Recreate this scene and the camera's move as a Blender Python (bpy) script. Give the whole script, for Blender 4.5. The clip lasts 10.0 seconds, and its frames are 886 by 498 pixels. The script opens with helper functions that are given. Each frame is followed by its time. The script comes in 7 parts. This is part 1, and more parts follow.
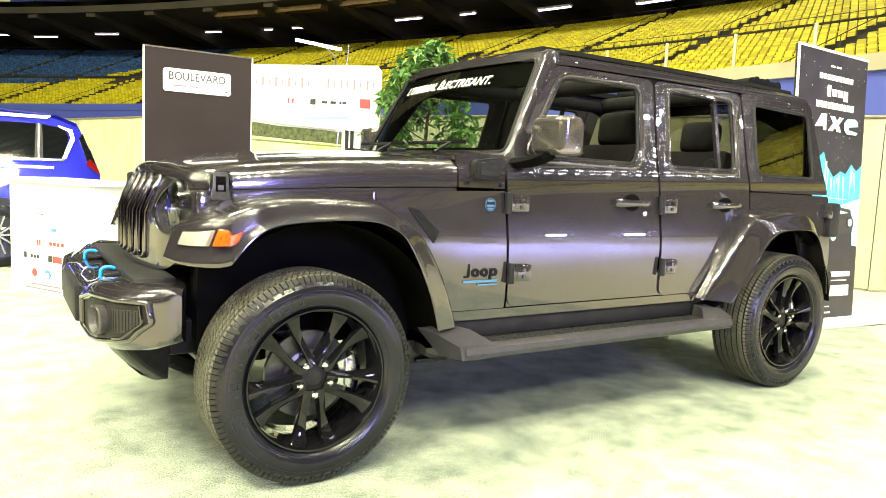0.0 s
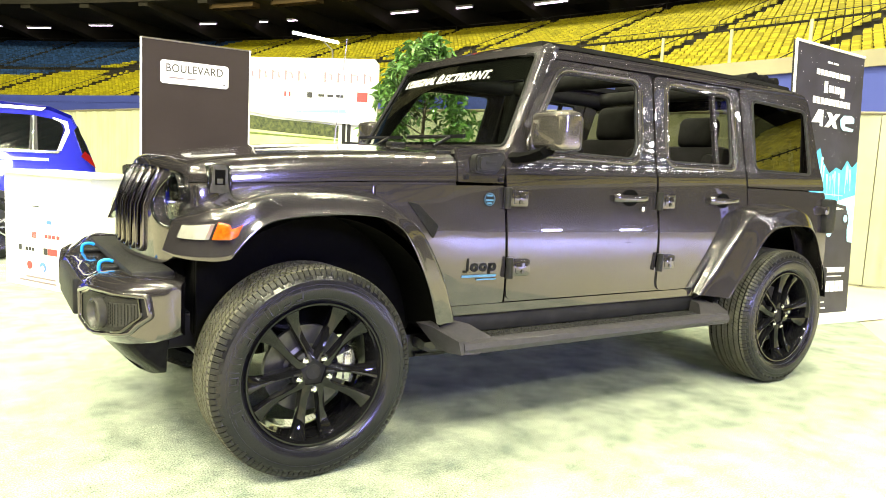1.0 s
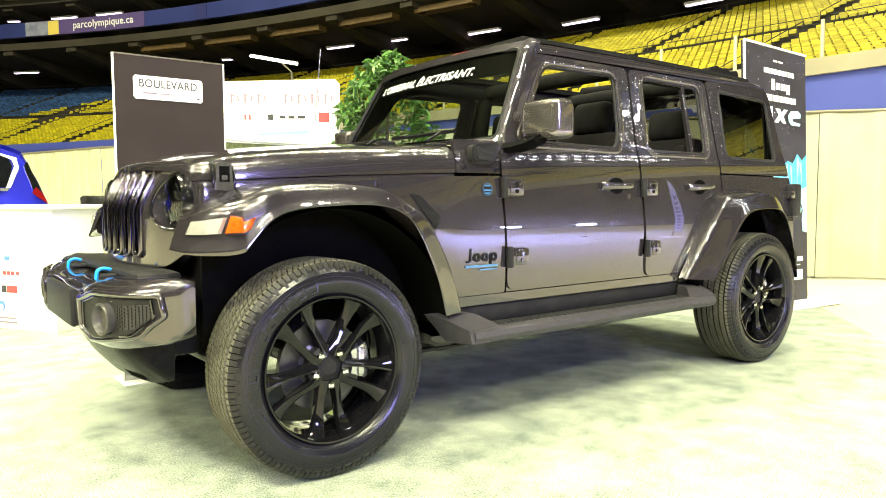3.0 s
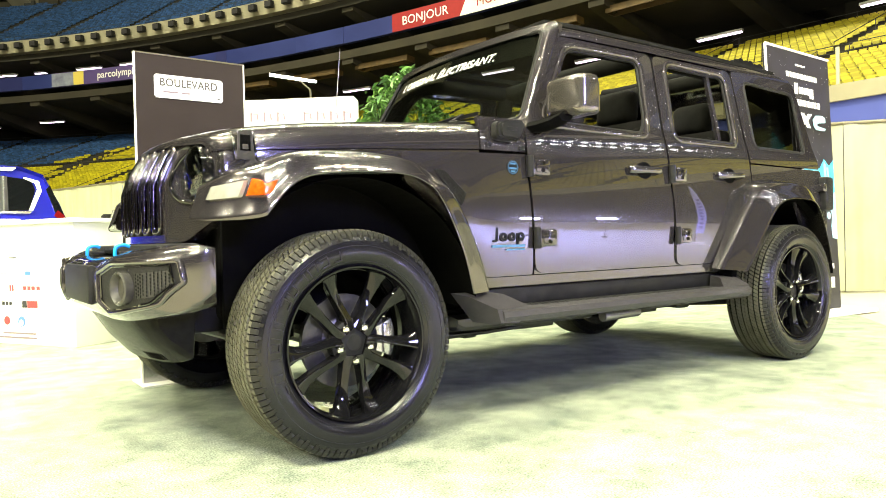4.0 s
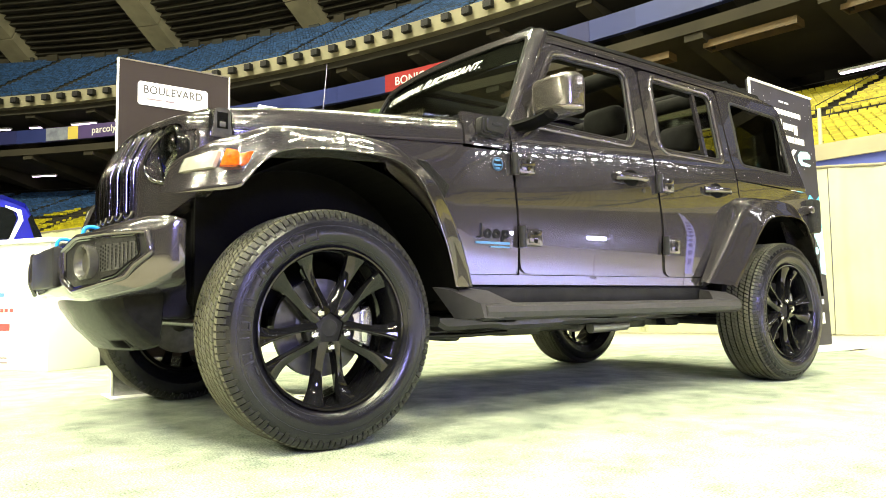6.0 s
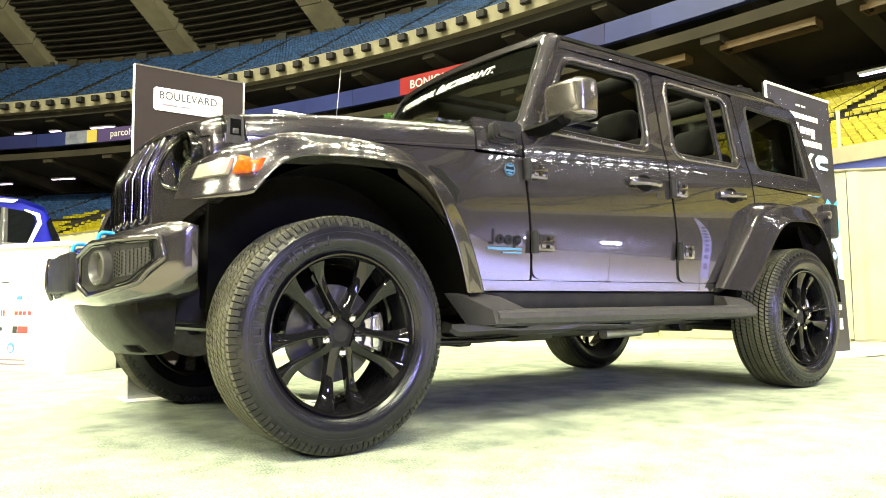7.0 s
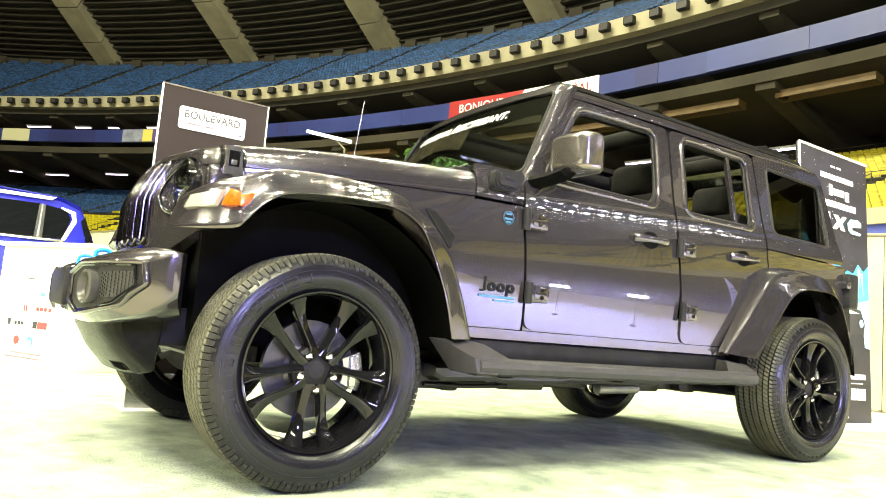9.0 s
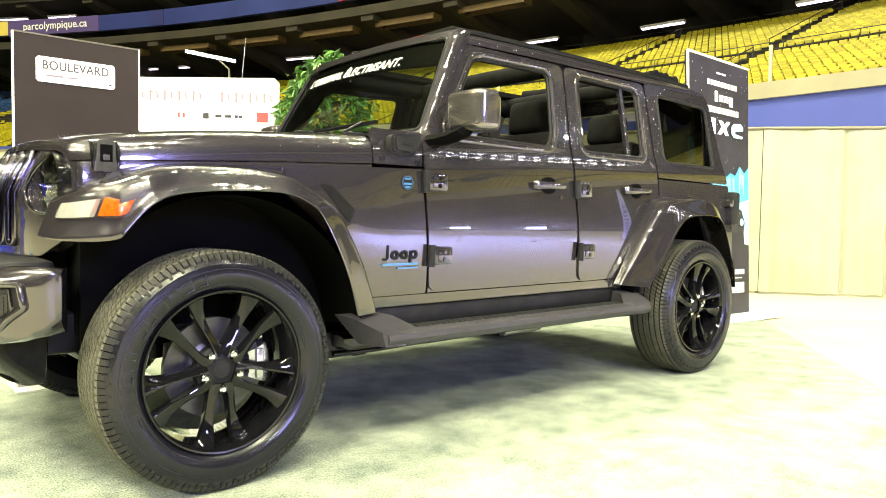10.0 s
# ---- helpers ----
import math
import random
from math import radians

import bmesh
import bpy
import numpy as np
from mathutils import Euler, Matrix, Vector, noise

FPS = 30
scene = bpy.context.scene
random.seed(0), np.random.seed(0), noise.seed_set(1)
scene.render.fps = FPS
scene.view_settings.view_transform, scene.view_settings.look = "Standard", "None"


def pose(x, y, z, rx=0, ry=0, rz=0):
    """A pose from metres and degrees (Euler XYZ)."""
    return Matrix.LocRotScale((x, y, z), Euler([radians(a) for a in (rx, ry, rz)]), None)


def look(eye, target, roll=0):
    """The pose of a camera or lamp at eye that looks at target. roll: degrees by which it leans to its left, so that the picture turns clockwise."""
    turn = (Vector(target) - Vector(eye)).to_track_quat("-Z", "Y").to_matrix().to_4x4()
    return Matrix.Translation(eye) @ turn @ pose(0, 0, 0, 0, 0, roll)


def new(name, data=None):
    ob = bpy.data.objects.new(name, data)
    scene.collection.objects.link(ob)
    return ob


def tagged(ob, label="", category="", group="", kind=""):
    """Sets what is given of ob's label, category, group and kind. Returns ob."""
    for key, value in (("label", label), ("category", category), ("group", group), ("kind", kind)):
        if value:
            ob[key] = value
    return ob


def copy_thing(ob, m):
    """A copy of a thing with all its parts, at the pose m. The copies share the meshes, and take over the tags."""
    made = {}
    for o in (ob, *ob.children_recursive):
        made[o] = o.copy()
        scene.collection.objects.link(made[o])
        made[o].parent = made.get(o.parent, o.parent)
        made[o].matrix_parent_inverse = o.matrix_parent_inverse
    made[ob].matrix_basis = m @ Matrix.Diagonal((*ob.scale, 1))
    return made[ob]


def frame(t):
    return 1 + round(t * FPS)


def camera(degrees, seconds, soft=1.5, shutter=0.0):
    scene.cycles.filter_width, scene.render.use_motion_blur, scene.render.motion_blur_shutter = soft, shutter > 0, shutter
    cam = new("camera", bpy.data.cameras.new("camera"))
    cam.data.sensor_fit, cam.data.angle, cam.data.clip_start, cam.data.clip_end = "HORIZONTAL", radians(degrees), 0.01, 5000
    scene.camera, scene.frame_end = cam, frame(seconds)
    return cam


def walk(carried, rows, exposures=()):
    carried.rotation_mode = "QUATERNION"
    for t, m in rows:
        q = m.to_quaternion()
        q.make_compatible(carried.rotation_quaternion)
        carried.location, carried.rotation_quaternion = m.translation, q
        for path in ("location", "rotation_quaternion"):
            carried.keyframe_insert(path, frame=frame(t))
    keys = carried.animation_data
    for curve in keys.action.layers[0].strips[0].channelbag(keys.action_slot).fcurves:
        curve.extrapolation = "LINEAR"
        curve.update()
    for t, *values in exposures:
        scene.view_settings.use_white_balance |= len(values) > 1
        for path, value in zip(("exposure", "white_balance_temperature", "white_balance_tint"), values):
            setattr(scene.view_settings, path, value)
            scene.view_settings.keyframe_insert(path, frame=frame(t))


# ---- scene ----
cam = camera(64.0, 10.0, 0.6)
PATH = [
    (0, (-1.018, -3.335, 1.198), (0.053, -1.659, 0.986), 2.6),
    (0.5, (-1.024, -3.326, 1.202), (0.048, -1.652, 0.976), 2.0),
    (1, (-1.033, -3.324, 1.199), (0.05, -1.658, 0.971), 2.9),
    (1.5, (-1.079, -3.295, 1.203), (0.016, -1.638, 0.969), 3.1),
    (2, (-1.132, -3.276, 1.199), (0.04, -1.673, 0.964), 3.3),
    (2.5, (-1.203, -3.242, 1.127), (0.019, -1.671, 0.929), 2.2),
    (2.7, (-1.234, -3.23, 1.094), (-0.007, -1.659, 0.925), 0.8),
    (3.8, (-1.227, -3.118, 0.802), (-0.043, -1.507, 0.728), -1.3),
    (4, (-1.215, -3.113, 0.761), (-0.043, -1.492, 0.737), -1.3),
    (4.5, (-1.199, -3.092, 0.671), (-0.024, -1.476, 0.767), -1.3),
    (5, (-1.177, -3.083, 0.586), (0.027, -1.493, 0.735), -1.2),
    (5.5, (-1.158, -3.058, 0.521), (0.056, -1.476, 0.672), -1.1),
    (6, (-1.14, -3.055, 0.496), (0.054, -1.457, 0.639), -0.7),
    (7.5, (-1.119, -3.071, 0.527), (0.026, -1.439, 0.688), -0.2),
    (8, (-1.089, -3.083, 0.552), (0.024, -1.431, 0.735), 0.9),
    (8.5, (-1.043, -3.116, 0.559), (0.003, -1.426, 0.781), 2.9),
    (9, (-0.989, -3.177, 0.597), (0.078, -1.499, 0.809), 4.7),
    (9.5, (-0.994, -3.174, 0.734), (0.24, -1.601, 0.78), 4.4),
    (10, (-0.978, -3.157, 0.937), (0.321, -1.64, 0.842), 0.9),
]
walk(cam, [(t, look(eye, target, roll)) for t, eye, target, roll in PATH],
     ((0, 0.0), (2.5, -0.05), (4.0, -0.04), (6.0, 0.05), (8.0, 0.15), (9.0, 0.33), (9.5, 0.16), (10.0, -0.02)))


# ---- light: a closed arena under banks of floodlights ----
world = bpy.data.worlds.new("arena_air")
scene.world = world
world.use_nodes = True
world.node_tree.nodes["Background"].inputs[0].default_value = (0.85, 0.84, 0.78, 1)
world.node_tree.nodes["Background"].inputs[1].default_value = 0.12
CX, CY = -49.7, 1.0          # centre of the bowl
RING = 70.6                  # radius of the upper deck's front


def on_ring(r, deg, z):
    a = radians(deg)
    return Vector((CX + r * math.cos(a), CY + r * math.sin(a), z))


def flood(name, eye, target, watts, size, colour, heads=1, gap=0.0):
    """A floodlight bank: a row of lamp heads, gap metres apart, that share the watts."""
    data = bpy.data.lights.new(name, "AREA")
    data.shape, data.size, data.size_y = "RECTANGLE", size[0], size[1]
    data.energy, data.color = watts / heads, colour
    for k in range(heads):
        ob = new(name, data)
        ob.matrix_world = look(eye, target) @ pose((k - (heads - 1) / 2) * gap, 0, 0)
    return ob


WARM, COOL = (1.0, 0.965, 0.64), (0.86, 0.88, 1.0)
for eye, watts in (((9, 18, 30), 6800), ((14, 7, 30), 6800), ((-24, 5, 30), 12000), ((-19, -10, 30), 11000), ((16, -14, 30), 4000), ((-3, -21, 29), 6500), ((-17, -16, 29), 6500)):
    flood("floodlight_bank", eye, (0, 0, 0), watts, (0.7, 0.5), WARM, 5, 2.4)
# unseen low fill lamps, added to brighten the shade under bumper and sills
for eye, watts in (((-17, -8, 12), 3000), ((-20, 4, 12), 2600), ((-3, -19, 12), 2400)):
    flood("truss_light", eye, (0, 0, 0), watts, (0.4, 0.3), WARM, 5, 1.3)
flood("stand_floodlight", (-16, 26, 65), (45, 52, 12), 66000, (15, 4), WARM)
flood("stand_floodlight", (-43, 39, 65), (6, 105, 14), 52000, (15, 4), WARM)
flood("stand_floodlight", (-10, -40, 62), (34, -30, 10), 34000, (15, 4), WARM)
# unseen cool lamps, placed for the violet cast on doors, tyres and sills
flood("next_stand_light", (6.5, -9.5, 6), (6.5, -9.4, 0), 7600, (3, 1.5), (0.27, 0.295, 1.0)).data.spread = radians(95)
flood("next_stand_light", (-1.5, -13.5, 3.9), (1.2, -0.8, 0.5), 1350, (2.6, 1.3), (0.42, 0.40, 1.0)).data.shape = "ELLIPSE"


# ---- materials ----
def material(name, colour, rough=0.5, metal=0.0, colour2=None, scale=8.0, bump=0.0, fine=120.0, coat=0.0, vary=0.0, rough_vary=0.0, spec=0.5, coat_ior=1.5, grain=0.5, speckle=0.0):
    m = bpy.data.materials.new(name)
    m.use_nodes = True
    nodes, links = m.node_tree.nodes, m.node_tree.links
    b = nodes["Principled BSDF"]
    b.inputs["Base Color"].default_value = (*colour, 1)
    b.inputs["Roughness"].default_value = rough
    b.inputs["Metallic"].default_value = metal
    b.inputs["Coat Weight"].default_value = coat
    b.inputs["Coat Roughness"].default_value = 0.02
    b.inputs["Coat IOR"].default_value = coat_ior
    b.inputs["Specular IOR Level"].default_value = spec
    where = nodes.new("ShaderNodeTexCoord")
    big = nodes.new("ShaderNodeTexNoise")
    big.inputs["Scale"].default_value, big.inputs["Detail"].default_value = scale, 9
    links.new(where.outputs["Object"], big.inputs["Vector"])
    big.inputs["Roughness"].default_value = grain
    small = nodes.new("ShaderNodeTexNoise")
    small.inputs["Scale"].default_value, small.inputs["Detail"].default_value = fine, 3
    links.new(where.outputs["Object"], small.inputs["Vector"])
    last = None
    if colour2:
        blend = nodes.new("ShaderNodeMixRGB")
        blend.inputs[1].default_value, blend.inputs[2].default_value = (*colour, 1), (*colour2, 1)
        ramp = nodes.new("ShaderNodeMapRange")
        ramp.inputs[1].default_value, ramp.inputs[2].default_value = 0.35, 0.65
        links.new(big.outputs[0], ramp.inputs[0])
        links.new(ramp.outputs[0], blend.inputs[0])
        last = blend.outputs[0]
    if speckle:
        fleck = nodes.new("ShaderNodeMapRange")
        fleck.inputs[1].default_value, fleck.inputs[2].default_value = 0.32, 0.68
        fleck.inputs[3].default_value, fleck.inputs[4].default_value = 1 - speckle, 1 + speckle
        links.new(small.outputs[0], fleck.inputs[0])
        tint = nodes.new("ShaderNodeHueSaturation")
        links.new(last, tint.inputs["Color"])
        links.new(fleck.outputs[0], tint.inputs["Value"])
        last = tint.outputs[0]
    if vary:
        info = nodes.new("ShaderNodeNewGeometry")
        hsv = nodes.new("ShaderNodeHueSaturation")
        hsv.inputs["Color"].default_value = (*colour, 1)
        if last:
            links.new(last, hsv.inputs["Color"])
        span = nodes.new("ShaderNodeMapRange")
        span.inputs[3].default_value, span.inputs[4].default_value = 1 - vary, 1 + vary
        links.new(info.outputs["Random Per Island"], span.inputs[0])
        links.new(span.outputs[0], hsv.inputs["Value"])
        last = hsv.outputs[0]
    if last:
        links.new(last, b.inputs["Base Color"])
    if rough_vary:
        span = nodes.new("ShaderNodeMapRange")
        span.inputs[3].default_value, span.inputs[4].default_value = max(0.02, rough - rough_vary), min(1, rough + rough_vary)
        links.new(big.outputs[0], span.inputs[0])
        links.new(span.outputs[0], b.inputs["Roughness"])
    if bump:
        rise = nodes.new("ShaderNodeBump")
        rise.inputs["Strength"].default_value, rise.inputs["Distance"].default_value = bump, 0.004
        links.new(small.outputs[0], rise.inputs["Height"])
        links.new(rise.outputs[0], b.inputs["Normal"])
    return m


def glow(name, colour, strength):
    m = bpy.data.materials.new(name)
    m.use_nodes = True
    b = m.node_tree.nodes["Principled BSDF"]
    b.inputs["Base Color"].default_value = (*colour, 1)
    b.inputs["Emission Color"].default_value = (*colour, 1)
    b.inputs["Emission Strength"].default_value = strength
    return m


def glass(name, colour, rough=0.0, base=0.05):
    m = bpy.data.materials.new(name)
    m.use_nodes = True
    nodes, links = m.node_tree.nodes, m.node_tree.links
    out = nodes["Material Output"]
    clear = nodes.new("ShaderNodeBsdfTransparent")
    clear.inputs[0].default_value = (*colour, 1)
    shine = nodes.new("ShaderNodeBsdfGlossy")
    shine.inputs["Roughness"].default_value = rough
    edge = nodes.new("ShaderNodeLayerWeight")
    edge.inputs[0].default_value = 0.5
    power = nodes.new("ShaderNodeMath")
    power.operation = "POWER"
    power.inputs[1].default_value = 4.0
    links.new(edge.outputs["Facing"], power.inputs[0])
    gain = nodes.new("ShaderNodeMath")
    gain.operation = "MULTIPLY_ADD"
    gain.inputs[1].default_value, gain.inputs[2].default_value = 0.75, base
    links.new(power.outputs[0], gain.inputs[0])
    mix = nodes.new("ShaderNodeMixShader")
    links.new(gain.outputs[0], mix.inputs[0])
    links.new(clear.outputs[0], mix.inputs[1])
    links.new(shine.outputs[0], mix.inputs[2])
    links.new(mix.outputs[0], out.inputs[0])
    return m


M = {
    "carpet": material("carpet", (0.185, 0.222, 0.188), 0.95, 0, (0.405, 0.442, 0.355), 4.5, 1.0, 150, spec=0.1, grain=0.7, speckle=0.5),
    "concrete_floor": material("concrete_floor", (0.42, 0.40, 0.28), 0.6, 0, (0.50, 0.47, 0.34), 0.6, 0.2, 60),
    "concrete": material("concrete", (0.34, 0.31, 0.22), 0.85, 0, (0.25, 0.23, 0.17), 0.7, 0.5, 12),
    # darker concrete copies: shade under decks and between seats is in the colour
    "shade_concrete": material("shade_concrete", (0.044, 0.037, 0.025), 0.9, 0, (0.026, 0.022, 0.015), 0.5, 0.4, 10),
    "deep_shade_concrete": material("deep_shade_concrete", (0.035, 0.031, 0.024), 0.9, 0, (0.024, 0.021, 0.017), 0.4, 0.4, 8),
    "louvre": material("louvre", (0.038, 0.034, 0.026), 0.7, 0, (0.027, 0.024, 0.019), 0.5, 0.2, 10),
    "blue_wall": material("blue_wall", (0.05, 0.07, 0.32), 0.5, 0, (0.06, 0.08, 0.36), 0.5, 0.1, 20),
    "ribbon": material("ribbon", (0.022, 0.032, 0.15), 0.45, 0, (0.03, 0.042, 0.18), 0.3, 0.1, 20),
    "drape": material("drape", (0.37, 0.38, 0.265), 0.85, 0, (0.32, 0.33, 0.225), 1.5, 0.4, 200),
    "yellow_seat": material("yellow_seat", (0.43, 0.37, 0.012), 0.5, 0, vary=0.3),
    "blue_seat": material("blue_seat", (0.022, 0.062, 0.172), 0.5, 0, vary=0.55),
    "rail": material("rail", (0.16, 0.145, 0.10), 0.45, 0.4),
    "white": material("white_paint", (0.8, 0.8, 0.78), 0.5, 0, (0.76, 0.76, 0.74), 3, 0.05, 60),
    "tube": glow("tube_light", (0.97, 0.78, 1.0), 3.0),
    "bulb": glow("floodlight_face", (1.0, 0.97, 0.93), 130.0),
    "lamp_cool": glow("highlight_lamp_face", (0.62, 0.62, 1.0), 150.0),
    "red": material("red_print", (0.34, 0.024, 0.026), 0.45, 0, (0.30, 0.022, 0.024), 4),
    "black_plastic": material("black_plastic", (0.012, 0.012, 0.013), 0.45, 0, (0.02, 0.02, 0.02), 20, 0.35, 300, spec=0.15),
    "panel_dark": material("charcoal_board", (0.034, 0.026, 0.025), 0.75, 0, (0.042, 0.033, 0.031), 2.5, 0.1, 80, spec=0.15),
    "paint": material("granite_paint", (0.043, 0.039, 0.045), 0.2, 0.6, (0.060, 0.054, 0.062), 900, 0, 100, coat=1.0, coat_ior=1.6),
    # dust and light bounced off the floor are put into the tread colour
    "tread": material("lit_tread_rubber", (0.075, 0.073, 0.055), 0.7, 0, (0.11, 0.107, 0.082), 18, 0.3, 200, spec=0.2),
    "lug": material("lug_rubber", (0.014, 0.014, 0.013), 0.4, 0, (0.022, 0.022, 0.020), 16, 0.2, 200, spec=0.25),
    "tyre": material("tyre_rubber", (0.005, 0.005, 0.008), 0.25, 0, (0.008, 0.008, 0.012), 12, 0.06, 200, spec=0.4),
    "gloss_black": material("gloss_black", (0.006, 0.006, 0.006), 0.08, 0, coat=0.6),
    "chrome_trim": material("chrome_trim", (0.8, 0.8, 0.8), 0.15, 0.9),
    "satin_rim": material("satin_rim", (0.5, 0.5, 0.52), 0.25, 0.9),
    "van_blue": material("van_blue", (0.01, 0.015, 0.42), 0.25, 0.3, coat=1.0),
}


# ---- helpers for meshes ----
def part(name, bm, mat, parent=None, label="", smooth=False, sharp=40):
    me = bpy.data.meshes.new(name)
    bmesh.ops.recalc_face_normals(bm, faces=bm.faces)
    if smooth:
        for f in bm.faces:
            f.smooth = True
        for e in bm.edges:
            if len(e.link_faces) != 2 or e.calc_face_angle(0) > radians(sharp):
                e.smooth = False
    bm.to_mesh(me)
    bm.free()
    for m in (mat if isinstance(mat, (list, tuple)) else [mat]):
        me.materials.append(m)
    ob = new(name, me)
    if parent:
        ob.parent = parent
    if label:
        ob["label"] = label
    return ob


def thing(name, label, category, group="", at=(0, 0, 0)):
    ob = new(name)
    ob.location = at
    return tagged(ob, label, category, group)


def add_box(bm, lo, hi, bevel=0.0, m=None, segs=2):
    lo, hi = Vector(lo), Vector(hi)
    got = bmesh.ops.create_cube(bm, size=1)
    vs = got["verts"]
    for v in vs:
        v.co = Vector([(lo[i] + hi[i]) / 2 + v.co[i] * (hi[i] - lo[i]) for i in range(3)])
    if bevel:
        es = list({e for v in vs for e in v.link_edges})
        out = bmesh.ops.bevel(bm, geom=es, offset=bevel, segments=segs, affect="EDGES", profile=0.5)
        vs = list({v for f in out["faces"] for v in f.verts} | {v for v in vs if v.is_valid})
    if m:
        bmesh.ops.transform(bm, matrix=m, verts=vs)
    return vs


def box(name, lo, hi, mat, parent=None, bevel=0.0, label="", m=None):
    bm = bmesh.new()
    add_box(bm, lo, hi, bevel, m)
    return part(name, bm, mat, parent, label, smooth=bevel > 0)


def add_tube(bm, a, b, r, n=12, r2=None):
    a, b = Vector(a), Vector(b)
    d = b - a
    turn = d.to_track_quat("Z", "Y").to_matrix().to_4x4()
    return bmesh.ops.create_cone(bm, cap_ends=True, segments=n, radius1=r, radius2=r if r2 is None else r2, depth=d.length,
                                 matrix=Matrix.Translation((a + b) / 2) @ turn)["verts"]


def add_sweep(bm, rings, closed=True, caps=False, loop=False):
    """Skin a list of rings, each a list of points; closed: each ring is a loop; loop: last ring joins the first."""
    vs = [[bm.verts.new(p) for p in ring] for ring in rings]
    n = len(rings[0])
    for i in range(len(rings) if loop else len(rings) - 1):
        a, b = vs[i], vs[(i + 1) % len(rings)]
        for k in range(n if closed else n - 1):
            bm.faces.new((a[k], a[(k + 1) % n], b[(k + 1) % n], b[k]))
    if caps:
        bm.faces.new(vs[0])
        bm.faces.new(list(reversed(vs[-1])))
    return vs


def add_profile(bm, pts, axis, lo, hi):
    """Extrude a polygon of two coordinates along an axis from lo to hi."""
    def at(p, v):
        return {"x": (v, p[0], p[1]), "y": (p[0], v, p[1]), "z": (p[0], p[1], v)}[axis]
    return add_sweep(bm, [[at(p, lo) for p in pts], [at(p, hi) for p in pts]], True, True)


def lettering(name, words, size, m, mat, parent=None, depth=0.001, shear=0.0, space=1.0, align="LEFT"):
    cu = bpy.data.curves.new(name, "FONT")
    cu.body, cu.size, cu.extrude, cu.shear, cu.space_character, cu.align_x = words, size, depth, shear, space, align
    cu.materials.append(mat)
    ob = new(name, cu)
    if parent:
        ob.parent = parent
    ob.matrix_local = m
    return ob


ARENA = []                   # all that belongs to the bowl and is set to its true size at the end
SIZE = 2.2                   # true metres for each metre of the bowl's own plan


def ring_band(name, profile, a0, a1, steps, mat, label, extra=()):
    """A band of the bowl: profile is (radius, z) points, turned about the bowl's centre."""
    bm = bmesh.new()
    rings = []
    for i in range(steps + 1):
        a = a0 + (a1 - a0) * i / steps
        rings.append([on_ring(r, a, z) for r, z in profile])
    add_sweep(bm, rings, True, True)
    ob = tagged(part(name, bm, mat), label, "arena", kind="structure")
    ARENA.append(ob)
    return ob


# ---- the arena ----
A0, A1 = -60.0, 75.0
bm = bmesh.new()
bmesh.ops.create_grid(bm, x_segments=2, y_segments=2, size=220, matrix=Matrix.Translation((-90, 0, -0.012)))
tagged(part("floor", bm, M["concrete_floor"]), "pale yellowish polished concrete arena floor", "floor", kind="structure")
edge_a, edge_b, corner = Vector((0.78, 0.62)).normalized(), Vector((-0.60, 0.80)).normalized(), Vector((1.05, -3.71))
bm = bmesh.new()
add_profile(bm, [tuple(p) for p in (corner, corner + edge_a * 6.6, corner + edge_a * 6.6 + edge_b * 11.0, corner + edge_b * 11.0)], "z", -0.012, 0.0)
box_ = part("carpet", bm, M["carpet"])
tagged(box_, "pale grey-green short pile show carpet under the vehicle", "carpet", kind="structure")

WALL_R = RING - 8.4
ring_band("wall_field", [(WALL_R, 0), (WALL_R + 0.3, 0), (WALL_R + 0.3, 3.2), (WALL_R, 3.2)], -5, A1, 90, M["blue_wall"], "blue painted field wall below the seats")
# rest of the same wall, coloured dark so that it looks unlit
ring_band("wall_field", [(WALL_R, 0), (WALL_R + 0.3, 0), (WALL_R + 0.3, 3.2), (WALL_R, 3.2)], A0, -5.02, 60, M["shade_concrete"], "field wall behind the show floor, coloured dark as if unlit")
ring_band("wall_coping", [(WALL_R - 0.08, 3.2), (WALL_R + 0.5, 3.2), (WALL_R + 0.5, 3.5), (WALL_R - 0.08, 3.5)], A0, 24, 90, M["concrete"], "pale concrete coping on the field wall")
ring_band("wall_coping", [(WALL_R - 0.02, 3.2), (WALL_R + 0.5, 3.2), (WALL_R + 0.5, 3.5), (WALL_R - 0.02, 3.5)], 24, A1, 60, M["blue_wall"], "blue covered coping on the field wall")

ROWS_LOW, LOW_IN, LOW_OUT, LOW_Z0, LOW_Z1 = 36, WALL_R + 0.5, RING + 6.0, 2.9, 8.3
prof = [(LOW_IN, 2.2)]
for i in range(ROWS_LOW):
    r0 = LOW_IN + (LOW_OUT - LOW_IN) * i / ROWS_LOW
    r1 = LOW_IN + (LOW_OUT - LOW_IN) * (i + 1) / ROWS_LOW
    z = LOW_Z0 + (LOW_Z1 - LOW_Z0) * (i + 1) / ROWS_LOW
    prof += [(r0, z), (r1, z)]
prof += [(LOW_OUT, 2.2)]
# the terrace's dark colour gives the seat rows their shaded gaps
ring_band("lower_stand", prof, A0, A1, 90, M["deep_shade_concrete"], "stepped concrete terrace of the lower stand")
ring_band("wall_concourse", [(RING + 14, 6), (RING + 14.4, 6), (RING + 14.4, 15), (RING + 14, 15)], A0, A1, 60, M["deep_shade_concrete"], "dark concourse back wall under the upper deck")
ring_band("concourse", [(LOW_OUT, 7.6), (RING + 14, 7.6), (RING + 14, 8.0), (LOW_OUT, 8.0)], A0, A1, 60, M["shade_concrete"], "dark concourse deck behind the lower seats")
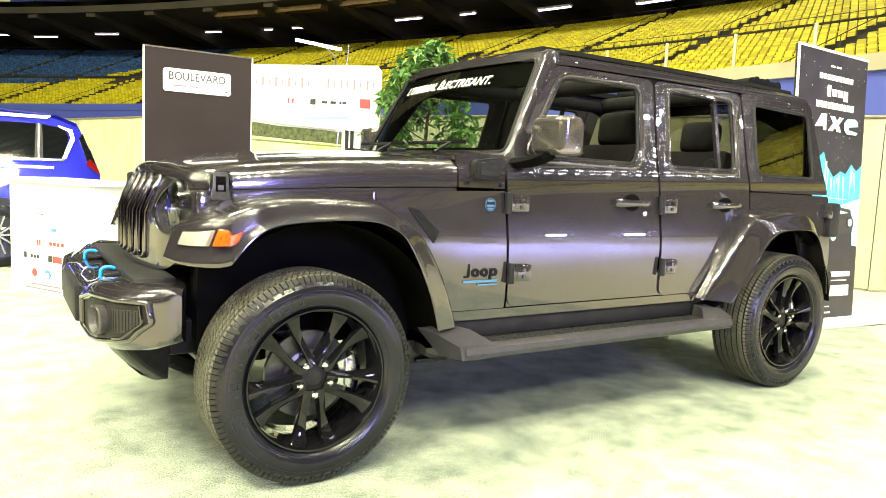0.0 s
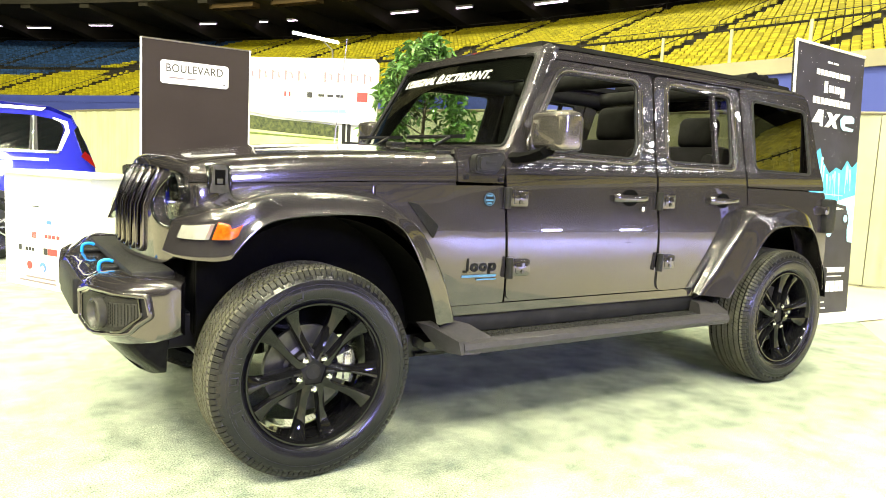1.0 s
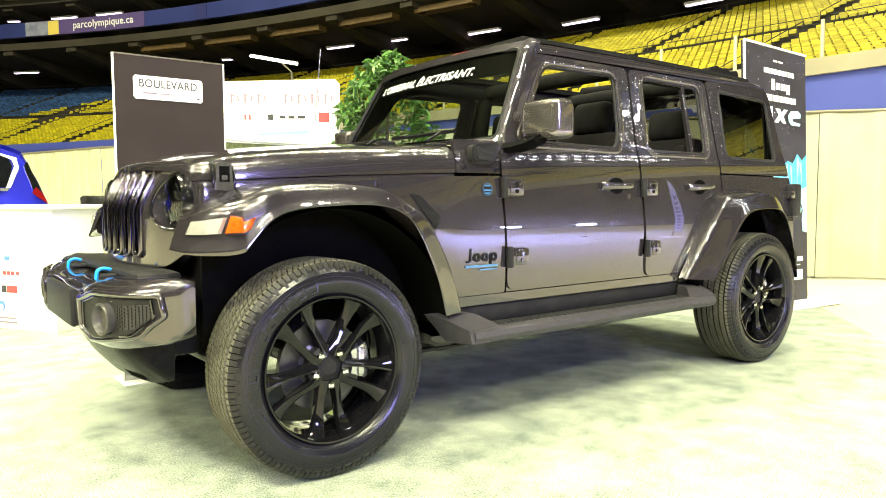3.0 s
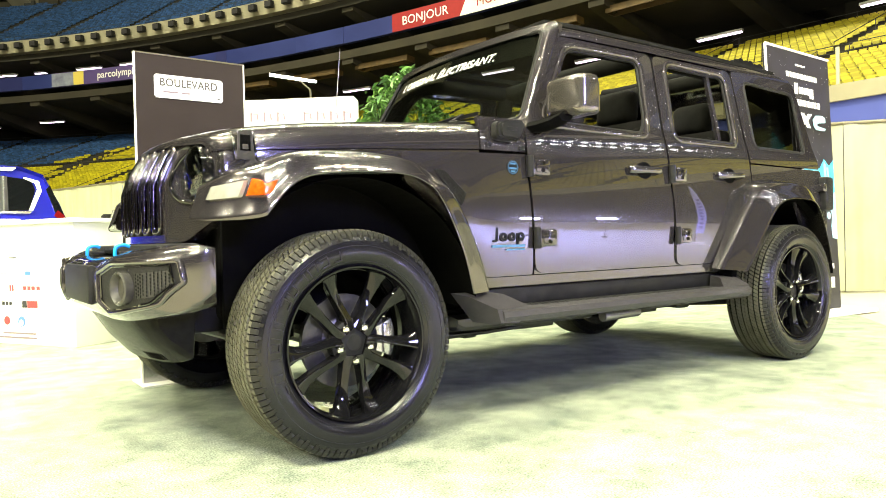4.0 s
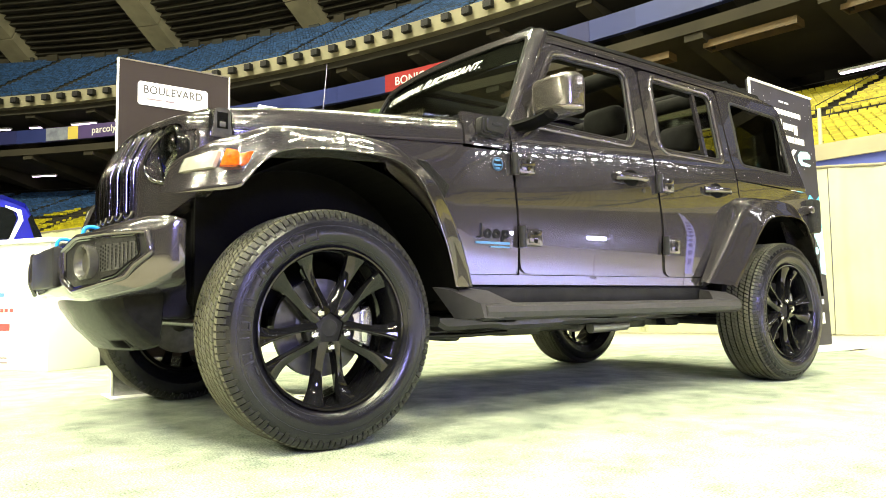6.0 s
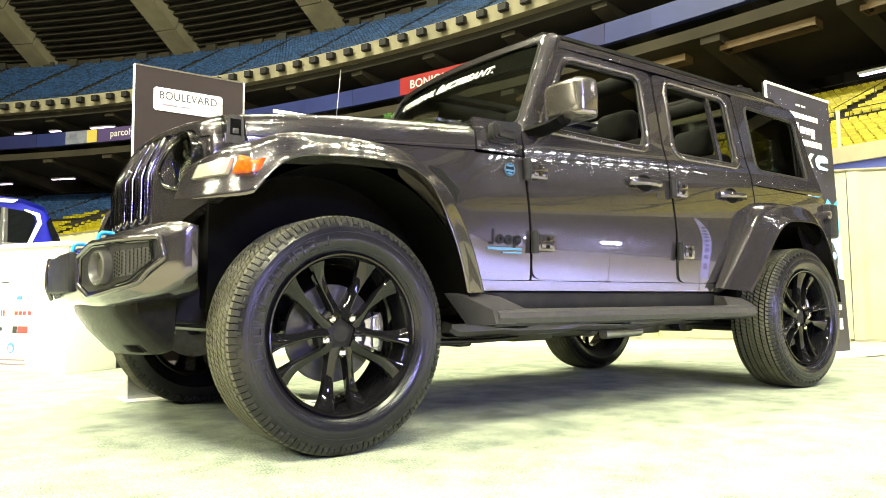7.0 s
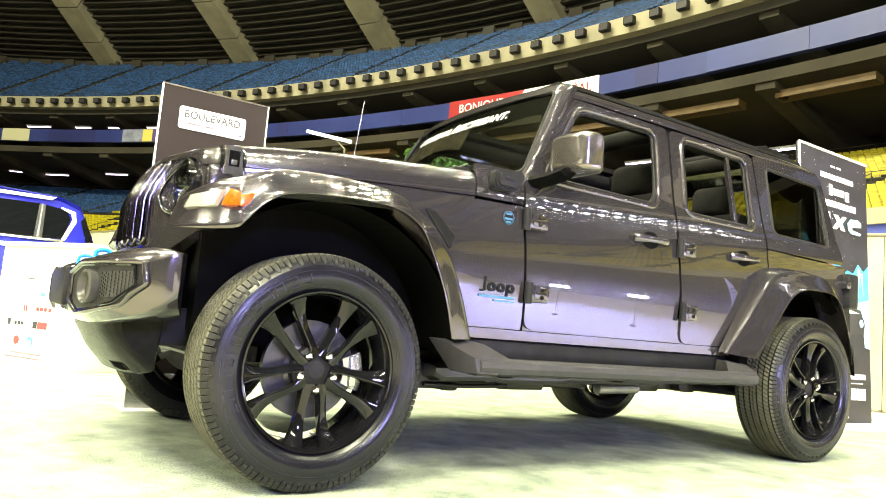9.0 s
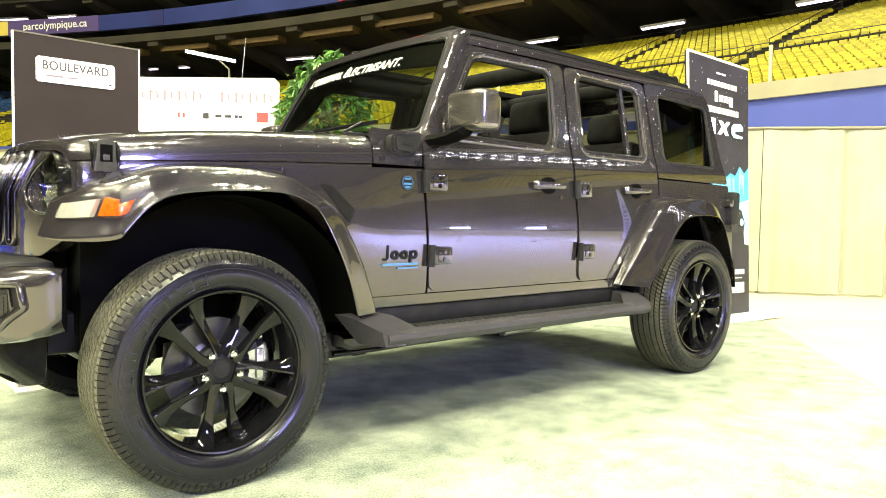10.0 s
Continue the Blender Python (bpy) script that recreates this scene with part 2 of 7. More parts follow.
ring_band("deck_soffit", [(RING + 0.5, 12.6), (RING + 14.2, 12.2), (RING + 14.2, 13.0), (RING + 0.5, 13.0)], A0, A1, 90, M["deep_shade_concrete"], "concrete underside of the upper deck, its shade in the colour")
ring_band("deck_fascia", [(RING, 12.93), (RING + 0.6, 12.93), (RING + 0.6, 13.66), (RING + 0.0, 13.66)], A0, A1, 120, M["concrete"], "pale concrete front of the upper deck")
RIB0, RIB1 = 10.66, 11.48
ring_band("ribbon_board", [(RING + 0.2, RIB0), (RING + 0.45, RIB0), (RING + 0.45, RIB1), (RING + 0.2, RIB1)], A0, A1, 120, M["ribbon"], "blue ribbon board hung along the mezzanine")
ring_band("mezzanine", [(RING + 0.5, 10.0), (RING + 8, 9.8), (RING + 8, 10.4), (RING + 0.5, 10.4)], A0, A1, 90, M["shade_concrete"], "concrete mezzanine slab behind the ribbon board, its shade in the colour")
ROWS_UP, UP_IN, UP_OUT, UP_Z0, UP_Z1 = 24, RING + 0.7, RING + 10.2, 13.3, 19.5
prof = [(UP_IN, 13.0)]
for i in range(ROWS_UP):
    r0 = UP_IN + (UP_OUT - UP_IN) * i / ROWS_UP
    r1 = UP_IN + (UP_OUT - UP_IN) * (i + 1) / ROWS_UP
    z = UP_Z0 + (UP_Z1 - UP_Z0) * (i + 1) / ROWS_UP
    prof += [(r0, z), (r1, z)]
prof += [(UP_OUT, 13.0)]
ring_band("upper_stand", prof, A0, A1, 90, M["deep_shade_concrete"], "stepped concrete terrace of the upper stand")
ring_band("wall_upper", [(UP_OUT + 0.4, 17.5), (UP_OUT + 0.9, 17.5), (UP_OUT + 0.9, 20.6), (UP_OUT + 0.4, 20.6)], A0, A1, 60, M["shade_concrete"], "dark wall behind the upper seats")
# the vault, and walls that close the hall
vault = []
for i in range(44):
    f0, f1 = i / 44, (i + 0.55) / 44
    vault += [(UP_OUT + 0.9 + (RING - 14 - UP_OUT - 0.9) * f0, 20.0 + 11.5 * f0), (UP_OUT + 0.9 + (RING - 14 - UP_OUT - 0.9) * f1 + 0.02, 20.0 + 11.5 * f1 - 0.12),
              (UP_OUT + 0.9 + (RING - 14 - UP_OUT - 0.9) * f1 + 0.25, 20.0 + 11.5 * f1 + 0.22)]
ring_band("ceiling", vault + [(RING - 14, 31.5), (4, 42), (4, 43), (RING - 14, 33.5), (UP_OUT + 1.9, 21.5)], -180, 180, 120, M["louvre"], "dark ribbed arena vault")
ring_band("wall_far", [(UP_OUT + 0.6, 0), (UP_OUT + 1.2, 0), (UP_OUT + 1.2, 22), (UP_OUT + 0.6, 22)], A1, A0 + 360, 90, M["shade_concrete"], "dark far side of the arena")


# ---- the booth ----
def leaf_mesh(bm, m, length, width):
    pts = [(0, 0, 0), (-width * 0.5, length * 0.35, 0.012), (-width * 0.36, length * 0.7, 0.004), (0, length, -0.02), (width * 0.36, length * 0.7, 0.004), (width * 0.5, length * 0.35, 0.012), (0, length * 0.45, -0.006)]
    vs = [bm.verts.new(m @ Vector(p)) for p in pts]
    for a, b in ((0, 1), (1, 2), (2, 3), (3, 4), (4, 5), (5, 0)):
        bm.faces.new((vs[a], vs[b], vs[6]))


M.update({
    "ochre": material("ochre_duct", (0.11, 0.065, 0.02), 0.6, 0, (0.075, 0.048, 0.018), 3),
    "rail_dark": material("dark_rail", (0.05, 0.05, 0.045), 0.5, 0.3),
    "purple": material("purple_print", (0.09, 0.06, 0.20), 0.5),
    "pale_blue": material("photo_print", (0.30, 0.33, 0.42), 0.5, 0, (0.12, 0.12, 0.2), 1.5),
    "flag_lilac": material("lilac_cloth", (0.42, 0.42, 0.62), 0.7, 0, (0.36, 0.36, 0.56), 3),
    "sign_yellow": material("yellow_print", (0.7, 0.55, 0.12), 0.5),
    "pale_panel": material("pale_yellow_print", (0.50, 0.49, 0.33), 0.5),
    "blue_light": material("lighter_ribbon", (0.036, 0.05, 0.20), 0.4, 0, (0.026, 0.036, 0.155), 0.5),
    "ribbon_dark": material("darker_ribbon", (0.02, 0.024, 0.11), 0.45, 0, (0.026, 0.03, 0.13), 0.5),
    "white_print": material("white_print", (0.8, 0.8, 0.8), 0.5),
    "pink_print": material("faint_pink_print", (0.25, 0.19, 0.215), 0.5),
    "sky_print": material("pale_blue_print", (0.22, 0.48, 0.70), 0.5),
    "red_print": material("logo_red", (0.50, 0.06, 0.06), 0.5),
    "grey_print": material("logo_grey", (0.035, 0.035, 0.038), 0.5),
    "blue_print": material("logo_blue", (0.09, 0.22, 0.62), 0.5),
    "green_print": material("logo_olive", (0.66, 0.66, 0.42), 0.5),
    "tree_light": material("tree_print", (0.20, 0.26, 0.05), 0.6, 0, (0.10, 0.15, 0.03), 30),
    "van_red": material("tail_lamp_red", (0.16, 0.005, 0.005), 0.12, 0, coat=1.0),
    "plate_print": material("plate_print", (0.07, 0.066, 0.062), 0.5),
    "hill": material("hill_print", (0.012, 0.022, 0.006), 0.6, 0, (0.11, 0.13, 0.035), 26, grain=0.7),
    "meadow": material("meadow_print", (0.55, 0.58, 0.3), 0.6, 0, (0.42, 0.48, 0.18), 3),
    "night": material("night_print", (0.020, 0.018, 0.024), 0.45, 0, (0.03, 0.028, 0.04), 5),
    "cyan": material("cyan_print", (0.05, 0.38, 0.66), 0.45, 0, (0.10, 0.55, 0.82), 14),
    "cyan_pale": material("pale_cyan_print", (0.32, 0.66, 0.85), 0.45, 0, (0.45, 0.75, 0.9), 8),
    "leaf": material("ficus_leaf", (0.05, 0.13, 0.022), 0.4, 0, (0.12, 0.25, 0.05), 7, vary=0.5),
    "bark": material("ficus_bark", (0.10, 0.075, 0.05), 0.85, 0, (0.07, 0.05, 0.035), 20, 0.6, 60),
    "wicker": material("plant_pot", (0.05, 0.045, 0.04), 0.7, 0, (0.035, 0.03, 0.028), 30, 0.5, 90),
    "seat_black": material("black_vinyl", (0.012, 0.012, 0.012), 0.35, 0, (0.02, 0.02, 0.02), 10),
    "glass_black": material("van_glass", (0.006, 0.007, 0.008), 0.04, 0, coat=0.5),
    "led": glow("led_bar", (1.0, 0.98, 0.92), 6.0),
})

board = thing("sign_board", "tall charcoal display board with a white name plate", "sign")
box("panel", (-0.276, 1.045, 0.20), (0.334, 1.075, 1.838), M["panel_dark"], board)
box("base_panel", (-0.276, 1.044, 0.0), (0.334, 1.076, 0.20), M["satin_rim"], board, label="bare silver metal base")
box("foot_plate", (-0.30, 0.93, 0.0), (0.36, 1.20, 0.008), M["white"], board)
box("edge_strip", (-0.285, 1.040, 0.0), (-0.276, 1.058, 1.842), M["white"], board)
box("edge_strip", (0.334, 1.040, 0.0), (0.342, 1.080, 1.842), M["white"], board)
box("edge_strip", (-0.285, 1.042, 1.838), (0.342, 1.078, 1.846), M["rail"], board)
plate_bm = bmesh.new()
add_profile(plate_bm, [(p.x, p.y) for p in [Vector(q) for q in ((-0.178, 1.612), (-0.167, 1.600), (0.198, 1.600), (0.209, 1.612), (0.209, 1.720), (0.198, 1.732), (-0.167, 1.732), (-0.178, 1.720))]], "y", 1.040, 1.0455)
plate = part("name_plate", plate_bm, M["white"], board, "white name plate with dark print")
# the plate's word, in condensed capitals with thin strokes
word = lettering("plate_lettering", "BOULEVARD", 0.064, Matrix(((0.86, 0, 0, -0.150), (0, 0, -1, 1.0395), (0, 1, 0, 1.668), (0, 0, 0, 1))), M["plate_print"], plate, 0.0003, 0, 1.06)
word.data.offset = 0.0006
for x0, x1, z in ((-0.13, -0.05, 1.632), (-0.03, 0.02, 1.632), (0.176, 0.190, 1.618)):
    box("print_bar", (x0, 1.0375, z), (x1, 1.0405, z + 0.007), M["pink_print"] if x0 < 0.1 else M["grey_print"], plate)

# banner stand
banner = thing("banner_stand", "tall dark banner stand with blue night landscape print", "banner")
bm = bmesh.new()
BL, BR, BTR, BTL = Vector((4.90, 0.25, 0.03)), Vector((5.87, 0.17, 0.03)), Vector((5.735, 0.20, 2.385)), Vector((4.72, 0.245, 2.42))


def on_banner(u, v, lift=0.0):
    p = (BL * (1 - u) + BR * u) * (1 - v) + (BTL * (1 - u) + BTR * u) * v
    return p + Vector((-0.06, -1, 0)) * lift


def banner_shape(name, pts, mat, lift=0.004, label=""):
    bm = bmesh.new()
    add_sweep(bm, [[on_banner(u, v, lift) for u, v in pts], [on_banner(u, v, 0.0) for u, v in pts]], True, True)
    return part(name, bm, mat, banner, label)


bm = bmesh.new()
add_sweep(bm, [[on_banner(u, v, 0) for u, v in ((0, 0), (1, 0), (1, 1), (0, 1))], [on_banner(u, v, -0.03) for u, v in ((0, 0), (1, 0), (1, 1), (0, 1))]], True, True)
part("panel", bm, M["night"], banner)
bm = bmesh.new()
add_tube(bm, on_banner(0, 0, 0.002), on_banner(0, 1, 0.002), 0.012, 8)
add_tube(bm, on_banner(0, 1, 0.002), on_banner(1, 1, 0.002), 0.012, 8)
part("edge_trim", bm, M["white"], banner)
for v, u0, u1, h, n in ((0.945, 0.45, 0.62, 0.007, 2), (0.898, 0.30, 0.80, 0.020, 9), (0.795, 0.27, 0.83, 0.024, 10)):
    for k in range(n):
        a = u0 + (u1 - u0) * k / n
        banner_shape("print_bar", [(a, v), (a + (u1 - u0) / n * 0.78, v), (a + (u1 - u0) / n * 0.78, v + h), (a, v + h)], M["white_print"])
for a, w, v0, v1 in ((0.42, 0.05, 0.838, 0.880), (0.49, 0.07, 0.842, 0.868), (0.575, 0.07, 0.842, 0.868), (0.66, 0.06, 0.830, 0.868)):
    banner_shape("print_bar", [(a, v0), (a + w, v0), (a + w, v1), (a, v1)], M["white_print"])
banner_shape("print_shape", [(0.27, 0.725), (0.36, 0.775), (0.43, 0.775), (0.43, 0.715), (0.39, 0.715), (0.39, 0.728)], M["white_print"])
banner_shape("print_shape", [(0.46, 0.715), (0.53, 0.745), (0.48, 0.770), (0.55, 0.770), (0.58, 0.755), (0.62, 0.770), (0.68, 0.770), (0.61, 0.742), (0.65, 0.715), (0.59, 0.715), (0.565, 0.730), (0.52, 0.715)], M["white_print"])
banner_shape("print_shape", [(0.70, 0.725), (0.74, 0.712), (0.88, 0.712), (0.90, 0.722), (0.76, 0.728), (0.76, 0.738), (0.90, 0.745), (0.90, 0.762), (0.85, 0.772), (0.74, 0.768), (0.69, 0.750)], M["cyan_pale"])
rng = random.Random(11)
for k in range(70):
    u, v, d = rng.random() * 0.94 + 0.03, rng.uniform(0.58, 0.97), rng.uniform(0.0015, 0.004)
    banner_shape("print_dot", [(u - d, v), (u, v - d * 0.5), (u + d, v), (u, v + d * 0.5)], M["white_print"], 0.002)
peaks = [(0.0, 0.70), (0.10, 0.66), (0.18, 0.63), (0.26, 0.66), (0.34, 0.61), (0.42, 0.635), (0.48, 0.585), (0.58, 0.545), (0.68, 0.57), (0.76, 0.560), (0.84, 0.60), (0.92, 0.575), (1.0, 0.60)]
banner_shape("mountain_print", [(0.003, 0.40)] + [(min(max(u, 0.003), 0.997), v) for u, v in peaks] + [(0.997, 0.40)], M["cyan"], 0.002, "cyan wire mountains print")
for k in range(26):
    u = rng.uniform(0.05, 0.92)
    v0 = rng.uniform(0.44, 0.54)
    top = float(np.interp(u, [p[0] for p in peaks], [p[1] for p in peaks])) - 0.012
    banner_shape("print_line", [(u, v0), (u + 0.006, v0), (u + rng.uniform(-0.04, 0.04), top), (u + 0.002, top)], M["cyan_pale"], 0.004)
banner_shape("print_line", [(0.02, 0.468), (0.80, 0.462), (0.80, 0.466), (0.02, 0.472)], M["cyan_pale"], 0.005)
banner_shape("lake_print", [(0.45, 0.36), (0.60, 0.43), (0.997, 0.47), (0.997, 0.28), (0.92, 0.285), (0.90, 0.36)], M["cyan_pale"], 0.004)
banner_shape("print_shape", [(0.30, 0.425), (0.42, 0.455), (0.66, 0.435), (0.86, 0.425), (0.92, 0.37), (0.90, 0.335), (0.72, 0.33), (0.30, 0.33)], M["grey_print"], 0.006)
banner_shape("print_shape", [(0.36, 0.425), (0.62, 0.425), (0.84, 0.412), (0.70, 0.408), (0.40, 0.408)], M["white_print"], 0.008)
banner_shape("print_shape", [(0.36, 0.380), (0.46, 0.380), (0.46, 0.400), (0.36, 0.400)], M["red_print"], 0.008)
for cu, cv, r in ((0.62, 0.325, 0.075), (0.86, 0.375, 0.05)):
    banner_shape("print_shape", [(cu + r * math.cos(a), cv + r * 0.5 * math.sin(a)) for a in [2 * math.pi * j / 16 for j in range(16)]], M["night"], 0.009)
    banner_shape("print_shape", [(cu + r * 0.6 * math.cos(a), cv + r * 0.3 * math.sin(a)) for a in [2 * math.pi * j / 16 for j in range(16)]], M["cyan_pale"], 0.011)
for v0, v1, u0, u1, n in ((0.162, 0.182, 0.60, 0.92, 7), (0.145, 0.149, 0.55, 0.93, 1), (0.085, 0.128, 0.50, 0.92, 6), (0.043, 0.047, 0.36, 0.68, 1), (0.018, 0.024, 0.46, 0.66, 3)):
    for k in range(n):
        a = u0 + (u1 - u0) * k / n
        banner_shape("print_bar", [(a, v0), (a + (u1 - u0) / n * 0.84, v0), (a + (u1 - u0) / n * 0.84, v1), (a, v1)], M["white_print"])
foot = bmesh.new()
add_profile(foot, [(4.80, 0.02), (6.02, -0.10), (6.12, 0.42), (4.84, 0.50)], "z", 0.0, 0.03)
part("foot_plate", foot, M["white"], banner, "white floor plate")

# counter
counter = thing("counter", "white display counter printed with small emblems", "counter", at=(-0.89, 3.97, 0))
counter.rotation_euler = (0, 0, math.atan2(-1.0, 0.56))
box("body", (0.0, 0.0, 0.0), (1.16, 0.46, 0.965), M["white"], counter, 0.006)
box("countertop", (-0.05, -0.04, 0.965), (1.20, 0.50, 1.0), M["white"], counter, 0.006)
rng = random.Random(3)


def counter_bar(u, v, w, h, mat, round_=False):
    bm = bmesh.new()
    if round_:
        add_tube(bm, (u, -0.004, v), (u, 0.001, v), w / 2, 18)
    else:
        add_box(bm, (u - w / 2, -0.004, v - h / 2), (u + w / 2, 0.001, v + h / 2))
    part("print_mark", bm, mat, counter)


for u, v, w, h, mat in ((0.44, 0.70, 0.09, 0.008, "grey_print"), (0.30, 0.585, 0.10, 0.035, "green_print"), (0.62, 0.575, 0.06, 0.03, "blue_print"), (0.40, 0.455, 0.016, 0.05, "red_print"), (0.43, 0.455, 0.016, 0.05, "red_print"), (0.58, 0.455, 0.035, 0.03, "red_print"), (0.63, 0.455, 0.035, 0.03, "red_print"), (0.68, 0.455, 0.035, 0.03, "red_print"), (0.74, 0.455, 0.035, 0.03, "red_print"), (0.22, 0.335, 0.035, 0.05, "grey_print"), (0.31, 0.33, 0.028, 0.028, "grey_print"), (0.355, 0.33, 0.028, 0.028, "grey_print"), (0.40, 0.33, 0.028, 0.028, "grey_print"), (0.57, 0.325, 0.05, 0.055, "grey_print"), (0.665, 0.325, 0.12, 0.055, "red_print"), (0.50, 0.09, 0.40, 0.012, "pink_print"), (0.46, 0.055, 0.50, 0.012, "pink_print")):
    counter_bar(u, v, w, h, M[mat])
counter_bar(0.35, 0.19, 0.07, 0.07, M["red_print"], True)
counter_bar(0.53, 0.185, 0.085, 0.085, M["blue_print"], True)
bm = bmesh.new()
add_tube(bm, (0.53, -0.006, 0.175), (0.53, 0.0, 0.175), 0.026, 14)
part("print_mark", bm, M["white"], counter)

# bar stool
stool = thing("bar_stool", "black vinyl bar stool with a low back beside the counter", "stool", at=(0.30, 3.95, 0))
bm = bmesh.new()
add_box(bm, (-0.20, -0.20, 0.70), (0.20, 0.20, 0.78), 0.03)
part("seat", bm, M["seat_black"], stool, smooth=True)
bm = bmesh.new()
rings = []
for j in range(9):
    a = radians(20 + 140 * j / 8)
    rings.append([(r * math.cos(a), r * math.sin(a), z) for r, z in ((0.20, 0.76), (0.235, 0.78), (0.245, 1.06), (0.22, 1.08), (0.20, 1.05))])
add_sweep(bm, rings, True, True)
part("backrest", bm, M["seat_black"], stool, smooth=True)
bm = bmesh.new()
add_tube(bm, (0, 0, 0.02), (0, 0, 0.70), 0.03, 14)
part("column", bm, M["rail"], stool, smooth=True)
bm = bmesh.new()
add_tube(bm, (0, 0, 0), (0, 0, 0.03), 0.21, 28, 0.19)
part("base", bm, M["seat_black"], stool, smooth=True)
crate = thing("equipment_case", "black equipment case on the carpet by the counter", "case", at=(0.02, 3.28, 0))
bm = bmesh.new()
add_box(bm, (-0.02, -0.06, 0), (0.30, 0.30, 0.42), 0.012)
part("body", bm, M["seat_black"], crate, smooth=True)

# booth wall with printed header and landscape
WL, WR = Vector((1.10, 4.10, 0)), Vector((2.36, 3.25, 0))
wall_b = thing("booth_wall", "white booth wall with faint print above a landscape photo", "display wall")


def on_wall(u, z, lift=0.0):
    d = (WR - WL)
    n = Vector((d.y, -d.x, 0)).normalized()
    return WL + d * u + n * lift + Vector((0, 0, z))


def wall_shape(name, pts, mat, lift=0.004, back=0.0, label=""):
    bm = bmesh.new()
    add_sweep(bm, [[on_wall(u, z, lift) for u, z in pts], [on_wall(u, z, back) for u, z in pts]], True, True)
    return part(name, bm, mat, wall_b, label)


wall_shape("header", [(0, 1.70), (0.35, 1.63), (0.85, 1.585), (0.98, 1.62), (1.0, 1.70), (1.0, 2.20), (0.97, 2.25), (0, 2.21)], M["white"], 0.03, -0.02)
wall_shape("panel", [(0, 0.0), (0.97, 0.0), (0.97, 1.75), (0, 1.75)], M["white"], 0.0, -0.02)
wall_shape("meadow_print", [(0.10, 0.9), (0.74, 0.9), (0.74, 1.50), (0.10, 1.50)], M["meadow"])
wall_shape("hill_print", [(0.10, 1.50), (0.22, 1.49), (0.42, 1.47), (0.60, 1.46), (0.74, 1.445), (0.74, 1.57), (0.62, 1.585), (0.45, 1.60), (0.30, 1.61), (0.16, 1.635), (0.10, 1.645)], M["hill"], 0.006)
wall_shape("side_print", [(0.0, 0.9), (0.10, 0.9), (0.10, 1.70), (0.0, 1.70)], M["hill"], 0.008)
wall_shape("field_print", [(0.10, 1.47), (0.74, 1.43), (0.74, 1.415), (0.10, 1.45)], M["tree_light"], 0.007)
for u in (0.765, 0.80):
    wall_shape("frame_post", [(u, 0), (u + 0.022, 0), (u + 0.022, 1.60), (u, 1.60)], M["seat_black"], 0.02)
wall_shape("swoosh", [(0.38, 1.68), (0.55, 1.715), (0.78, 1.735), (0.80, 1.70), (0.60, 1.695)], M["sky_print"], 0.034, 0.03)
for k in range(11):
    if k == 6:
        continue
    u = 0.02 + 0.088 * k
    wall_shape("print_bar", [(u, 2.00), (u + 0.012, 2.00), (u + 0.012, 2.10), (u, 2.10)], M["pink_print"], 0.034, 0.03)
    wall_shape("print_bar", [(u + 0.012, 2.085), (u + 0.05, 2.08), (u + 0.055, 2.02), (u + 0.045, 2.02), (u + 0.042, 2.075), (u + 0.012, 2.078)], M["pink_print"], 0.034, 0.03)
for u, w, h, mat in ((0.37, 0.012, 0.05, "red_print"), (0.40, 0.012, 0.05, "red_print"), (0.525, 0.035, 0.055, "grey_print"), (0.60, 0.04, 0.026, "grey_print"), (0.66, 0.04, 0.026, "grey_print"), (0.72, 0.05, 0.026, "grey_print"), (0.86, 0.07, 0.095, "red_print")):
    wall_shape("print_mark", [(u, 1.865 - h / 2), (u + w, 1.865 - h / 2), (u + w, 1.865 + h / 2), (u, 1.865 + h / 2)], M[mat], 0.034, 0.03)
arm = thing("arm_light", "lit white bar light on a curved arm over the booth wall", "lamp")
bm = bmesh.new()
add_tube(bm, (1.60, 3.70, 2.472), (1.985, 3.43, 2.392), 0.016, 10)
part("light_bar", bm, M["led"], arm)
bm = bmesh.new()
add_tube(bm, (1.84, 3.54, 2.42), (1.95, 3.50, 2.32), 0.008, 8)
add_tube(bm, (1.95, 3.50, 2.32), (1.97, 3.53, 2.20), 0.010, 8)
part("arm", bm, M["rail"], arm)
arm = thing("arm_light", "lit white bar light on an arm behind the display board", "lamp")
bm = bmesh.new()
add_tube(bm, (0.52, 4.62, 2.26), (0.72, 4.50, 2.31), 0.016, 10)
part("light_bar", bm, M["led"], arm)
bm = bmesh.new()
add_tube(bm, (0.62, 4.56, 2.28), (0.66, 4.60, 0.0), 0.012, 8)
part("arm", bm, M["rail"], arm)

# indoor fig tree
plant = thing("potted_fig", "leafy green potted fig tree behind the vehicle", "plant", at=(2.74, 2.95, 0))
rng = random.Random(21)
bm = bmesh.new()
add_tube(bm, (0, 0, 0), (0, 0, 0.36), 0.17, 24, 0.21)
part("pot", bm, M["wicker"], plant, smooth=True)
bm = bmesh.new()
add_sweep(bm, [[(x + r * math.cos(b), y + r * math.sin(b), z) for b in [2 * math.pi * j / 8 for j in range(8)]] for x, y, z, r in ((0, 0, 0.34, 0.035), (0.02, 0.01, 0.8, 0.028), (-0.02, 0.02, 1.3, 0.022), (0.01, 0, 1.9, 0.014), (0.0, 0.0, 2.3, 0.006))], True, True)
for k in range(22):
    z = rng.uniform(1.15, 2.2)
    a = rng.uniform(0, 6.28)
    l = 0.42 * (1 - abs(z - 1.7) / 1.2)
    add_tube(bm, (0, 0.01, z), (l * math.cos(a), l * math.sin(a), z + 0.18), 0.007, 5, 0.003)
part("trunk", bm, M["bark"], plant)
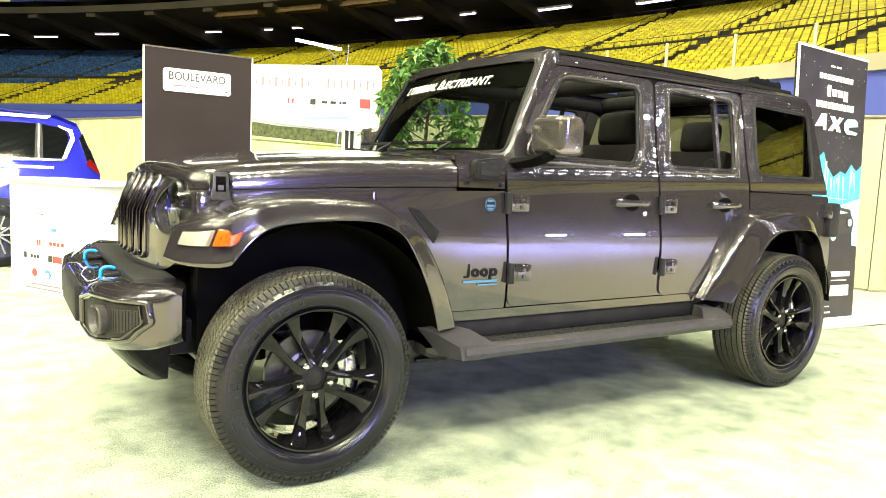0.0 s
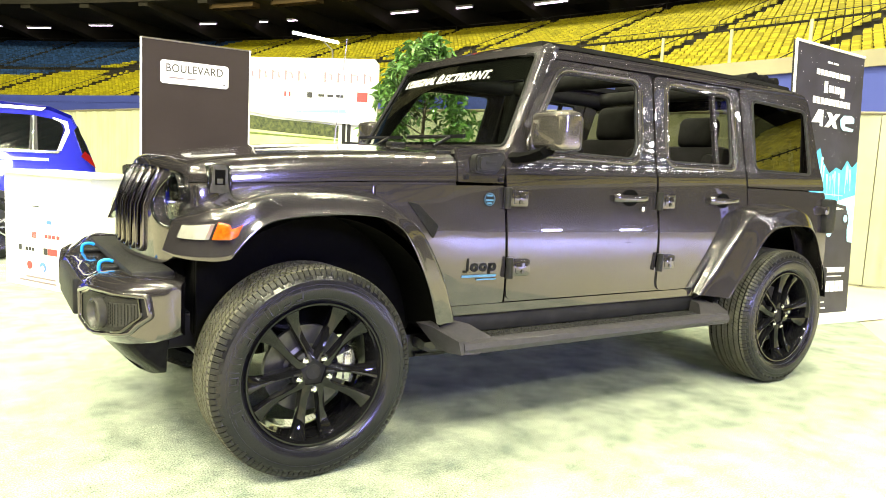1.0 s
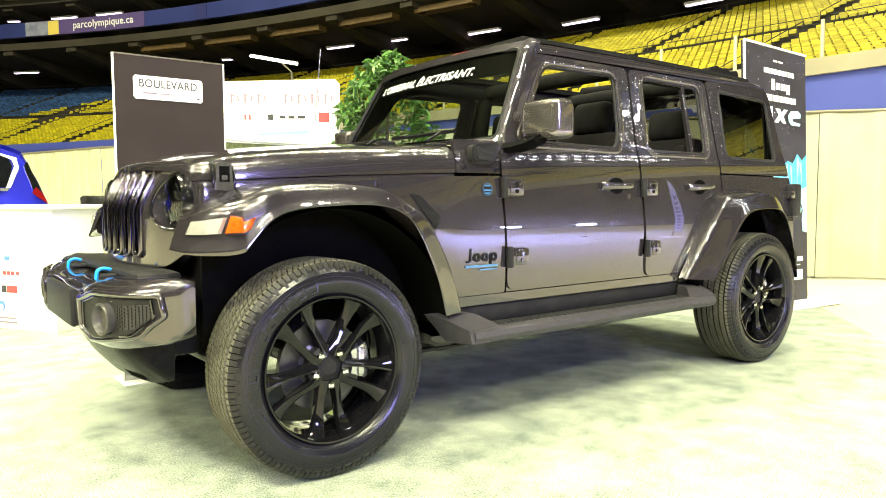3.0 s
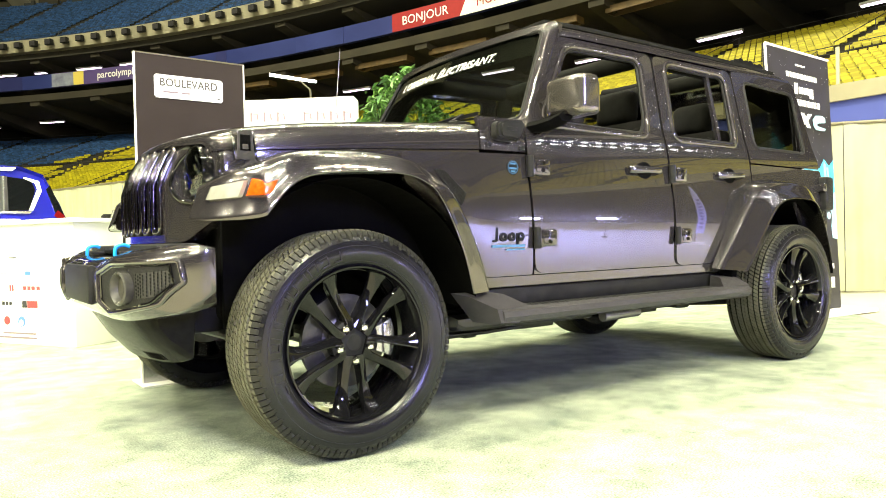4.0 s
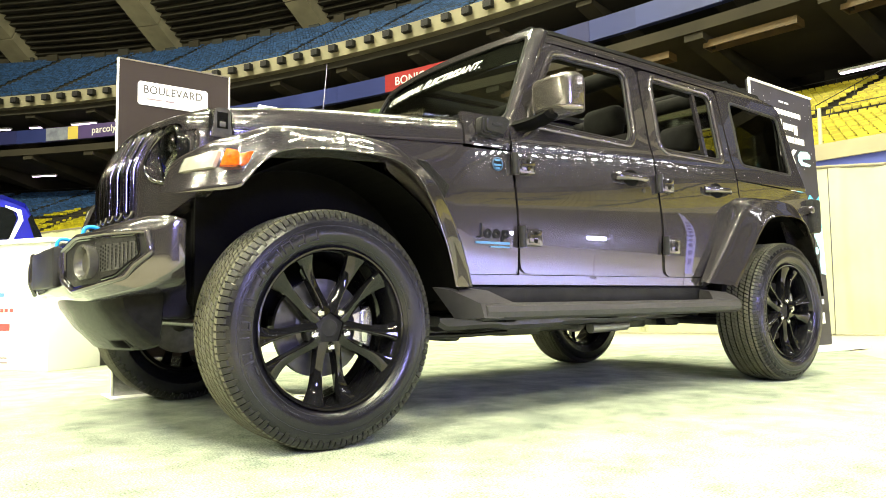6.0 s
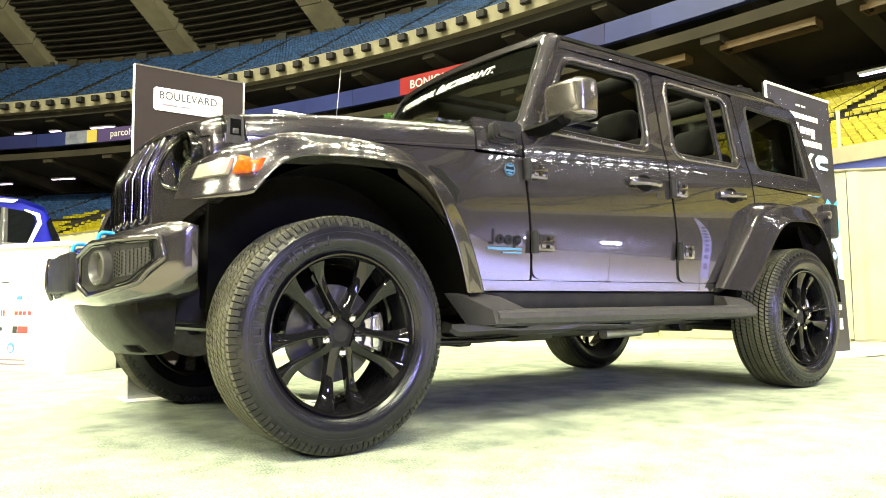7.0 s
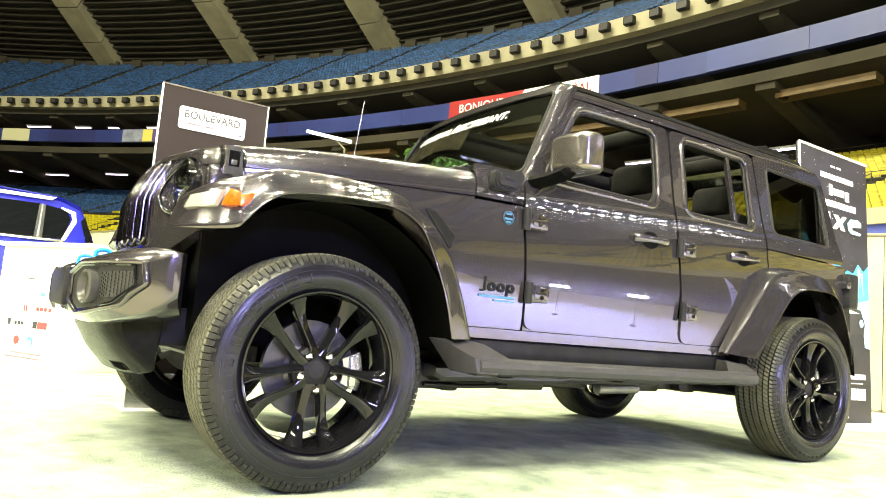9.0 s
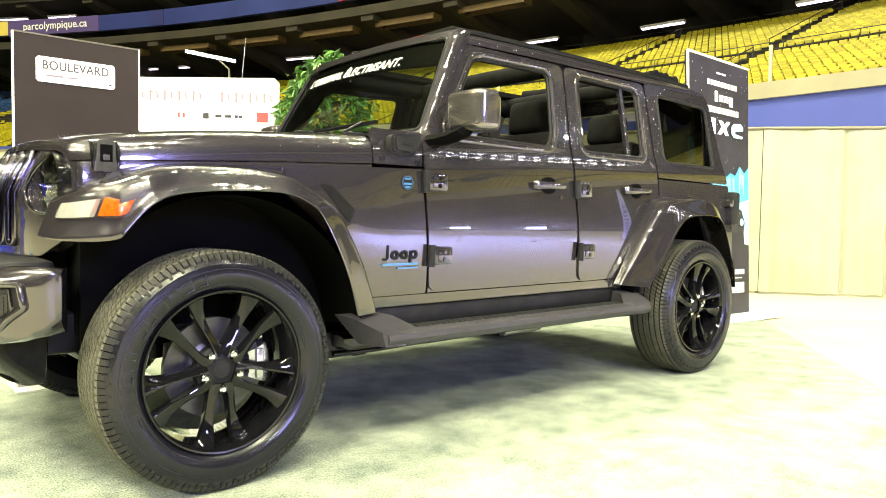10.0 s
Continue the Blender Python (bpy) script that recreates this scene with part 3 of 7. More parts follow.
bm = bmesh.new()
for k in range(230):
    z = rng.uniform(1.15, 2.42)
    rad = float(np.interp(z, [1.15, 1.5, 1.9, 2.2, 2.42], [0.40, 0.50, 0.47, 0.34, 0.12])) * rng.uniform(0.55, 1.08)
    a = rng.uniform(0, 2 * math.pi)
    base = Vector((rad * math.cos(a), rad * math.sin(a), z))
    for j in range(rng.randint(7, 12)):
        turn = Euler((rng.uniform(-1.3, 0.5), rng.uniform(-0.7, 0.7), rng.uniform(0, 6.28)))
        p = base + Vector((rng.uniform(-0.07, 0.07), rng.uniform(-0.07, 0.07), rng.uniform(-0.09, 0.09)))
        leaf_mesh(bm, Matrix.Translation(p) @ turn.to_matrix().to_4x4(), rng.uniform(0.075, 0.13), rng.uniform(0.036, 0.056))
for k in range(14):
    turn = Euler((rng.uniform(0.3, 1.4), rng.uniform(-0.5, 0.5), rng.uniform(0, 6.28)))
    leaf_mesh(bm, Matrix.Translation((rng.uniform(-0.05, 0.05), rng.uniform(-0.05, 0.05), rng.uniform(2.38, 2.50))) @ turn.to_matrix().to_4x4(), 0.11, 0.042)
part("crown", bm, M["leaf"], plant)

# blue minivan beyond the counter
van = thing("minivan", "bright blue minivan with dark glass and chrome trim", "car", at=(0.0, 5.42, 0))
VAN = [(-5.0, 0.38), (-5.08, 0.70), (-4.9, 0.92), (-4.1, 1.05), (-3.3, 1.55), (-2.6, 1.66), (-1.2, 1.675), (-0.42, 1.640), (-0.22, 1.56), (-0.08, 1.25), (0.0, 1.02), (0.02, 0.70), (-0.05, 0.42), (-0.5, 0.36), (-4.6, 0.36)]
bm = bmesh.new()
rings = []
for y, k in ((0.05, 0.97), (0.0, 1.0), (0.02, 1.0), (0.9, 1.0), (1.78, 1.0), (1.85, 0.97)):
    rings.append([(-2.5 + (x + 2.5) * (0.995 + 0.005 * k), y + (0.13 * max(0, z - 1.05) / 0.6 if y < 0.9 else -0.13 * max(0, z - 1.05) / 0.6), 0.36 + (z - 0.36) * k) for x, z in VAN])
add_sweep(bm, rings, True, True)
part("body", bm, M["van_blue"], van, smooth=True, sharp=28)


def van_patch(name, pts, mat, lift=0.006, label="", parent=None):
    bm = bmesh.new()
    def at(x, z, d):
        return Vector((x, -d + 0.13 * max(0, z - 1.05) / 0.6, z))
    add_sweep(bm, [[at(x, z, lift) for x, z in pts], [at(x, z, -0.02) for x, z in pts]], True, True)
    return part(name, bm, mat, parent or van, label)


van_patch("side_window", [(-3.2, 1.17), (-2.1, 1.17), (-2.1, 1.53), (-2.9, 1.50)], M["glass_black"])
van_patch("side_window", [(-2.04, 1.17), (-0.62, 1.165), (-0.60, 1.535), (-2.04, 1.54)], M["glass_black"])
van_patch("window_pillar", [(-2.12, 1.165), (-2.02, 1.165), (-2.02, 1.54), (-2.12, 1.535)], M["glass_black"], 0.008)
van_patch("window_pillar", [(-0.63, 1.165), (-0.55, 1.165), (-0.55, 1.53), (-0.61, 1.535)], M["seat_black"], 0.008)
van_patch("window_trim", [(-0.60, 1.165), (-0.585, 1.165), (-0.575, 1.535), (-0.59, 1.535)], M["chrome_trim"], 0.014)
van_patch("side_window", [(-0.56, 1.165), (-0.36, 1.18), (-0.30, 1.40), (-0.34, 1.50), (-0.56, 1.53)], M["glass_black"])
van_patch("rear_window", [(-0.13, 1.16), (-0.02, 1.06), (-0.11, 1.30), (-0.16, 1.45), (-0.20, 1.40)], M["glass_black"], 0.008)
van_patch("chrome_trim", [(-3.2, 1.145), (-0.36, 1.14), (-0.34, 1.165), (-3.2, 1.165)], M["chrome_trim"], 0.012)
van_patch("chrome_trim", [(-0.37, 1.17), (-0.33, 1.17), (-0.24, 1.38), (-0.26, 1.49), (-0.40, 1.53), (-0.40, 1.51), (-0.30, 1.465), (-0.28, 1.40)], M["white"], 0.012)
van_patch("roof_rail", [(-2.8, 1.600), (-0.50, 1.590), (-0.46, 1.625), (-2.8, 1.640)], M["white"], 0.03)
van_patch("tail_lamp", [(-0.14, 1.12), (-0.02, 1.02), (0.005, 1.0), (-0.01, 1.05), (-0.05, 1.13), (-0.10, 1.18)], M["van_red"], 0.016, "red tail lamp")
van_patch("lower_trim", [(-4.3, 0.40), (-0.6, 0.40), (-0.6, 0.425), (-4.3, 0.425)], M["white"], 0.01)
van_patch("sliding_rail", [(-2.2, 1.06), (-0.45, 1.055), (-0.45, 1.085), (-2.2, 1.09)], M["white"], 0.008)
for x in (-0.98, -4.05):
    for y in (0.10, 1.75):
        wh = new("wheel")
        wh.parent = van
        bm = bmesh.new()
        lathe_pts = [(0.0005, 0.10), (0.20, 0.10), (0.22, 0.11), (0.30, 0.115), (0.345, 0.09), (0.345, -0.09), (0.30, -0.11), (0.0005, -0.11)]
        rings = [[(x + r * math.cos(a), y - o, 0.345 + r * math.sin(a)) for r, o in lathe_pts] for a in [2 * math.pi * i / 40 for i in range(40)]]
        add_sweep(bm, rings, False, False, True)
        part("tyre", bm, M["tyre"], wh, smooth=True, sharp=40)
        bm = bmesh.new()
        for k in range(10):
            a = 2 * math.pi * k / 10
            add_tube(bm, (x, y - 0.118, 0.345), (x + 0.21 * math.cos(a), y - 0.112, 0.345 + 0.21 * math.sin(a)), 0.016, 6)
        part("rim", bm, M["satin_rim"], wh)
    van_patch("wheel_arch", [(x + 0.40 * math.cos(a), 0.345 + 0.40 * math.sin(a)) for a in [math.pi * i / 16 for i in range(17)]], M["seat_black"], 0.003)

# pleated drapes along the edge of the hall
DRAPE = [(-6.0, 40.0), (-1.2, 24.0), (0.5, 17.0), (2.0, 12.5), (5.3, 6.2), (8.05, 1.12), (9.6, -0.75), (12.5, -4.5)]
rng = random.Random(8)
for k in range(len(DRAPE) - 1):
    a, b = Vector((*DRAPE[k], 0)), Vector((*DRAPE[k + 1], 0))
    d = (b - a)
    n = Vector((-d.y, d.x, 0)).normalized()
    count = max(1, round(d.length / 2.4))
    for j in range(count):
        p, q = a + d * (j / count), a + d * ((j + 1) / count)
        curtain = thing("drape", "pale cream pleated pipe and drape curtain", "curtain", "hall drapes")
        bm = bmesh.new()
        cols, rows_ = 120, 7
        phase, amp = rng.uniform(0, 6), rng.uniform(0.5, 1.0)
        gaps = [rng.uniform(0.1, 0.45), rng.uniform(0.55, 0.95)]
        grid = []
        for r in range(rows_ + 1):
            z = 0.02 + 2.10 * r / rows_
            line = []
            for c in range(cols + 1):
                u = c / cols
                fold = sum(0.10 * math.exp(-((u - g) / 0.012) ** 2) for g in gaps) * (1 - 0.55 * r / rows_)
                w = fold + (math.sin(u * 55 + phase + 0.6 * math.sin(u * 13)) * 0.028 + math.sin(u * 21 + phase * 2) * 0.03) * amp * (0.35 + 0.65 * (1 - r / rows_) ** 0.5 if r < rows_ else 0.25)
                line.append(p + (q - p) * (u * 0.997) + n * w + Vector((0, 0, z)))
            grid.append(line)
        add_sweep(bm, grid, False)
        cloth = part("cloth", bm, M["drape"], curtain, smooth=True, sharp=180)
        bm = bmesh.new()
        add_tube(bm, p + Vector((0, 0, 2.11)), q + Vector((0, 0, 2.11)), 0.022, 8)
        part("rod", bm, M["rail"], curtain)
        bm = bmesh.new()
        add_tube(bm, p + n * 0.08, p + n * 0.08 + Vector((0, 0, 2.12)), 0.022, 8)
        part("upright", bm, M["rail"], curtain)


# unseen lamp bars, added to put two cool highlights into the doors
for x, y in ((7.15, -7.51), (8.32, -6.83)):
    lamp = thing("lamp_bar", "lit cool white lamp bar on a black stand, added for door highlights", "lamp", "lamp bars of the next stand", (x, y, 0))
    lamp.rotation_euler = (0, 0, radians(45))
    box("base", (-0.05, -0.06, -0.012), (0.05, 0.06, 0.02), M["black_plastic"], lamp, 0.006)
    box("post", (-0.004, -0.004, 0.02), (0.004, 0.004, 0.68), M["black_plastic"], lamp)
    box("housing", (-0.18, -0.05, 0.68), (0.18, 0.03, 0.94), M["black_plastic"], lamp, 0.01)
    for dx in (-0.11, 0, 0.11):
        bm = bmesh.new()
        add_tube(bm, (dx, 0.03, 0.81), (dx, 0.038, 0.81), 0.062, 20)
        part("lamp_face", bm, M["lamp_cool"], lamp)


flag = thing("feather_flag", "pale lilac feather flag on a thin pole", "flag", at=(8.8, -5.35, -0.012))
flag.rotation_euler = (0, 0, radians(124))
bm = bmesh.new()
edge = [(0.0, 0.25), (0.30, 0.25), (0.34, 0.9), (0.30, 1.6), (0.20, 2.05), (0.06, 2.30), (0.0, 2.32)]
add_sweep(bm, [[(x, 0.004, z) for x, z in edge], [(x, -0.004, z) for x, z in edge]], True, True)
part("cloth", bm, M["flag_lilac"], flag)
for k in range(9):
    box("print_bar", (0.09, -0.006, 0.40 + 0.17 * k), (0.24, -0.0045, 0.50 + 0.17 * k), M["purple"], flag)
    box("print_bar", (0.09, 0.0045, 0.40 + 0.17 * k), (0.24, 0.006, 0.50 + 0.17 * k), M["purple"], flag)
bm = bmesh.new()
add_tube(bm, (-0.01, 0, 0.0), (-0.01, 0, 2.34), 0.010, 8)
part("pole", bm, M["rail"], flag)
bm = bmesh.new()
add_tube(bm, (-0.01, 0, 0.0), (-0.01, 0, 0.03), 0.20, 20, 0.18)
part("base", bm, M["white"], flag)


# ---- the vehicle: front axle at x 0, rear axle at x 3.008, centre line y 0 ----
SIDE_Z = [0.46, 0.56, 0.66, 0.76, 0.82, 0.87, 0.93, 1.00, 1.08, 1.18, 1.24, 1.27, 1.30, 1.75, 1.80]
SIDE_Y = [0.788, 0.795, 0.802, 0.809, 0.8128, 0.8145, 0.8130, 0.8080, 0.8010, 0.791, 0.779, 0.768, 0.756, 0.645, 0.630]
SIDE_X = [0.036, 0.034, 0.034, 0.028, 0.022, 0.016, 0.012, 0.006, 0.002, 0.0, 0.0, 0.0, 0.0, 0.0, 0.0]


def side_x(z):
    return float(np.interp(z, SIDE_Z, SIDE_X))


def side_y(z):
    return float(np.interp(z, SIDE_Z, SIDE_Y))


def side_smooth(z):
    return sum(side_y(z + d) for d in (-0.03, -0.015, 0, 0.015, 0.03)) / 5


def rounded(pts, radii, n=5):
    """A polygon with rounded corners; radii: one for each corner, or one for all."""
    out = []
    k = len(pts)
    for i in range(k):
        p, a, b = Vector(pts[i]), Vector(pts[i - 1]), Vector(pts[(i + 1) % k])
        r = radii[i] if isinstance(radii, (list, tuple)) else radii
        r = min(r, 0.45 * (a - p).length, 0.45 * (b - p).length)
        if r <= 0:
            out.append(p)
            continue
        s, e = p + (a - p).normalized() * r, p + (b - p).normalized() * r
        for j in range(n + 1):
            t = j / n
            out.append(s * (1 - t) ** 2 + p * 2 * t * (1 - t) + e * t * t)
    return out


def glide(rows, steps=4):
    """Catmull-Rom between rows of numbers."""
    rows = [np.array(r, float) for r in rows]
    out = []
    for i in range(len(rows) - 1):
        p0, p1, p2, p3 = rows[max(i - 1, 0)], rows[i], rows[i + 1], rows[min(i + 2, len(rows) - 1)]
        for j in range(steps):
            t = j / steps
            out.append(0.5 * (2 * p1 + (p2 - p0) * t + (2 * p0 - 5 * p1 + 4 * p2 - p3) * t * t + (3 * p1 - p0 - 3 * p2 + p3) * t ** 3))
    out.append(rows[-1])
    return out


def fill_plate(loops, cuts, place, thick):
    """A plate from 2D loops (outline, then holes), cut across at the given values of both coordinates, put in space by place(u, v), with a thickness vector."""
    bm = bmesh.new()
    edges = []
    for loop in loops:
        vs = [bm.verts.new((p[0], p[1], 0)) for p in loop]
        edges += [bm.edges.new((vs[i], vs[(i + 1) % len(vs)])) for i in range(len(vs))]
    bmesh.ops.triangle_fill(bm, edges=edges, use_beauty=True, use_dissolve=False)
    for axis in (0, 1):
        for c in cuts[axis]:
            co, no = [0, 0, 0], [0, 0, 0]
            co[axis], no[axis] = c, 1
            bmesh.ops.bisect_plane(bm, geom=bm.verts[:] + bm.edges[:] + bm.faces[:], plane_co=co, plane_no=no, dist=1e-5)
    for v in bm.verts:
        v.co = place(v.co.x, v.co.y)
    got = bmesh.ops.extrude_face_region(bm, geom=bm.faces[:])
    for v in got["geom"]:
        if isinstance(v, bmesh.types.BMVert):
            v.co += Vector(thick)
    return bm


ZCUTS = [0.60, 0.66, 0.72, 0.78, 0.84, 0.90, 0.96, 1.02, 1.08, 1.13, 1.18, 1.21, 1.24, 1.26, 1.28, 1.30, 1.33]


def side_plate(name, loops, s, parent, mat, label="", out=0.0, thick=0.022):
    bm = fill_plate(loops, ([], ZCUTS), lambda u, v: Vector((u + side_x(v), s * (side_smooth(v) + out), v)), (0, -s * thick, 0))
    return part(name, bm, mat, parent, label, smooth=True, sharp=35)


def along(points, r, n=8, closed=False):
    """Rings of a tube along points."""
    pts = [Vector(p) for p in points]
    k = len(pts)
    rings = []
    up = None
    for i in range(k):
        a = pts[(i - 1) % k] if closed or i else pts[0]
        b = pts[(i + 1) % k] if closed or i < k - 1 else pts[-1]
        d = (b - a).normalized()
        if up is None:
            up = d.orthogonal().normalized()
        up = (up - d * up.dot(d)).normalized()
        w = d.cross(up)
        rings.append([pts[i] + (up * math.cos(2 * math.pi * j / n) + w * math.sin(2 * math.pi * j / n)) * r for j in range(n)])
    return rings


def tube(name, points, r, mat, parent, n=8, closed=False, label=""):
    bm = bmesh.new()
    if closed:
        # lofted as separate short pieces round the loop, so no twist shows at the seam
        rings = along(list(points) + [points[0], points[1]], r, n)
        add_sweep(bm, rings[:-1], True, False)
    else:
        add_sweep(bm, along(points, r, n), True, True)
    return part(name, bm, mat, parent, label, smooth=True, sharp=50)


def lathe(bm, profile, axis_at, n=64, s=-1):
    """Turn (radius, offset outwards) about the axle line along y; s: the side that is outwards."""
    ax, ay, az = axis_at
    rings = []
    for i in range(n):
        a = 2 * math.pi * i / n
        rings.append([(ax + r * math.cos(a), ay + s * o, az + r * math.sin(a)) for r, o in profile])
    add_sweep(bm, rings, False, False, True)


M.update({
    # near-zero black holds the shade of gaps and hollows; also serves for trim
    "body_dark": material("shade_and_trim_black", (0.0022, 0.0022, 0.0024), 0.8, 0, (0.004, 0.004, 0.004), 6, 0.3, 60, spec=0.05),
    "under_black": material("chassis_black", (0.004, 0.004, 0.004), 0.3, 0, (0.007, 0.007, 0.007), 12, 0.3, 90, spec=0.35),
    "rail_black": material("rail_paint", (0.014, 0.013, 0.016), 0.28, 0, (0.02, 0.018, 0.024), 14, 0.3, 120, spec=0.6),
    "latch_black": material("latch_rubber", (0.042, 0.041, 0.039), 0.22, 0, (0.055, 0.054, 0.05), 40, 0.2, 200, spec=0.4),
    "mirror_cap": material("satin_mirror_cap", (0.20, 0.185, 0.18), 0.2, 0.8, (0.17, 0.155, 0.15), 30, coat=0.6),
    "grey_plastic": material("grey_plastic", (0.036, 0.034, 0.038), 0.36, 0, (0.048, 0.045, 0.05), 30, 0.25, 500, spec=0.45),
    "step_pad": material("step_pad", (0.012, 0.012, 0.012), 0.6, 0, (0.02, 0.02, 0.02), 50, 0.5, 300),
    "dam_plastic": material("dam_plastic", (0.011, 0.011, 0.011), 0.22, 0, (0.016, 0.016, 0.015), 30, 0.1, 400, spec=0.03),
    "amber": material("amber_lens", (0.66, 0.095, 0.004), 0.15, 0, (0.46, 0.055, 0.003), 60, 0.5, 90, coat=1.0),
    "lens": material("frosted_lens", (0.29, 0.29, 0.265), 0.12, 0, (0.21, 0.21, 0.19), 12, coat=1.0),
    "red_lens": material("red_lens", (0.14, 0.006, 0.006), 0.1, 0, coat=1.0),
    "chrome": material("chrome", (0.75, 0.75, 0.76), 0.08, 1.0),
    "dark_chrome": material("dark_chrome", (0.20, 0.19, 0.195), 0.14, 1.0, (0.16, 0.15, 0.155), 20),
    "satin": material("satin_metal", (0.35, 0.34, 0.36), 0.3, 1.0, (0.28, 0.27, 0.29), 20),
    "disc": material("brake_disc", (0.11, 0.108, 0.106), 0.4, 1.0, (0.075, 0.075, 0.073), 30),
    "hook_blue": material("hook_blue", (0.01, 0.30, 0.85), 0.35, 0, (0.01, 0.26, 0.75), 20),
    "badge_blue": material("badge_blue", (0.07, 0.19, 0.36), 0.4, 0.2),
    "badge_ring": material("badge_ring", (0.03, 0.075, 0.15), 0.35, 0.3),
    "badge_black": material("badge_black", (0.004, 0.004, 0.006), 0.5, spec=0.2),
    "fabric": material("black_fabric", (0.006, 0.006, 0.006), 0.9, 0, (0.010, 0.010, 0.010), 15, 0.5, 300, spec=0.1),
    "leather": material("seat_leather", (0.005, 0.005, 0.005), 0.7, 0, (0.008, 0.007, 0.008), 12, 0.3, 150, spec=0.06),
    "glass_clear": glass("clear_glass", (0.70, 0.75, 0.70)),
    "glass_dark": glass("privacy_glass", (0.14, 0.145, 0.12), 0.0, 0.11),
    "rim_black": material("rim_black", (0.004, 0.004, 0.005), 0.05, 0, (0.006, 0.006, 0.007), 20, coat=0.15, spec=0.3),
    "white_print": material("white_print", (0.8, 0.8, 0.8), 0.5),
    # the violet sheen on the raised marks is put into their colour
    "tyre_mark": material("tyre_sheen_lettering", (0.015, 0.014, 0.021), 0.34, spec=0.3),
})
car = thing("off_road_vehicle", "dark grey metallic four door off-road vehicle parked on carpet", "car")
PAINT, BLACK = M["paint"], M["black_plastic"]

# inner body, chassis and floor pan; near-black blocks put shade into gaps and hollows
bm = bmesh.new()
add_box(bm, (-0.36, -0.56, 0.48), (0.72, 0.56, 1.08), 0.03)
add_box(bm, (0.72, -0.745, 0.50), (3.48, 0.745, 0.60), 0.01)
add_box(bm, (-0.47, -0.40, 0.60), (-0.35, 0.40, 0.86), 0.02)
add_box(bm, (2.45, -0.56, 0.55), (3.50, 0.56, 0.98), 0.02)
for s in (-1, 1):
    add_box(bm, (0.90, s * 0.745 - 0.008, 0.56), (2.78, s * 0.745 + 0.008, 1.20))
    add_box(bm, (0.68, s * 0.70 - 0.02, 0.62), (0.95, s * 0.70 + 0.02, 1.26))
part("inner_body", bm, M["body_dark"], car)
bm = bmesh.new()
for s in (-1, 1):
    add_box(bm, (-0.45, s * 0.43 - 0.05, 0.44), (3.5, s * 0.43 + 0.05, 0.58), 0.01)
add_box(bm, (0.9, -0.30, 0.36), (1.6, 0.30, 0.46), 0.03)
add_tube(bm, (1.5, -0.5, 0.40), (2.05, -0.5, 0.41), 0.05, 16)
add_tube(bm, (0.0, -0.62, 0.405), (0.0, 0.62, 0.405), 0.045, 16)
add_tube(bm, (3.008, -0.62, 0.405), (3.008, 0.62, 0.405), 0.05, 16)
add_tube(bm, (0.08, -0.45, 0.37), (0.9, -0.42, 0.44), 0.025, 10)
add_tube(bm, (2.0, -0.48, 0.44), (2.95, -0.5, 0.36), 0.025, 10)
add_tube(bm, (-0.1, -0.5, 0.40), (-0.1, -0.5, 1.0), 0.035, 12)
add_tube(bm, (-0.33, -0.60, 0.43), (-0.36, 0.55, 0.43), 0.02, 10)
add_sweep(bm, along([(-0.02 + 0.065 * math.cos(a * 0.9), -0.47 + 0.065 * math.sin(a * 0.9), 0.46 + 0.011 * a) for a in range(46)], 0.009, 6), True, True)
add_tube(bm, (0.16, -0.52, 0.36), (0.10, -0.47, 0.98), 0.028, 12)
add_tube(bm, (0.16, -0.52, 0.36), (0.13, -0.50, 0.66), 0.038, 12)
add_tube(bm, (-0.20, -0.62, 0.40), (-0.20, 0.60, 0.44), 0.018, 10)
add_tube(bm, (-0.30, -0.50, 0.56), (0.05, -0.58, 0.50), 0.014, 8)
part("chassis", bm, M["under_black"], car)
bm = bmesh.new()
add_tube(bm, (1.62, -0.60, 0.345), (1.90, -0.60, 0.352), 0.027, 16)
part("exhaust_box", bm, M["satin"], car, "bare metal exhaust box")
# side rails, skid plates and brackets hung below the floor pan
for s in (-1, 1):
    bm = bmesh.new()
    add_sweep(bm, [[(x, s * 0.66, 0.43), (x, s * 0.70, 0.42), (x, s * 0.70, 0.385 + d), (x, s * 0.685, 0.368 + d), (x, s * 0.60, 0.360 + d), (x, s * 0.58, 0.43)] for x, d in ((0.60, 0.02), (0.64, 0), (0.92, 0.004), (0.95, -0.004), (1.30, -0.002), (1.33, 0.006), (1.95, 0.008), (1.98, 0.018), (2.30, 0.020), (2.36, 0.035))], True, True)
    part("side_rail", bm, M["rail_black"], car, "black painted side rail", smooth=True, sharp=30)
for x0, x1, y0, z0 in ((0.56, 0.72, -0.60, 0.325), (0.72, 0.80, -0.58, 0.315), (0.80, 1.02, -0.56, 0.335), (1.04, 1.30, -0.57, 0.325), (1.30, 1.60, -0.55, 0.338), (1.92, 2.10, -0.58, 0.335), (2.10, 2.32, -0.55, 0.345), (2.32, 2.40, -0.58, 0.335)):
    box("skid_plate", (x0, y0, z0), (x1, y0 + 0.25, 0.44), M["under_black"], car, 0.012)
tube("brake_pipe", [(0.60, -0.612, 0.345), (0.82, -0.606, 0.340), (1.05, -0.600, 0.346)], 0.010, M["under_black"], car)
bm = bmesh.new()
add_tube(bm, (2.28, -0.56, 0.375), (2.96, -0.57, 0.335), 0.022, 12)
add_tube(bm, (2.26, -0.61, 0.378), (2.26, -0.51, 0.378), 0.036, 14)
part("control_arm", bm, M["under_black"], car)

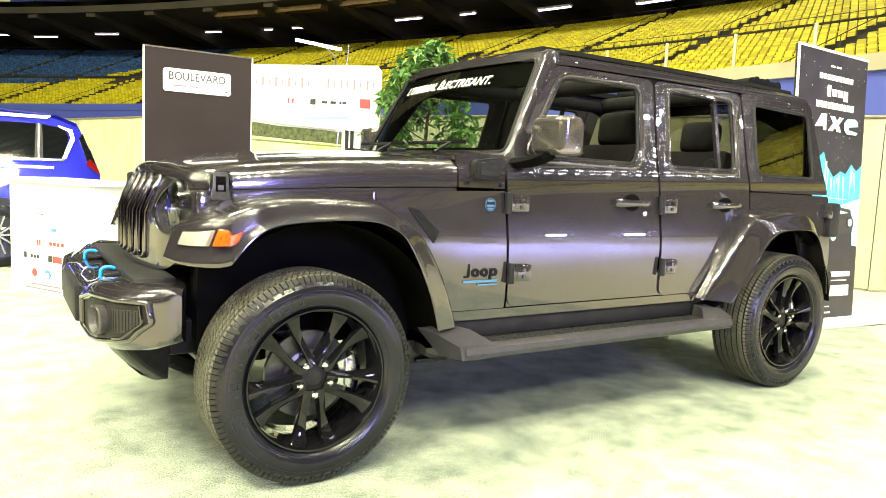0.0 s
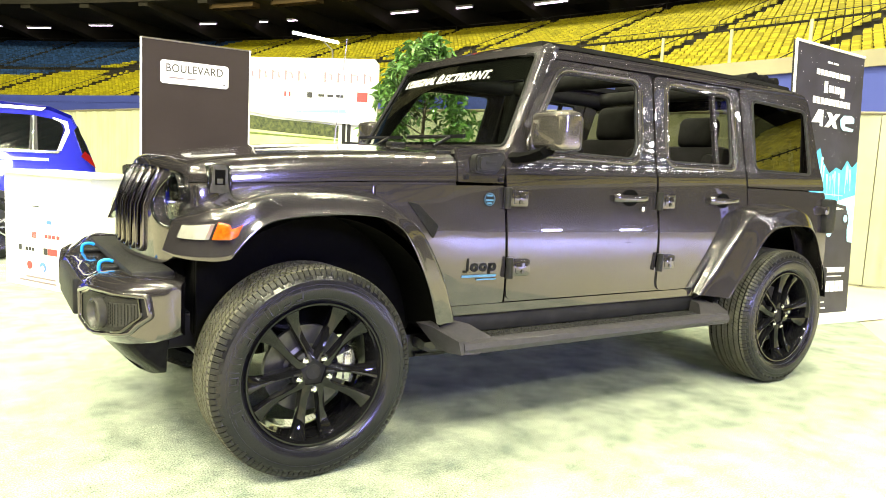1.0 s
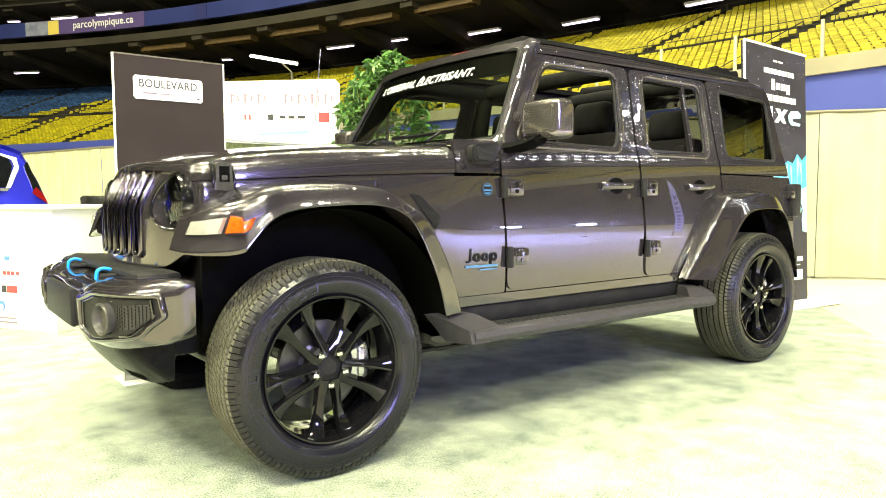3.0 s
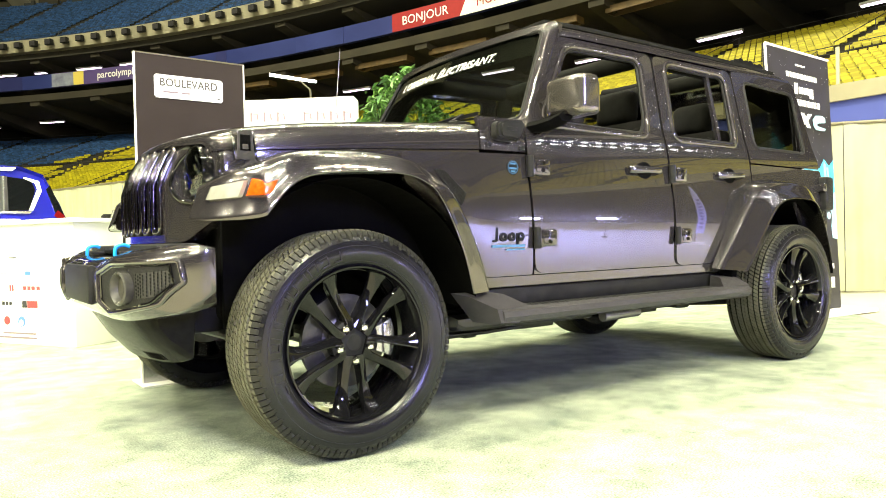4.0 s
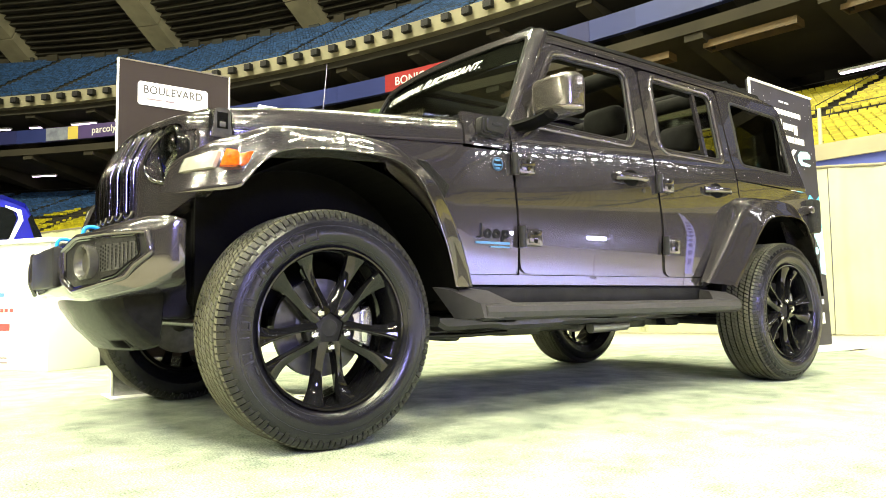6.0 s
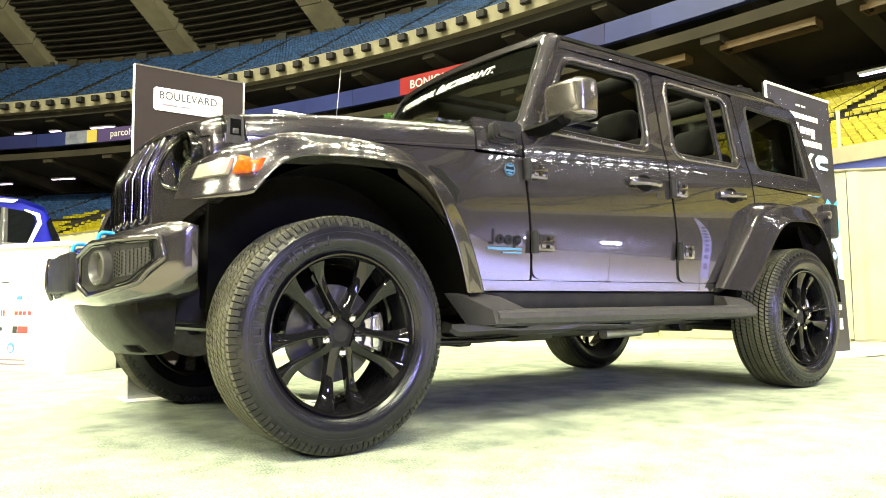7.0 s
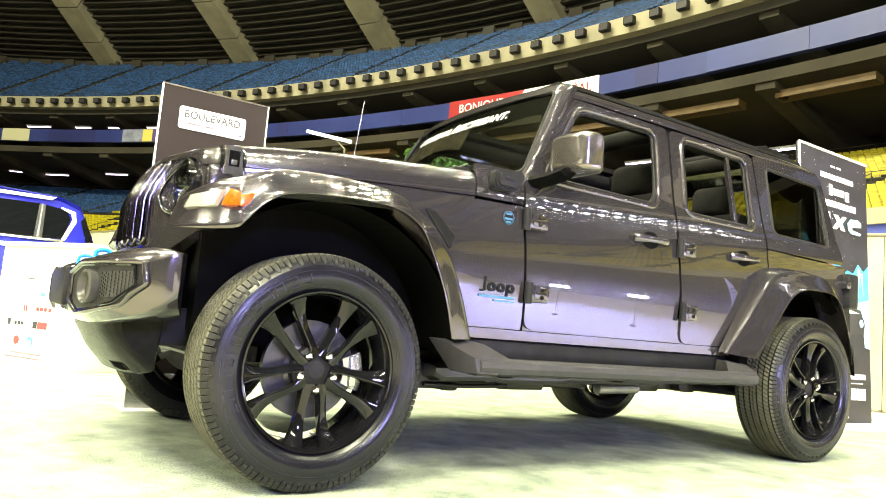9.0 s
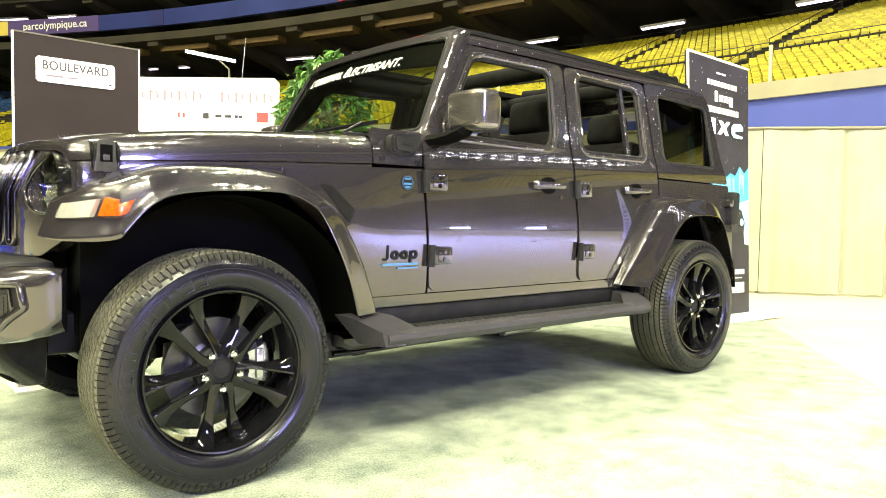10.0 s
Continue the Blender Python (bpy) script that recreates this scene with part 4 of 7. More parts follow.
# hood: crowned shell with a raised middle
HOOD = [(-0.402, 0.550, 1.095, 1.150), (-0.390, 0.582, 1.098, 1.176), (-0.355, 0.616, 1.100, 1.198), (-0.28, 0.650, 1.103, 1.222), (-0.10, 0.682, 1.112, 1.250), (0.15, 0.715, 1.124, 1.274), (0.42, 0.748, 1.134, 1.290), (0.671, 0.782, 1.142, 1.300)]
rings = []
for x, w, ze, zc in glide(HOOD, 4):
    top = zc - ze
    half = [(w, 0), (w - 0.002, 0.30), (w - 0.012, 0.52), (w - 0.035, 0.66), (w - 0.075, 0.745), (w - 0.15, 0.80), (0.52 * w / 0.75, 0.845), (0.46 * w / 0.75, 0.868), (0.40 * w / 0.75, 0.905), (0.34 * w / 0.75, 0.945), (0.27 * w / 0.75, 0.970), (0.15, 0.990), (0, 1.0)]
    pts = [(x - 0.075 * (1 - (y / w) ** 2) * max(0, (-0.20 - x) / 0.235), -y, ze + top * t) for y, t in half]
    rings.append(pts + [(p[0], -p[1], p[2]) for p in reversed(pts[:-1])])
bm = bmesh.new()
add_sweep(bm, rings, False)
hood = part("hood", bm, PAINT, car, smooth=True, sharp=60)
mod = hood.modifiers.new("thickness", "SOLIDIFY")
mod.thickness, mod.offset = 0.02, -1
# hood front lip above the grille
for s in (-1, 1):
    bm = bmesh.new()
    add_box(bm, (-0.348, s * 0.660 - 0.016, 1.058), (-0.262, s * 0.660 + 0.016, 1.100), 0.010)
    add_profile(bm, [(p.x, p.y) for p in rounded([(-0.338, 1.064), (-0.272, 1.064), (-0.278, 1.166), (-0.332, 1.166)], 0.016, 3)], "y", s * 0.630, s * 0.678)
    latch = part("hood_latch", bm, M["latch_black"], car, "black rubber hood latch", smooth=True, sharp=35)
    # dark patch in place of the latch's shaded hollow
    box("latch_window", (-0.324, s * 0.6785 - 0.001, 1.094), (-0.286, s * 0.6785 + 0.001, 1.150), M["body_dark"], latch)
    box("latch_catch", (-0.316, s * 0.678 - 0.004, 1.098), (-0.294, s * 0.678 + 0.007, 1.118), M["latch_black"], latch, 0.003)
    for dx in (-0.344, -0.266):
        tube("latch_loop", [(dx, s * 0.668, 1.06), (dx, s * 0.672, 1.12), (dx, s * 0.655, 1.152), (dx, s * 0.640, 1.162)], 0.007, M["gloss_black"], latch)

# grille: bent face with seven upright slots and two round headlight holes


def grille_x(y, z):
    lean = max(0, z - 0.99)
    return -0.530 + 0.30 * y * y + 1.7 * max(0, abs(y) - 0.38) ** 2 + 0.30 * lean + 1.0 * lean * lean


outline = rounded([(-0.585, 0.875), (-0.46, 0.775), (0.46, 0.775), (0.585, 0.875), (0.625, 0.99), (0.625, 1.06), (0.545, 1.160), (-0.545, 1.160), (-0.625, 1.06), (-0.625, 0.99)], 0.04)
slots = [rounded([(y - 0.028, 0.820), (y + 0.028, 0.820), (y + 0.028, 1.132), (y - 0.028, 1.132)], 0.02, 4) for y in [0.094 * k for k in range(-3, 4)]]
eyes = [[(s * 0.490 + 0.108 * math.cos(2 * math.pi * i / 32), 1.025 + 0.108 * math.sin(2 * math.pi * i / 32)) for i in range(32)] for s in (-1, 1)]
bm = fill_plate([outline] + slots + eyes, ([0.05 * k for k in range(-12, 13)], [0.85, 0.9, 0.95, 0.99, 1.02, 1.05, 1.08, 1.11, 1.135]), lambda u, v: Vector((grille_x(u, v), u, v)), (0.05, 0, 0))
grille = part("grille", bm, PAINT, car, smooth=True, sharp=35)
for y in [0.094 * k for k in range(-3, 4)]:
    loop = rounded([(y - 0.029, 0.814), (y + 0.029, 0.814), (y + 0.029, 0.99), (y + 0.029, 1.04), (y + 0.029, 1.09), (y + 0.029, 1.136), (y - 0.029, 1.136), (y - 0.029, 1.09), (y - 0.029, 1.04), (y - 0.029, 0.99)], [0.02, 0.02, 0, 0, 0, 0.02, 0.02, 0, 0, 0], 4)
    tube("slot_bezel", [(grille_x(p[0], p[1]) - 0.005, p[0], p[1]) for p in loop], 0.0105, M["dark_chrome"], grille, 8, True)
bm = bmesh.new()
add_box(bm, (-0.43, -0.36, 0.79), (-0.40, 0.36, 1.12))
part("radiator_screen", bm, M["body_dark"], grille)
for s in (-1, 1):
    c = (-0.401, s * 0.490, 1.025)
    light = bmesh.new()
    rings = []
    for r, o in [(0.104, 0.03), (0.100, -0.01), (0.085, -0.05), (0.05, -0.06), (0.0005, -0.062)]:
        rings.append([(c[0] - o, c[1] + r * math.cos(2 * math.pi * i / 32), c[2] + r * math.sin(2 * math.pi * i / 32)) for i in range(32)])
    add_sweep(light, rings, True)
    head = part("headlight", light, M["gloss_black"], car, "round headlight with black bezel", smooth=True, sharp=80)
    tube("bezel_ring", [(grille_x(c[1] + 0.106 * math.cos(a), c[2] + 0.106 * math.sin(a)) - 0.004, c[1] + 0.106 * math.cos(a), c[2] + 0.106 * math.sin(a)) for a in [2 * math.pi * i / 40 for i in range(40)]], 0.007, M["gloss_black"], head, 8, True)
    bm = bmesh.new()
    add_tube(bm, (c[0] + 0.03, c[1], c[2] + 0.04), (c[0] - 0.02, c[1], c[2] + 0.04), 0.032, 20)
    add_tube(bm, (c[0] + 0.03, c[1], c[2] - 0.04), (c[0] - 0.02, c[1], c[2] - 0.04), 0.032, 20)
    part("projector", bm, M["chrome"], head, smooth=True)
    rings = []
    for r, o in [(0.103, 0.028), (0.09, 0.042), (0.06, 0.052), (0.03, 0.056), (0.0005, 0.057)]:
        rings.append([(c[0] - o, c[1] + r * math.cos(2 * math.pi * i / 32), c[2] + r * math.sin(2 * math.pi * i / 32)) for i in range(32)])
    bm = bmesh.new()
    add_sweep(bm, rings, True)
    part("lens", bm, M["glass_clear"], head, smooth=True, sharp=80)

# side plates
FD = rounded([(0.925, 0.605), (1.90, 0.605), (1.928, 0.85), (1.928, 1.25), (1.985, 1.745), (1.262, 1.745), (0.985, 1.315), (0.936, 1.28)], [0.06, 0.10, 0, 0.1, 0.05, 0.06, 0.05, 0.02], 6)
FW = rounded([(1.085, 1.300), (1.778, 1.290), (1.822, 1.36), (1.868, 1.690), (1.335, 1.685)], [0.05, 0.05, 0.05, 0.05, 0.06], 6)
RD = rounded([(1.944, 0.600), (2.320, 0.605), (2.700, 0.915), (2.700, 1.18), (2.738, 1.745), (2.001, 1.745), (1.944, 1.25)], [0.06, 0.08, 0.10, 0.02, 0.05, 0.05, 0.02], 6)
RW = rounded([(2.052, 1.288), (2.605, 1.288), (2.652, 1.692), (2.112, 1.700)], 0.05, 6)
QT = rounded([(2.716, 1.178), (3.520, 1.168), (3.478, 1.752), (2.752, 1.752)], [0.01, 0.02, 0.05, 0.03], 4)
QW = rounded([(2.812, 1.274), (3.395, 1.268), (3.425, 1.672), (2.866, 1.694)], 0.05, 6)
QL = rounded([(2.712, 0.93), (2.83, 0.985), (3.15, 0.985), (3.30, 0.66), (3.555, 0.66), (3.530, 1.160), (2.712, 1.168)], [0.02, 0.03, 0.05, 0.03, 0.04, 0.02, 0.01], 4)
FP = rounded([(0.625, 0.601), (0.912, 0.601), (0.920, 1.132), (0.300, 1.118), (0.30, 1.00), (0.45, 0.86)], [0.01, 0.01, 0.01, 0.02, 0.02, 0.02], 3)
CW = rounded([(0.674, 1.142), (0.920, 1.142), (0.940, 1.292), (0.678, 1.288)], [0.005, 0.005, 0.01, 0.012], 4)
SILL = [(0.62, 0.556), (2.44, 0.556), (2.40, 0.598), (0.62, 0.598)]


def frame_tube(name, loop, s, r, mat, parent, out=0.0):
    pts = [(p[0], s * (side_smooth(p[1]) + out), p[1]) for p in loop]
    dense = []
    for i in range(len(pts)):
        a, b = Vector(pts[i]), Vector(pts[(i + 1) % len(pts)])
        k = max(1, int((b - a).length / 0.06))
        dense += [a.lerp(b, j / k) for j in range(k)]
    return tube(name, dense, r, mat, parent, 8, True)


def grown(loop, d):
    out = []
    for i in range(len(loop)):
        t = (Vector(loop[(i + 1) % len(loop)]) - Vector(loop[i - 1])).normalized()
        out.append(Vector(loop[i]) + Vector((t.y, -t.x)) * d)
    return out


def pane(name, loop, s, mat, parent, inset, label=""):
    bm = bmesh.new()
    vs = [bm.verts.new((p[0], s * (0.698 - 0.185 * (p[1] - 1.53) - inset), p[1])) for p in loop]
    bm.faces.new(vs)
    return part(name, bm, mat, parent, label)


def hinge(x0, z0, s, parent):
    bm = bmesh.new()
    y = side_y(z0 + 0.04) + 0.004
    x0 = x0 + side_x(z0)
    add_box(bm, (x0 + 0.028, s * (y + 0.008) - 0.012, z0 + 0.008), (x0 + 0.135, s * (y + 0.008) + 0.012, z0 + 0.084), 0.010)
    add_box(bm, (x0 + 0.045, s * (y + 0.016) - 0.010, z0 + 0.020), (x0 + 0.118, s * (y + 0.016) + 0.010, z0 + 0.072), 0.008)
    h = part("hinge", bm, PAINT, parent, smooth=True)
    bm = bmesh.new()
    add_tube(bm, (x0 + 0.016, s * (y + 0.014), z0), (x0 + 0.016, s * (y + 0.014), z0 + 0.094), 0.017, 14)
    part("hinge_pin", bm, BLACK, h, smooth=True)
    bm = bmesh.new()
    for dz in (0.030, 0.062):
        add_tube(bm, (x0 + 0.082, s * (y + 0.024), z0 + dz), (x0 + 0.082, s * (y + 0.031), z0 + dz), 0.009, 10)
    part("hinge_bolt", bm, M["gloss_black"], h, smooth=True)


def handle(x0, z, s, parent, lock):
    y = side_y(z)
    bm = bmesh.new()
    rings = []
    for i in range(9):
        a = math.pi * i / 8
        rings.append([(x0 + 0.125 + 0.062 * math.cos(2 * math.pi * j / 24) * math.sin(a / 2 + 0.01), s * (y + 0.006 - 0.004 * math.sin(a / 2) ** 8), z + 0.044 * math.sin(2 * math.pi * j / 24) * math.sin(a / 2 + 0.01)) for j in range(24)])
    add_sweep(bm, rings, True)
    part("handle_cup", bm, M["body_dark"], parent, smooth=True)
    bm = bmesh.new()
    prof = glide([(0.0, 0.010, 0.018), (0.03, 0.030, 0.020), (0.08, 0.040, 0.017), (0.17, 0.040, 0.016), (0.225, 0.028, 0.018), (0.25, 0.010, 0.014)], 3)
    add_sweep(bm, [[(x0 + d, s * (y + o + 0.010 * math.cos(b)), z + h * math.sin(b)) for b in [2 * math.pi * k / 10 for k in range(10)]] for d, o, h in prof], True, True)
    part("door_handle", bm, PAINT, parent, smooth=True)
    if lock:
        bm = bmesh.new()
        add_tube(bm, (x0 + 0.222, s * (y - 0.002), z - 0.055), (x0 + 0.222, s * (y + 0.008), z - 0.055), 0.013, 16)
        part("door_lock", bm, M["chrome"], parent, smooth=True)


for s in (-1, 1):
    d = side_plate("front_door", [FD, FW], s, car, PAINT)
    frame_tube("window_trim", grown(FW, 0.022), s, 0.016, PAINT, d, -0.006)
    frame_tube("window_seal", FW, s, 0.009, BLACK, d, -0.014)
    hinge(0.905, 1.032, s, d)
    hinge(0.907, 0.716, s, d)
    handle(1.60, 1.092, s, d, True)
    d = side_plate("rear_door", [RD, RW], s, car, PAINT)
    frame_tube("window_trim", grown(RW, 0.022), s, 0.016, PAINT, d, -0.006)
    frame_tube("window_seal", RW, s, 0.009, BLACK, d, -0.014)
    bm = bmesh.new()
    add_sweep(bm, [[(x + e, s * (side_smooth(z) + o - 0.008), z) for e, o in ((-0.014, 0), (0.014, 0), (0.014, -0.02), (-0.014, -0.02))] for x, z in ((2.468, 1.288), (2.504, 1.698))], True, True)
    part("window_divider", bm, PAINT, d)
    hinge(1.912, 1.034, s, d)
    hinge(1.914, 0.712, s, d)
    handle(2.35, 1.090, s, d, False)
    side_plate("quarter_panel", [QL], s, car, PAINT)
    q = side_plate("hardtop_side", [QT, QW], s, car, PAINT)
    frame_tube("window_seal", QW, s, 0.010, BLACK, q, -0.004)
    pane("quarter_glass", QW, s, M["glass_dark"], q, 0.016, "dark privacy glass")
    def fender_y(u, v):
        return side_smooth(v) - 0.16 * max(0, 0.66 - u) ** 1.2
    fp = part("fender_panel", fill_plate([FP], ([0.35, 0.40, 0.45, 0.50, 0.55, 0.60, 0.66], ZCUTS), lambda u, v: Vector((u + side_x(v), s * fender_y(u, v), v)), (0, -s * 0.022, 0)), PAINT, car, smooth=True, sharp=35)
    bm = bmesh.new()
    add_sweep(bm, [[(x, s * (w - 0.003), ze - 0.004), (x, s * (w - 0.003), ze - 0.03), (x, s * (w + 0.012), ze - 0.10), (x, s * (w - 0.03), ze - 0.10), (x, s * (w - 0.03), ze - 0.004)] for x, w, ze, zc in glide(HOOD, 4) if x > -0.40], True, True)
    part("fender_top", bm, PAINT, car, smooth=True, sharp=40)
    box("fender_nose", (-0.385, s * 0.640 - 0.034, 0.93), (-0.30, s * 0.640 + 0.038, 1.092), PAINT, car, 0.012)
    VENT = [Vector(p) for p in ((0.440, 1.050), (0.482, 1.041), (0.572, 0.953), (0.552, 0.905))]
    bm = fill_plate([VENT], ([0.44, 0.48, 0.52], [0.95, 1.0, 1.03]), lambda u, v: Vector((u, s * (fender_y(u, v) + 0.004), v)), (0, -s * 0.012, 0))
    vent = part("fender_vent", bm, M["body_dark"], fp, "black mesh fender vent")
    tube("vent_rim", [(p.x, s * (fender_y(p.x, p.y) + 0.004), p.y) for k in range(4) for p in [VENT[k].lerp(VENT[(k + 1) % 4], j / 4) for j in range(4)]], 0.0035, BLACK, vent, 6, True)
    bm = bmesh.new()
    for k in range(11):
        f = (k + 0.5) / 11
        for p, q in ((VENT[0].lerp(VENT[1], f), VENT[3].lerp(VENT[2], f)), (VENT[0].lerp(VENT[3], f), VENT[1].lerp(VENT[2], f))):
            add_tube(bm, (p.x, s * (fender_y(p.x, p.y) + 0.006), p.y), (q.x, s * (fender_y(q.x, q.y) + 0.006), q.y), 0.0016, 4)
    part("vent_mesh", bm, BLACK, vent)
    side_plate("sill_strip", [SILL], s, car, PAINT)
    side_plate("rocker_panel", [[(0.93, 0.601), (2.33, 0.601), (2.36, 0.74), (0.93, 0.74)]], s, car, PAINT, out=-0.009, thick=0.01)
    bm = bmesh.new()
    add_box(bm, (0.62, s * 0.765 - 0.02, 0.47), (2.46, s * 0.765 + 0.02, 0.552), 0.012)
    part("sill", bm, BLACK, car, "black plastic sill below the doors", smooth=True)
    cw = side_plate("cowl_side", [CW], s, car, PAINT, out=-0.004)
    bm = fill_plate([rounded([(0.735, 1.186), (0.858, 1.180), (0.900, 1.254), (0.880, 1.278), (0.738, 1.262)], 0.022)], ([], []), lambda u, v: Vector((u, s * 0.826, v)), (0, -s * 0.05, 0))
    bmesh.ops.bevel(bm, geom=[e for e in bm.edges if len(e.link_faces) == 2 and e.calc_face_angle(0) > 0.6], offset=0.008, segments=2, affect="EDGES")
    cover = part("hinge_cover", bm, BLACK, cw, "black plastic windshield hinge cover", smooth=True)
    bm = bmesh.new()
    add_profile(bm, [(p.x, p.y) for p in rounded([(0.756, 1.200), (0.850, 1.195), (0.884, 1.252), (0.870, 1.265), (0.758, 1.252)], 0.012, 3)], "y", s * 0.824, s * 0.836)
    bmesh.ops.bevel(bm, geom=[e for e in bm.edges if e.calc_face_angle(0) > 0.6], offset=0.005, segments=2, affect="EDGES")
    add_box(bm, (0.785, s * 0.837 - 0.002, 1.224), (0.84, s * 0.837 + 0.002, 1.238), 0.0015)
    part("cover_step", bm, BLACK, cover, smooth=True, sharp=35)
    for x, z in ((0.715, 1.165), (0.902, 1.158)):
        bm = bmesh.new()
        add_tube(bm, (x, s * (side_y(z) - 0.01), z), (x, s * (side_y(z) + 0.007), z), 0.010, 12)
        part("cover_bolt", bm, M["badge_black"], cw, smooth=True)
    # badges as plain shapes
    y0 = side_y(0.77) + 0.001
    bm = bmesh.new()
    for x, w, z0, z1 in ((0.727, 0.012, 0.754, 0.812), (0.710, 0.022, 0.748, 0.758), (0.845, 0.012, 0.736, 0.788)):
        add_box(bm, (x, s * y0 - 0.004, z0), (x + w, s * y0 + 0.004, z1), 0.003)
    for x in (0.769, 0.817, 0.868):
        add_sweep(bm, [[(x + (0.0145 + d * 0.006) * math.cos(a), s * (y0 + o), 0.770 + (0.0135 + d * 0.006) * math.sin(a)) for d, o in ((-1, -0.003), (-1, 0.004), (1, 0.004), (1, -0.003))] for a in [2 * math.pi * j / 20 for j in range(20)]], True, False, True)
    part("badge", bm, M["badge_black"], fp, "raised black badge", smooth=True)
    bm = bmesh.new()
    add_box(bm, (0.706, s * y0 - 0.003, 0.726), (0.890, s * y0 + 0.003, 0.736))
    add_box(bm, (0.785, s * y0 - 0.003, 0.712), (0.890, s * y0 + 0.003, 0.718))
    part("badge_bar", bm, M["badge_blue"], fp, "light blue badge strip")
    y1 = side_y(1.07)
    bm = bmesh.new()
    add_tube(bm, (0.836, s * (y1 - 0.004), 1.070), (0.836, s * (y1 + 0.004), 1.070), 0.031, 28)
    disc = part("round_badge", bm, M["badge_black"], fp, "round black and blue badge", smooth=True)
    tube("badge_rim", [(0.836 + 0.027 * math.cos(a), s * (y1 + 0.005), 1.070 + 0.027 * math.sin(a)) for a in [2 * math.pi * i / 28 for i in range(28)]], 0.0028, M["badge_ring"], disc, 6, True)
    bm = bmesh.new()
    for x, z, w in ((0.822, 1.083, 0.028), (0.816, 1.062, 0.04), (0.824, 1.049, 0.024)):
        add_box(bm, (x, s * (y1 + 0.004) - 0.002, z), (x + w, s * (y1 + 0.004) + 0.002, z + 0.008))
    part("badge_print", bm, M["badge_blue"], disc)

# fender flares: stations of lower edge, upper edge, inner top
FLARE_F = [(0.540, -0.89, 0.545, 0.646, -0.862, 0.548, 0.655, -0.8, 0.56),
           (0.484, -0.915, 0.69, 0.572, -0.887, 0.722, 0.584, -0.8, 0.745),
           (0.416, -0.935, 0.82, 0.485, -0.907, 0.868, 0.497, -0.8, 0.895),
           (0.365, -0.942, 0.905, 0.418, -0.914, 0.954, 0.428, -0.79, 0.985),
           (0.318, -0.944, 0.958, 0.335, -0.914, 1.01, 0.345, -0.78, 1.05),
           (0.221, -0.945, 1, 0.235, -0.914, 1.06, 0.24, -0.75, 1.092),
           (0.052, -0.945, 1.008, 0.06, -0.912, 1.08, 0.06, -0.7, 1.108),
           (-0.157, -0.945, 0.992, -0.14, -0.91, 1.076, -0.12, -0.67, 1.1),
           (-0.25, -0.945, 0.95, -0.24, -0.924, 1.058, -0.2, -0.64, 1.09),
           (-0.322, -0.942, 0.872, -0.325, -0.912, 1.024, -0.265, -0.62, 1.076),
           (-0.34, -0.938, 0.854, -0.34, -0.906, 1.018, -0.275, -0.62, 1.073),
           (-0.385, -0.912, 0.845, -0.39, -0.876, 1.002, -0.32, -0.6, 1.055),
           (-0.445, -0.845, 0.843, -0.43, -0.815, 0.984, -0.35, -0.58, 1.035),
           (-0.485, -0.76, 0.846, -0.455, -0.74, 0.972, -0.37, -0.57, 1.015),
           (-0.505, -0.67, 0.856, -0.468, -0.66, 0.962, -0.39, -0.56, 1)]
FLARE_R = [(2.461, -0.915, 0.552, 2.285, -0.853, 0.57, 2.275, -0.81, 0.575),
           (2.56, -0.932, 0.7, 2.42, -0.873, 0.75, 2.405, -0.81, 0.765),
           (2.68, -0.945, 0.862, 2.545, -0.893, 0.93, 2.53, -0.81, 0.945),
           (2.755, -0.948, 0.925, 2.62, -0.898, 1.01, 2.605, -0.8, 1.035),
           (2.84, -0.95, 0.953, 2.71, -0.9, 1.042, 2.7, -0.79, 1.07),
           (2.985, -0.95, 0.96, 2.95, -0.9, 1.054, 2.95, -0.79, 1.085),
           (3.12, -0.95, 0.95, 3.13, -0.9, 1.04, 3.13, -0.79, 1.07),
           (3.205, -0.948, 0.905, 3.235, -0.898, 0.985, 3.25, -0.79, 1.01),
           (3.28, -0.945, 0.79, 3.33, -0.893, 0.85, 3.355, -0.79, 0.87),
           (3.35, -0.935, 0.66, 3.41, -0.883, 0.7, 3.435, -0.8, 0.715),
           (3.39, -0.925, 0.555, 3.455, -0.873, 0.57, 3.475, -0.8, 0.575)]


def flare(name, rows, s):
    rings = []
    for r in glide(rows, 4):
        lo, up, inn = Vector(r[0:3]), Vector(r[3:6]), Vector(r[6:9])
        face = (up - lo)
        over = (inn - up)
        pts = [lo + over * 0.12 + face * 0.02, lo + over * 0.03 - face * 0.015, lo + over * 0.008 - face * 0.01, lo - over * 0.006 + face * 0.03, lo + face * 0.12 - over * 0.008, lo + face * 0.16 - over * 0.002,
               lo + face * 0.48 - over * 0.004, lo + face * 0.82 - over * 0.004, lo + face * 0.93 + over * 0.004, up + over * 0.04 + face * 0.012, up + over * 0.10 + face * 0.03,
               up + over * 0.5 + Vector((0, 0, 0.003)), inn, inn - Vector((0, 0, 0.03)), up + over * 0.2 - face * 0.14, lo + over * 0.2 + face * 0.25]
        rings.append([(p.x, -s * p.y, p.z) for p in pts])
    bm = bmesh.new()
    add_sweep(bm, rings, True, True)
    return part(name, bm, PAINT, car, smooth=True, sharp=42)


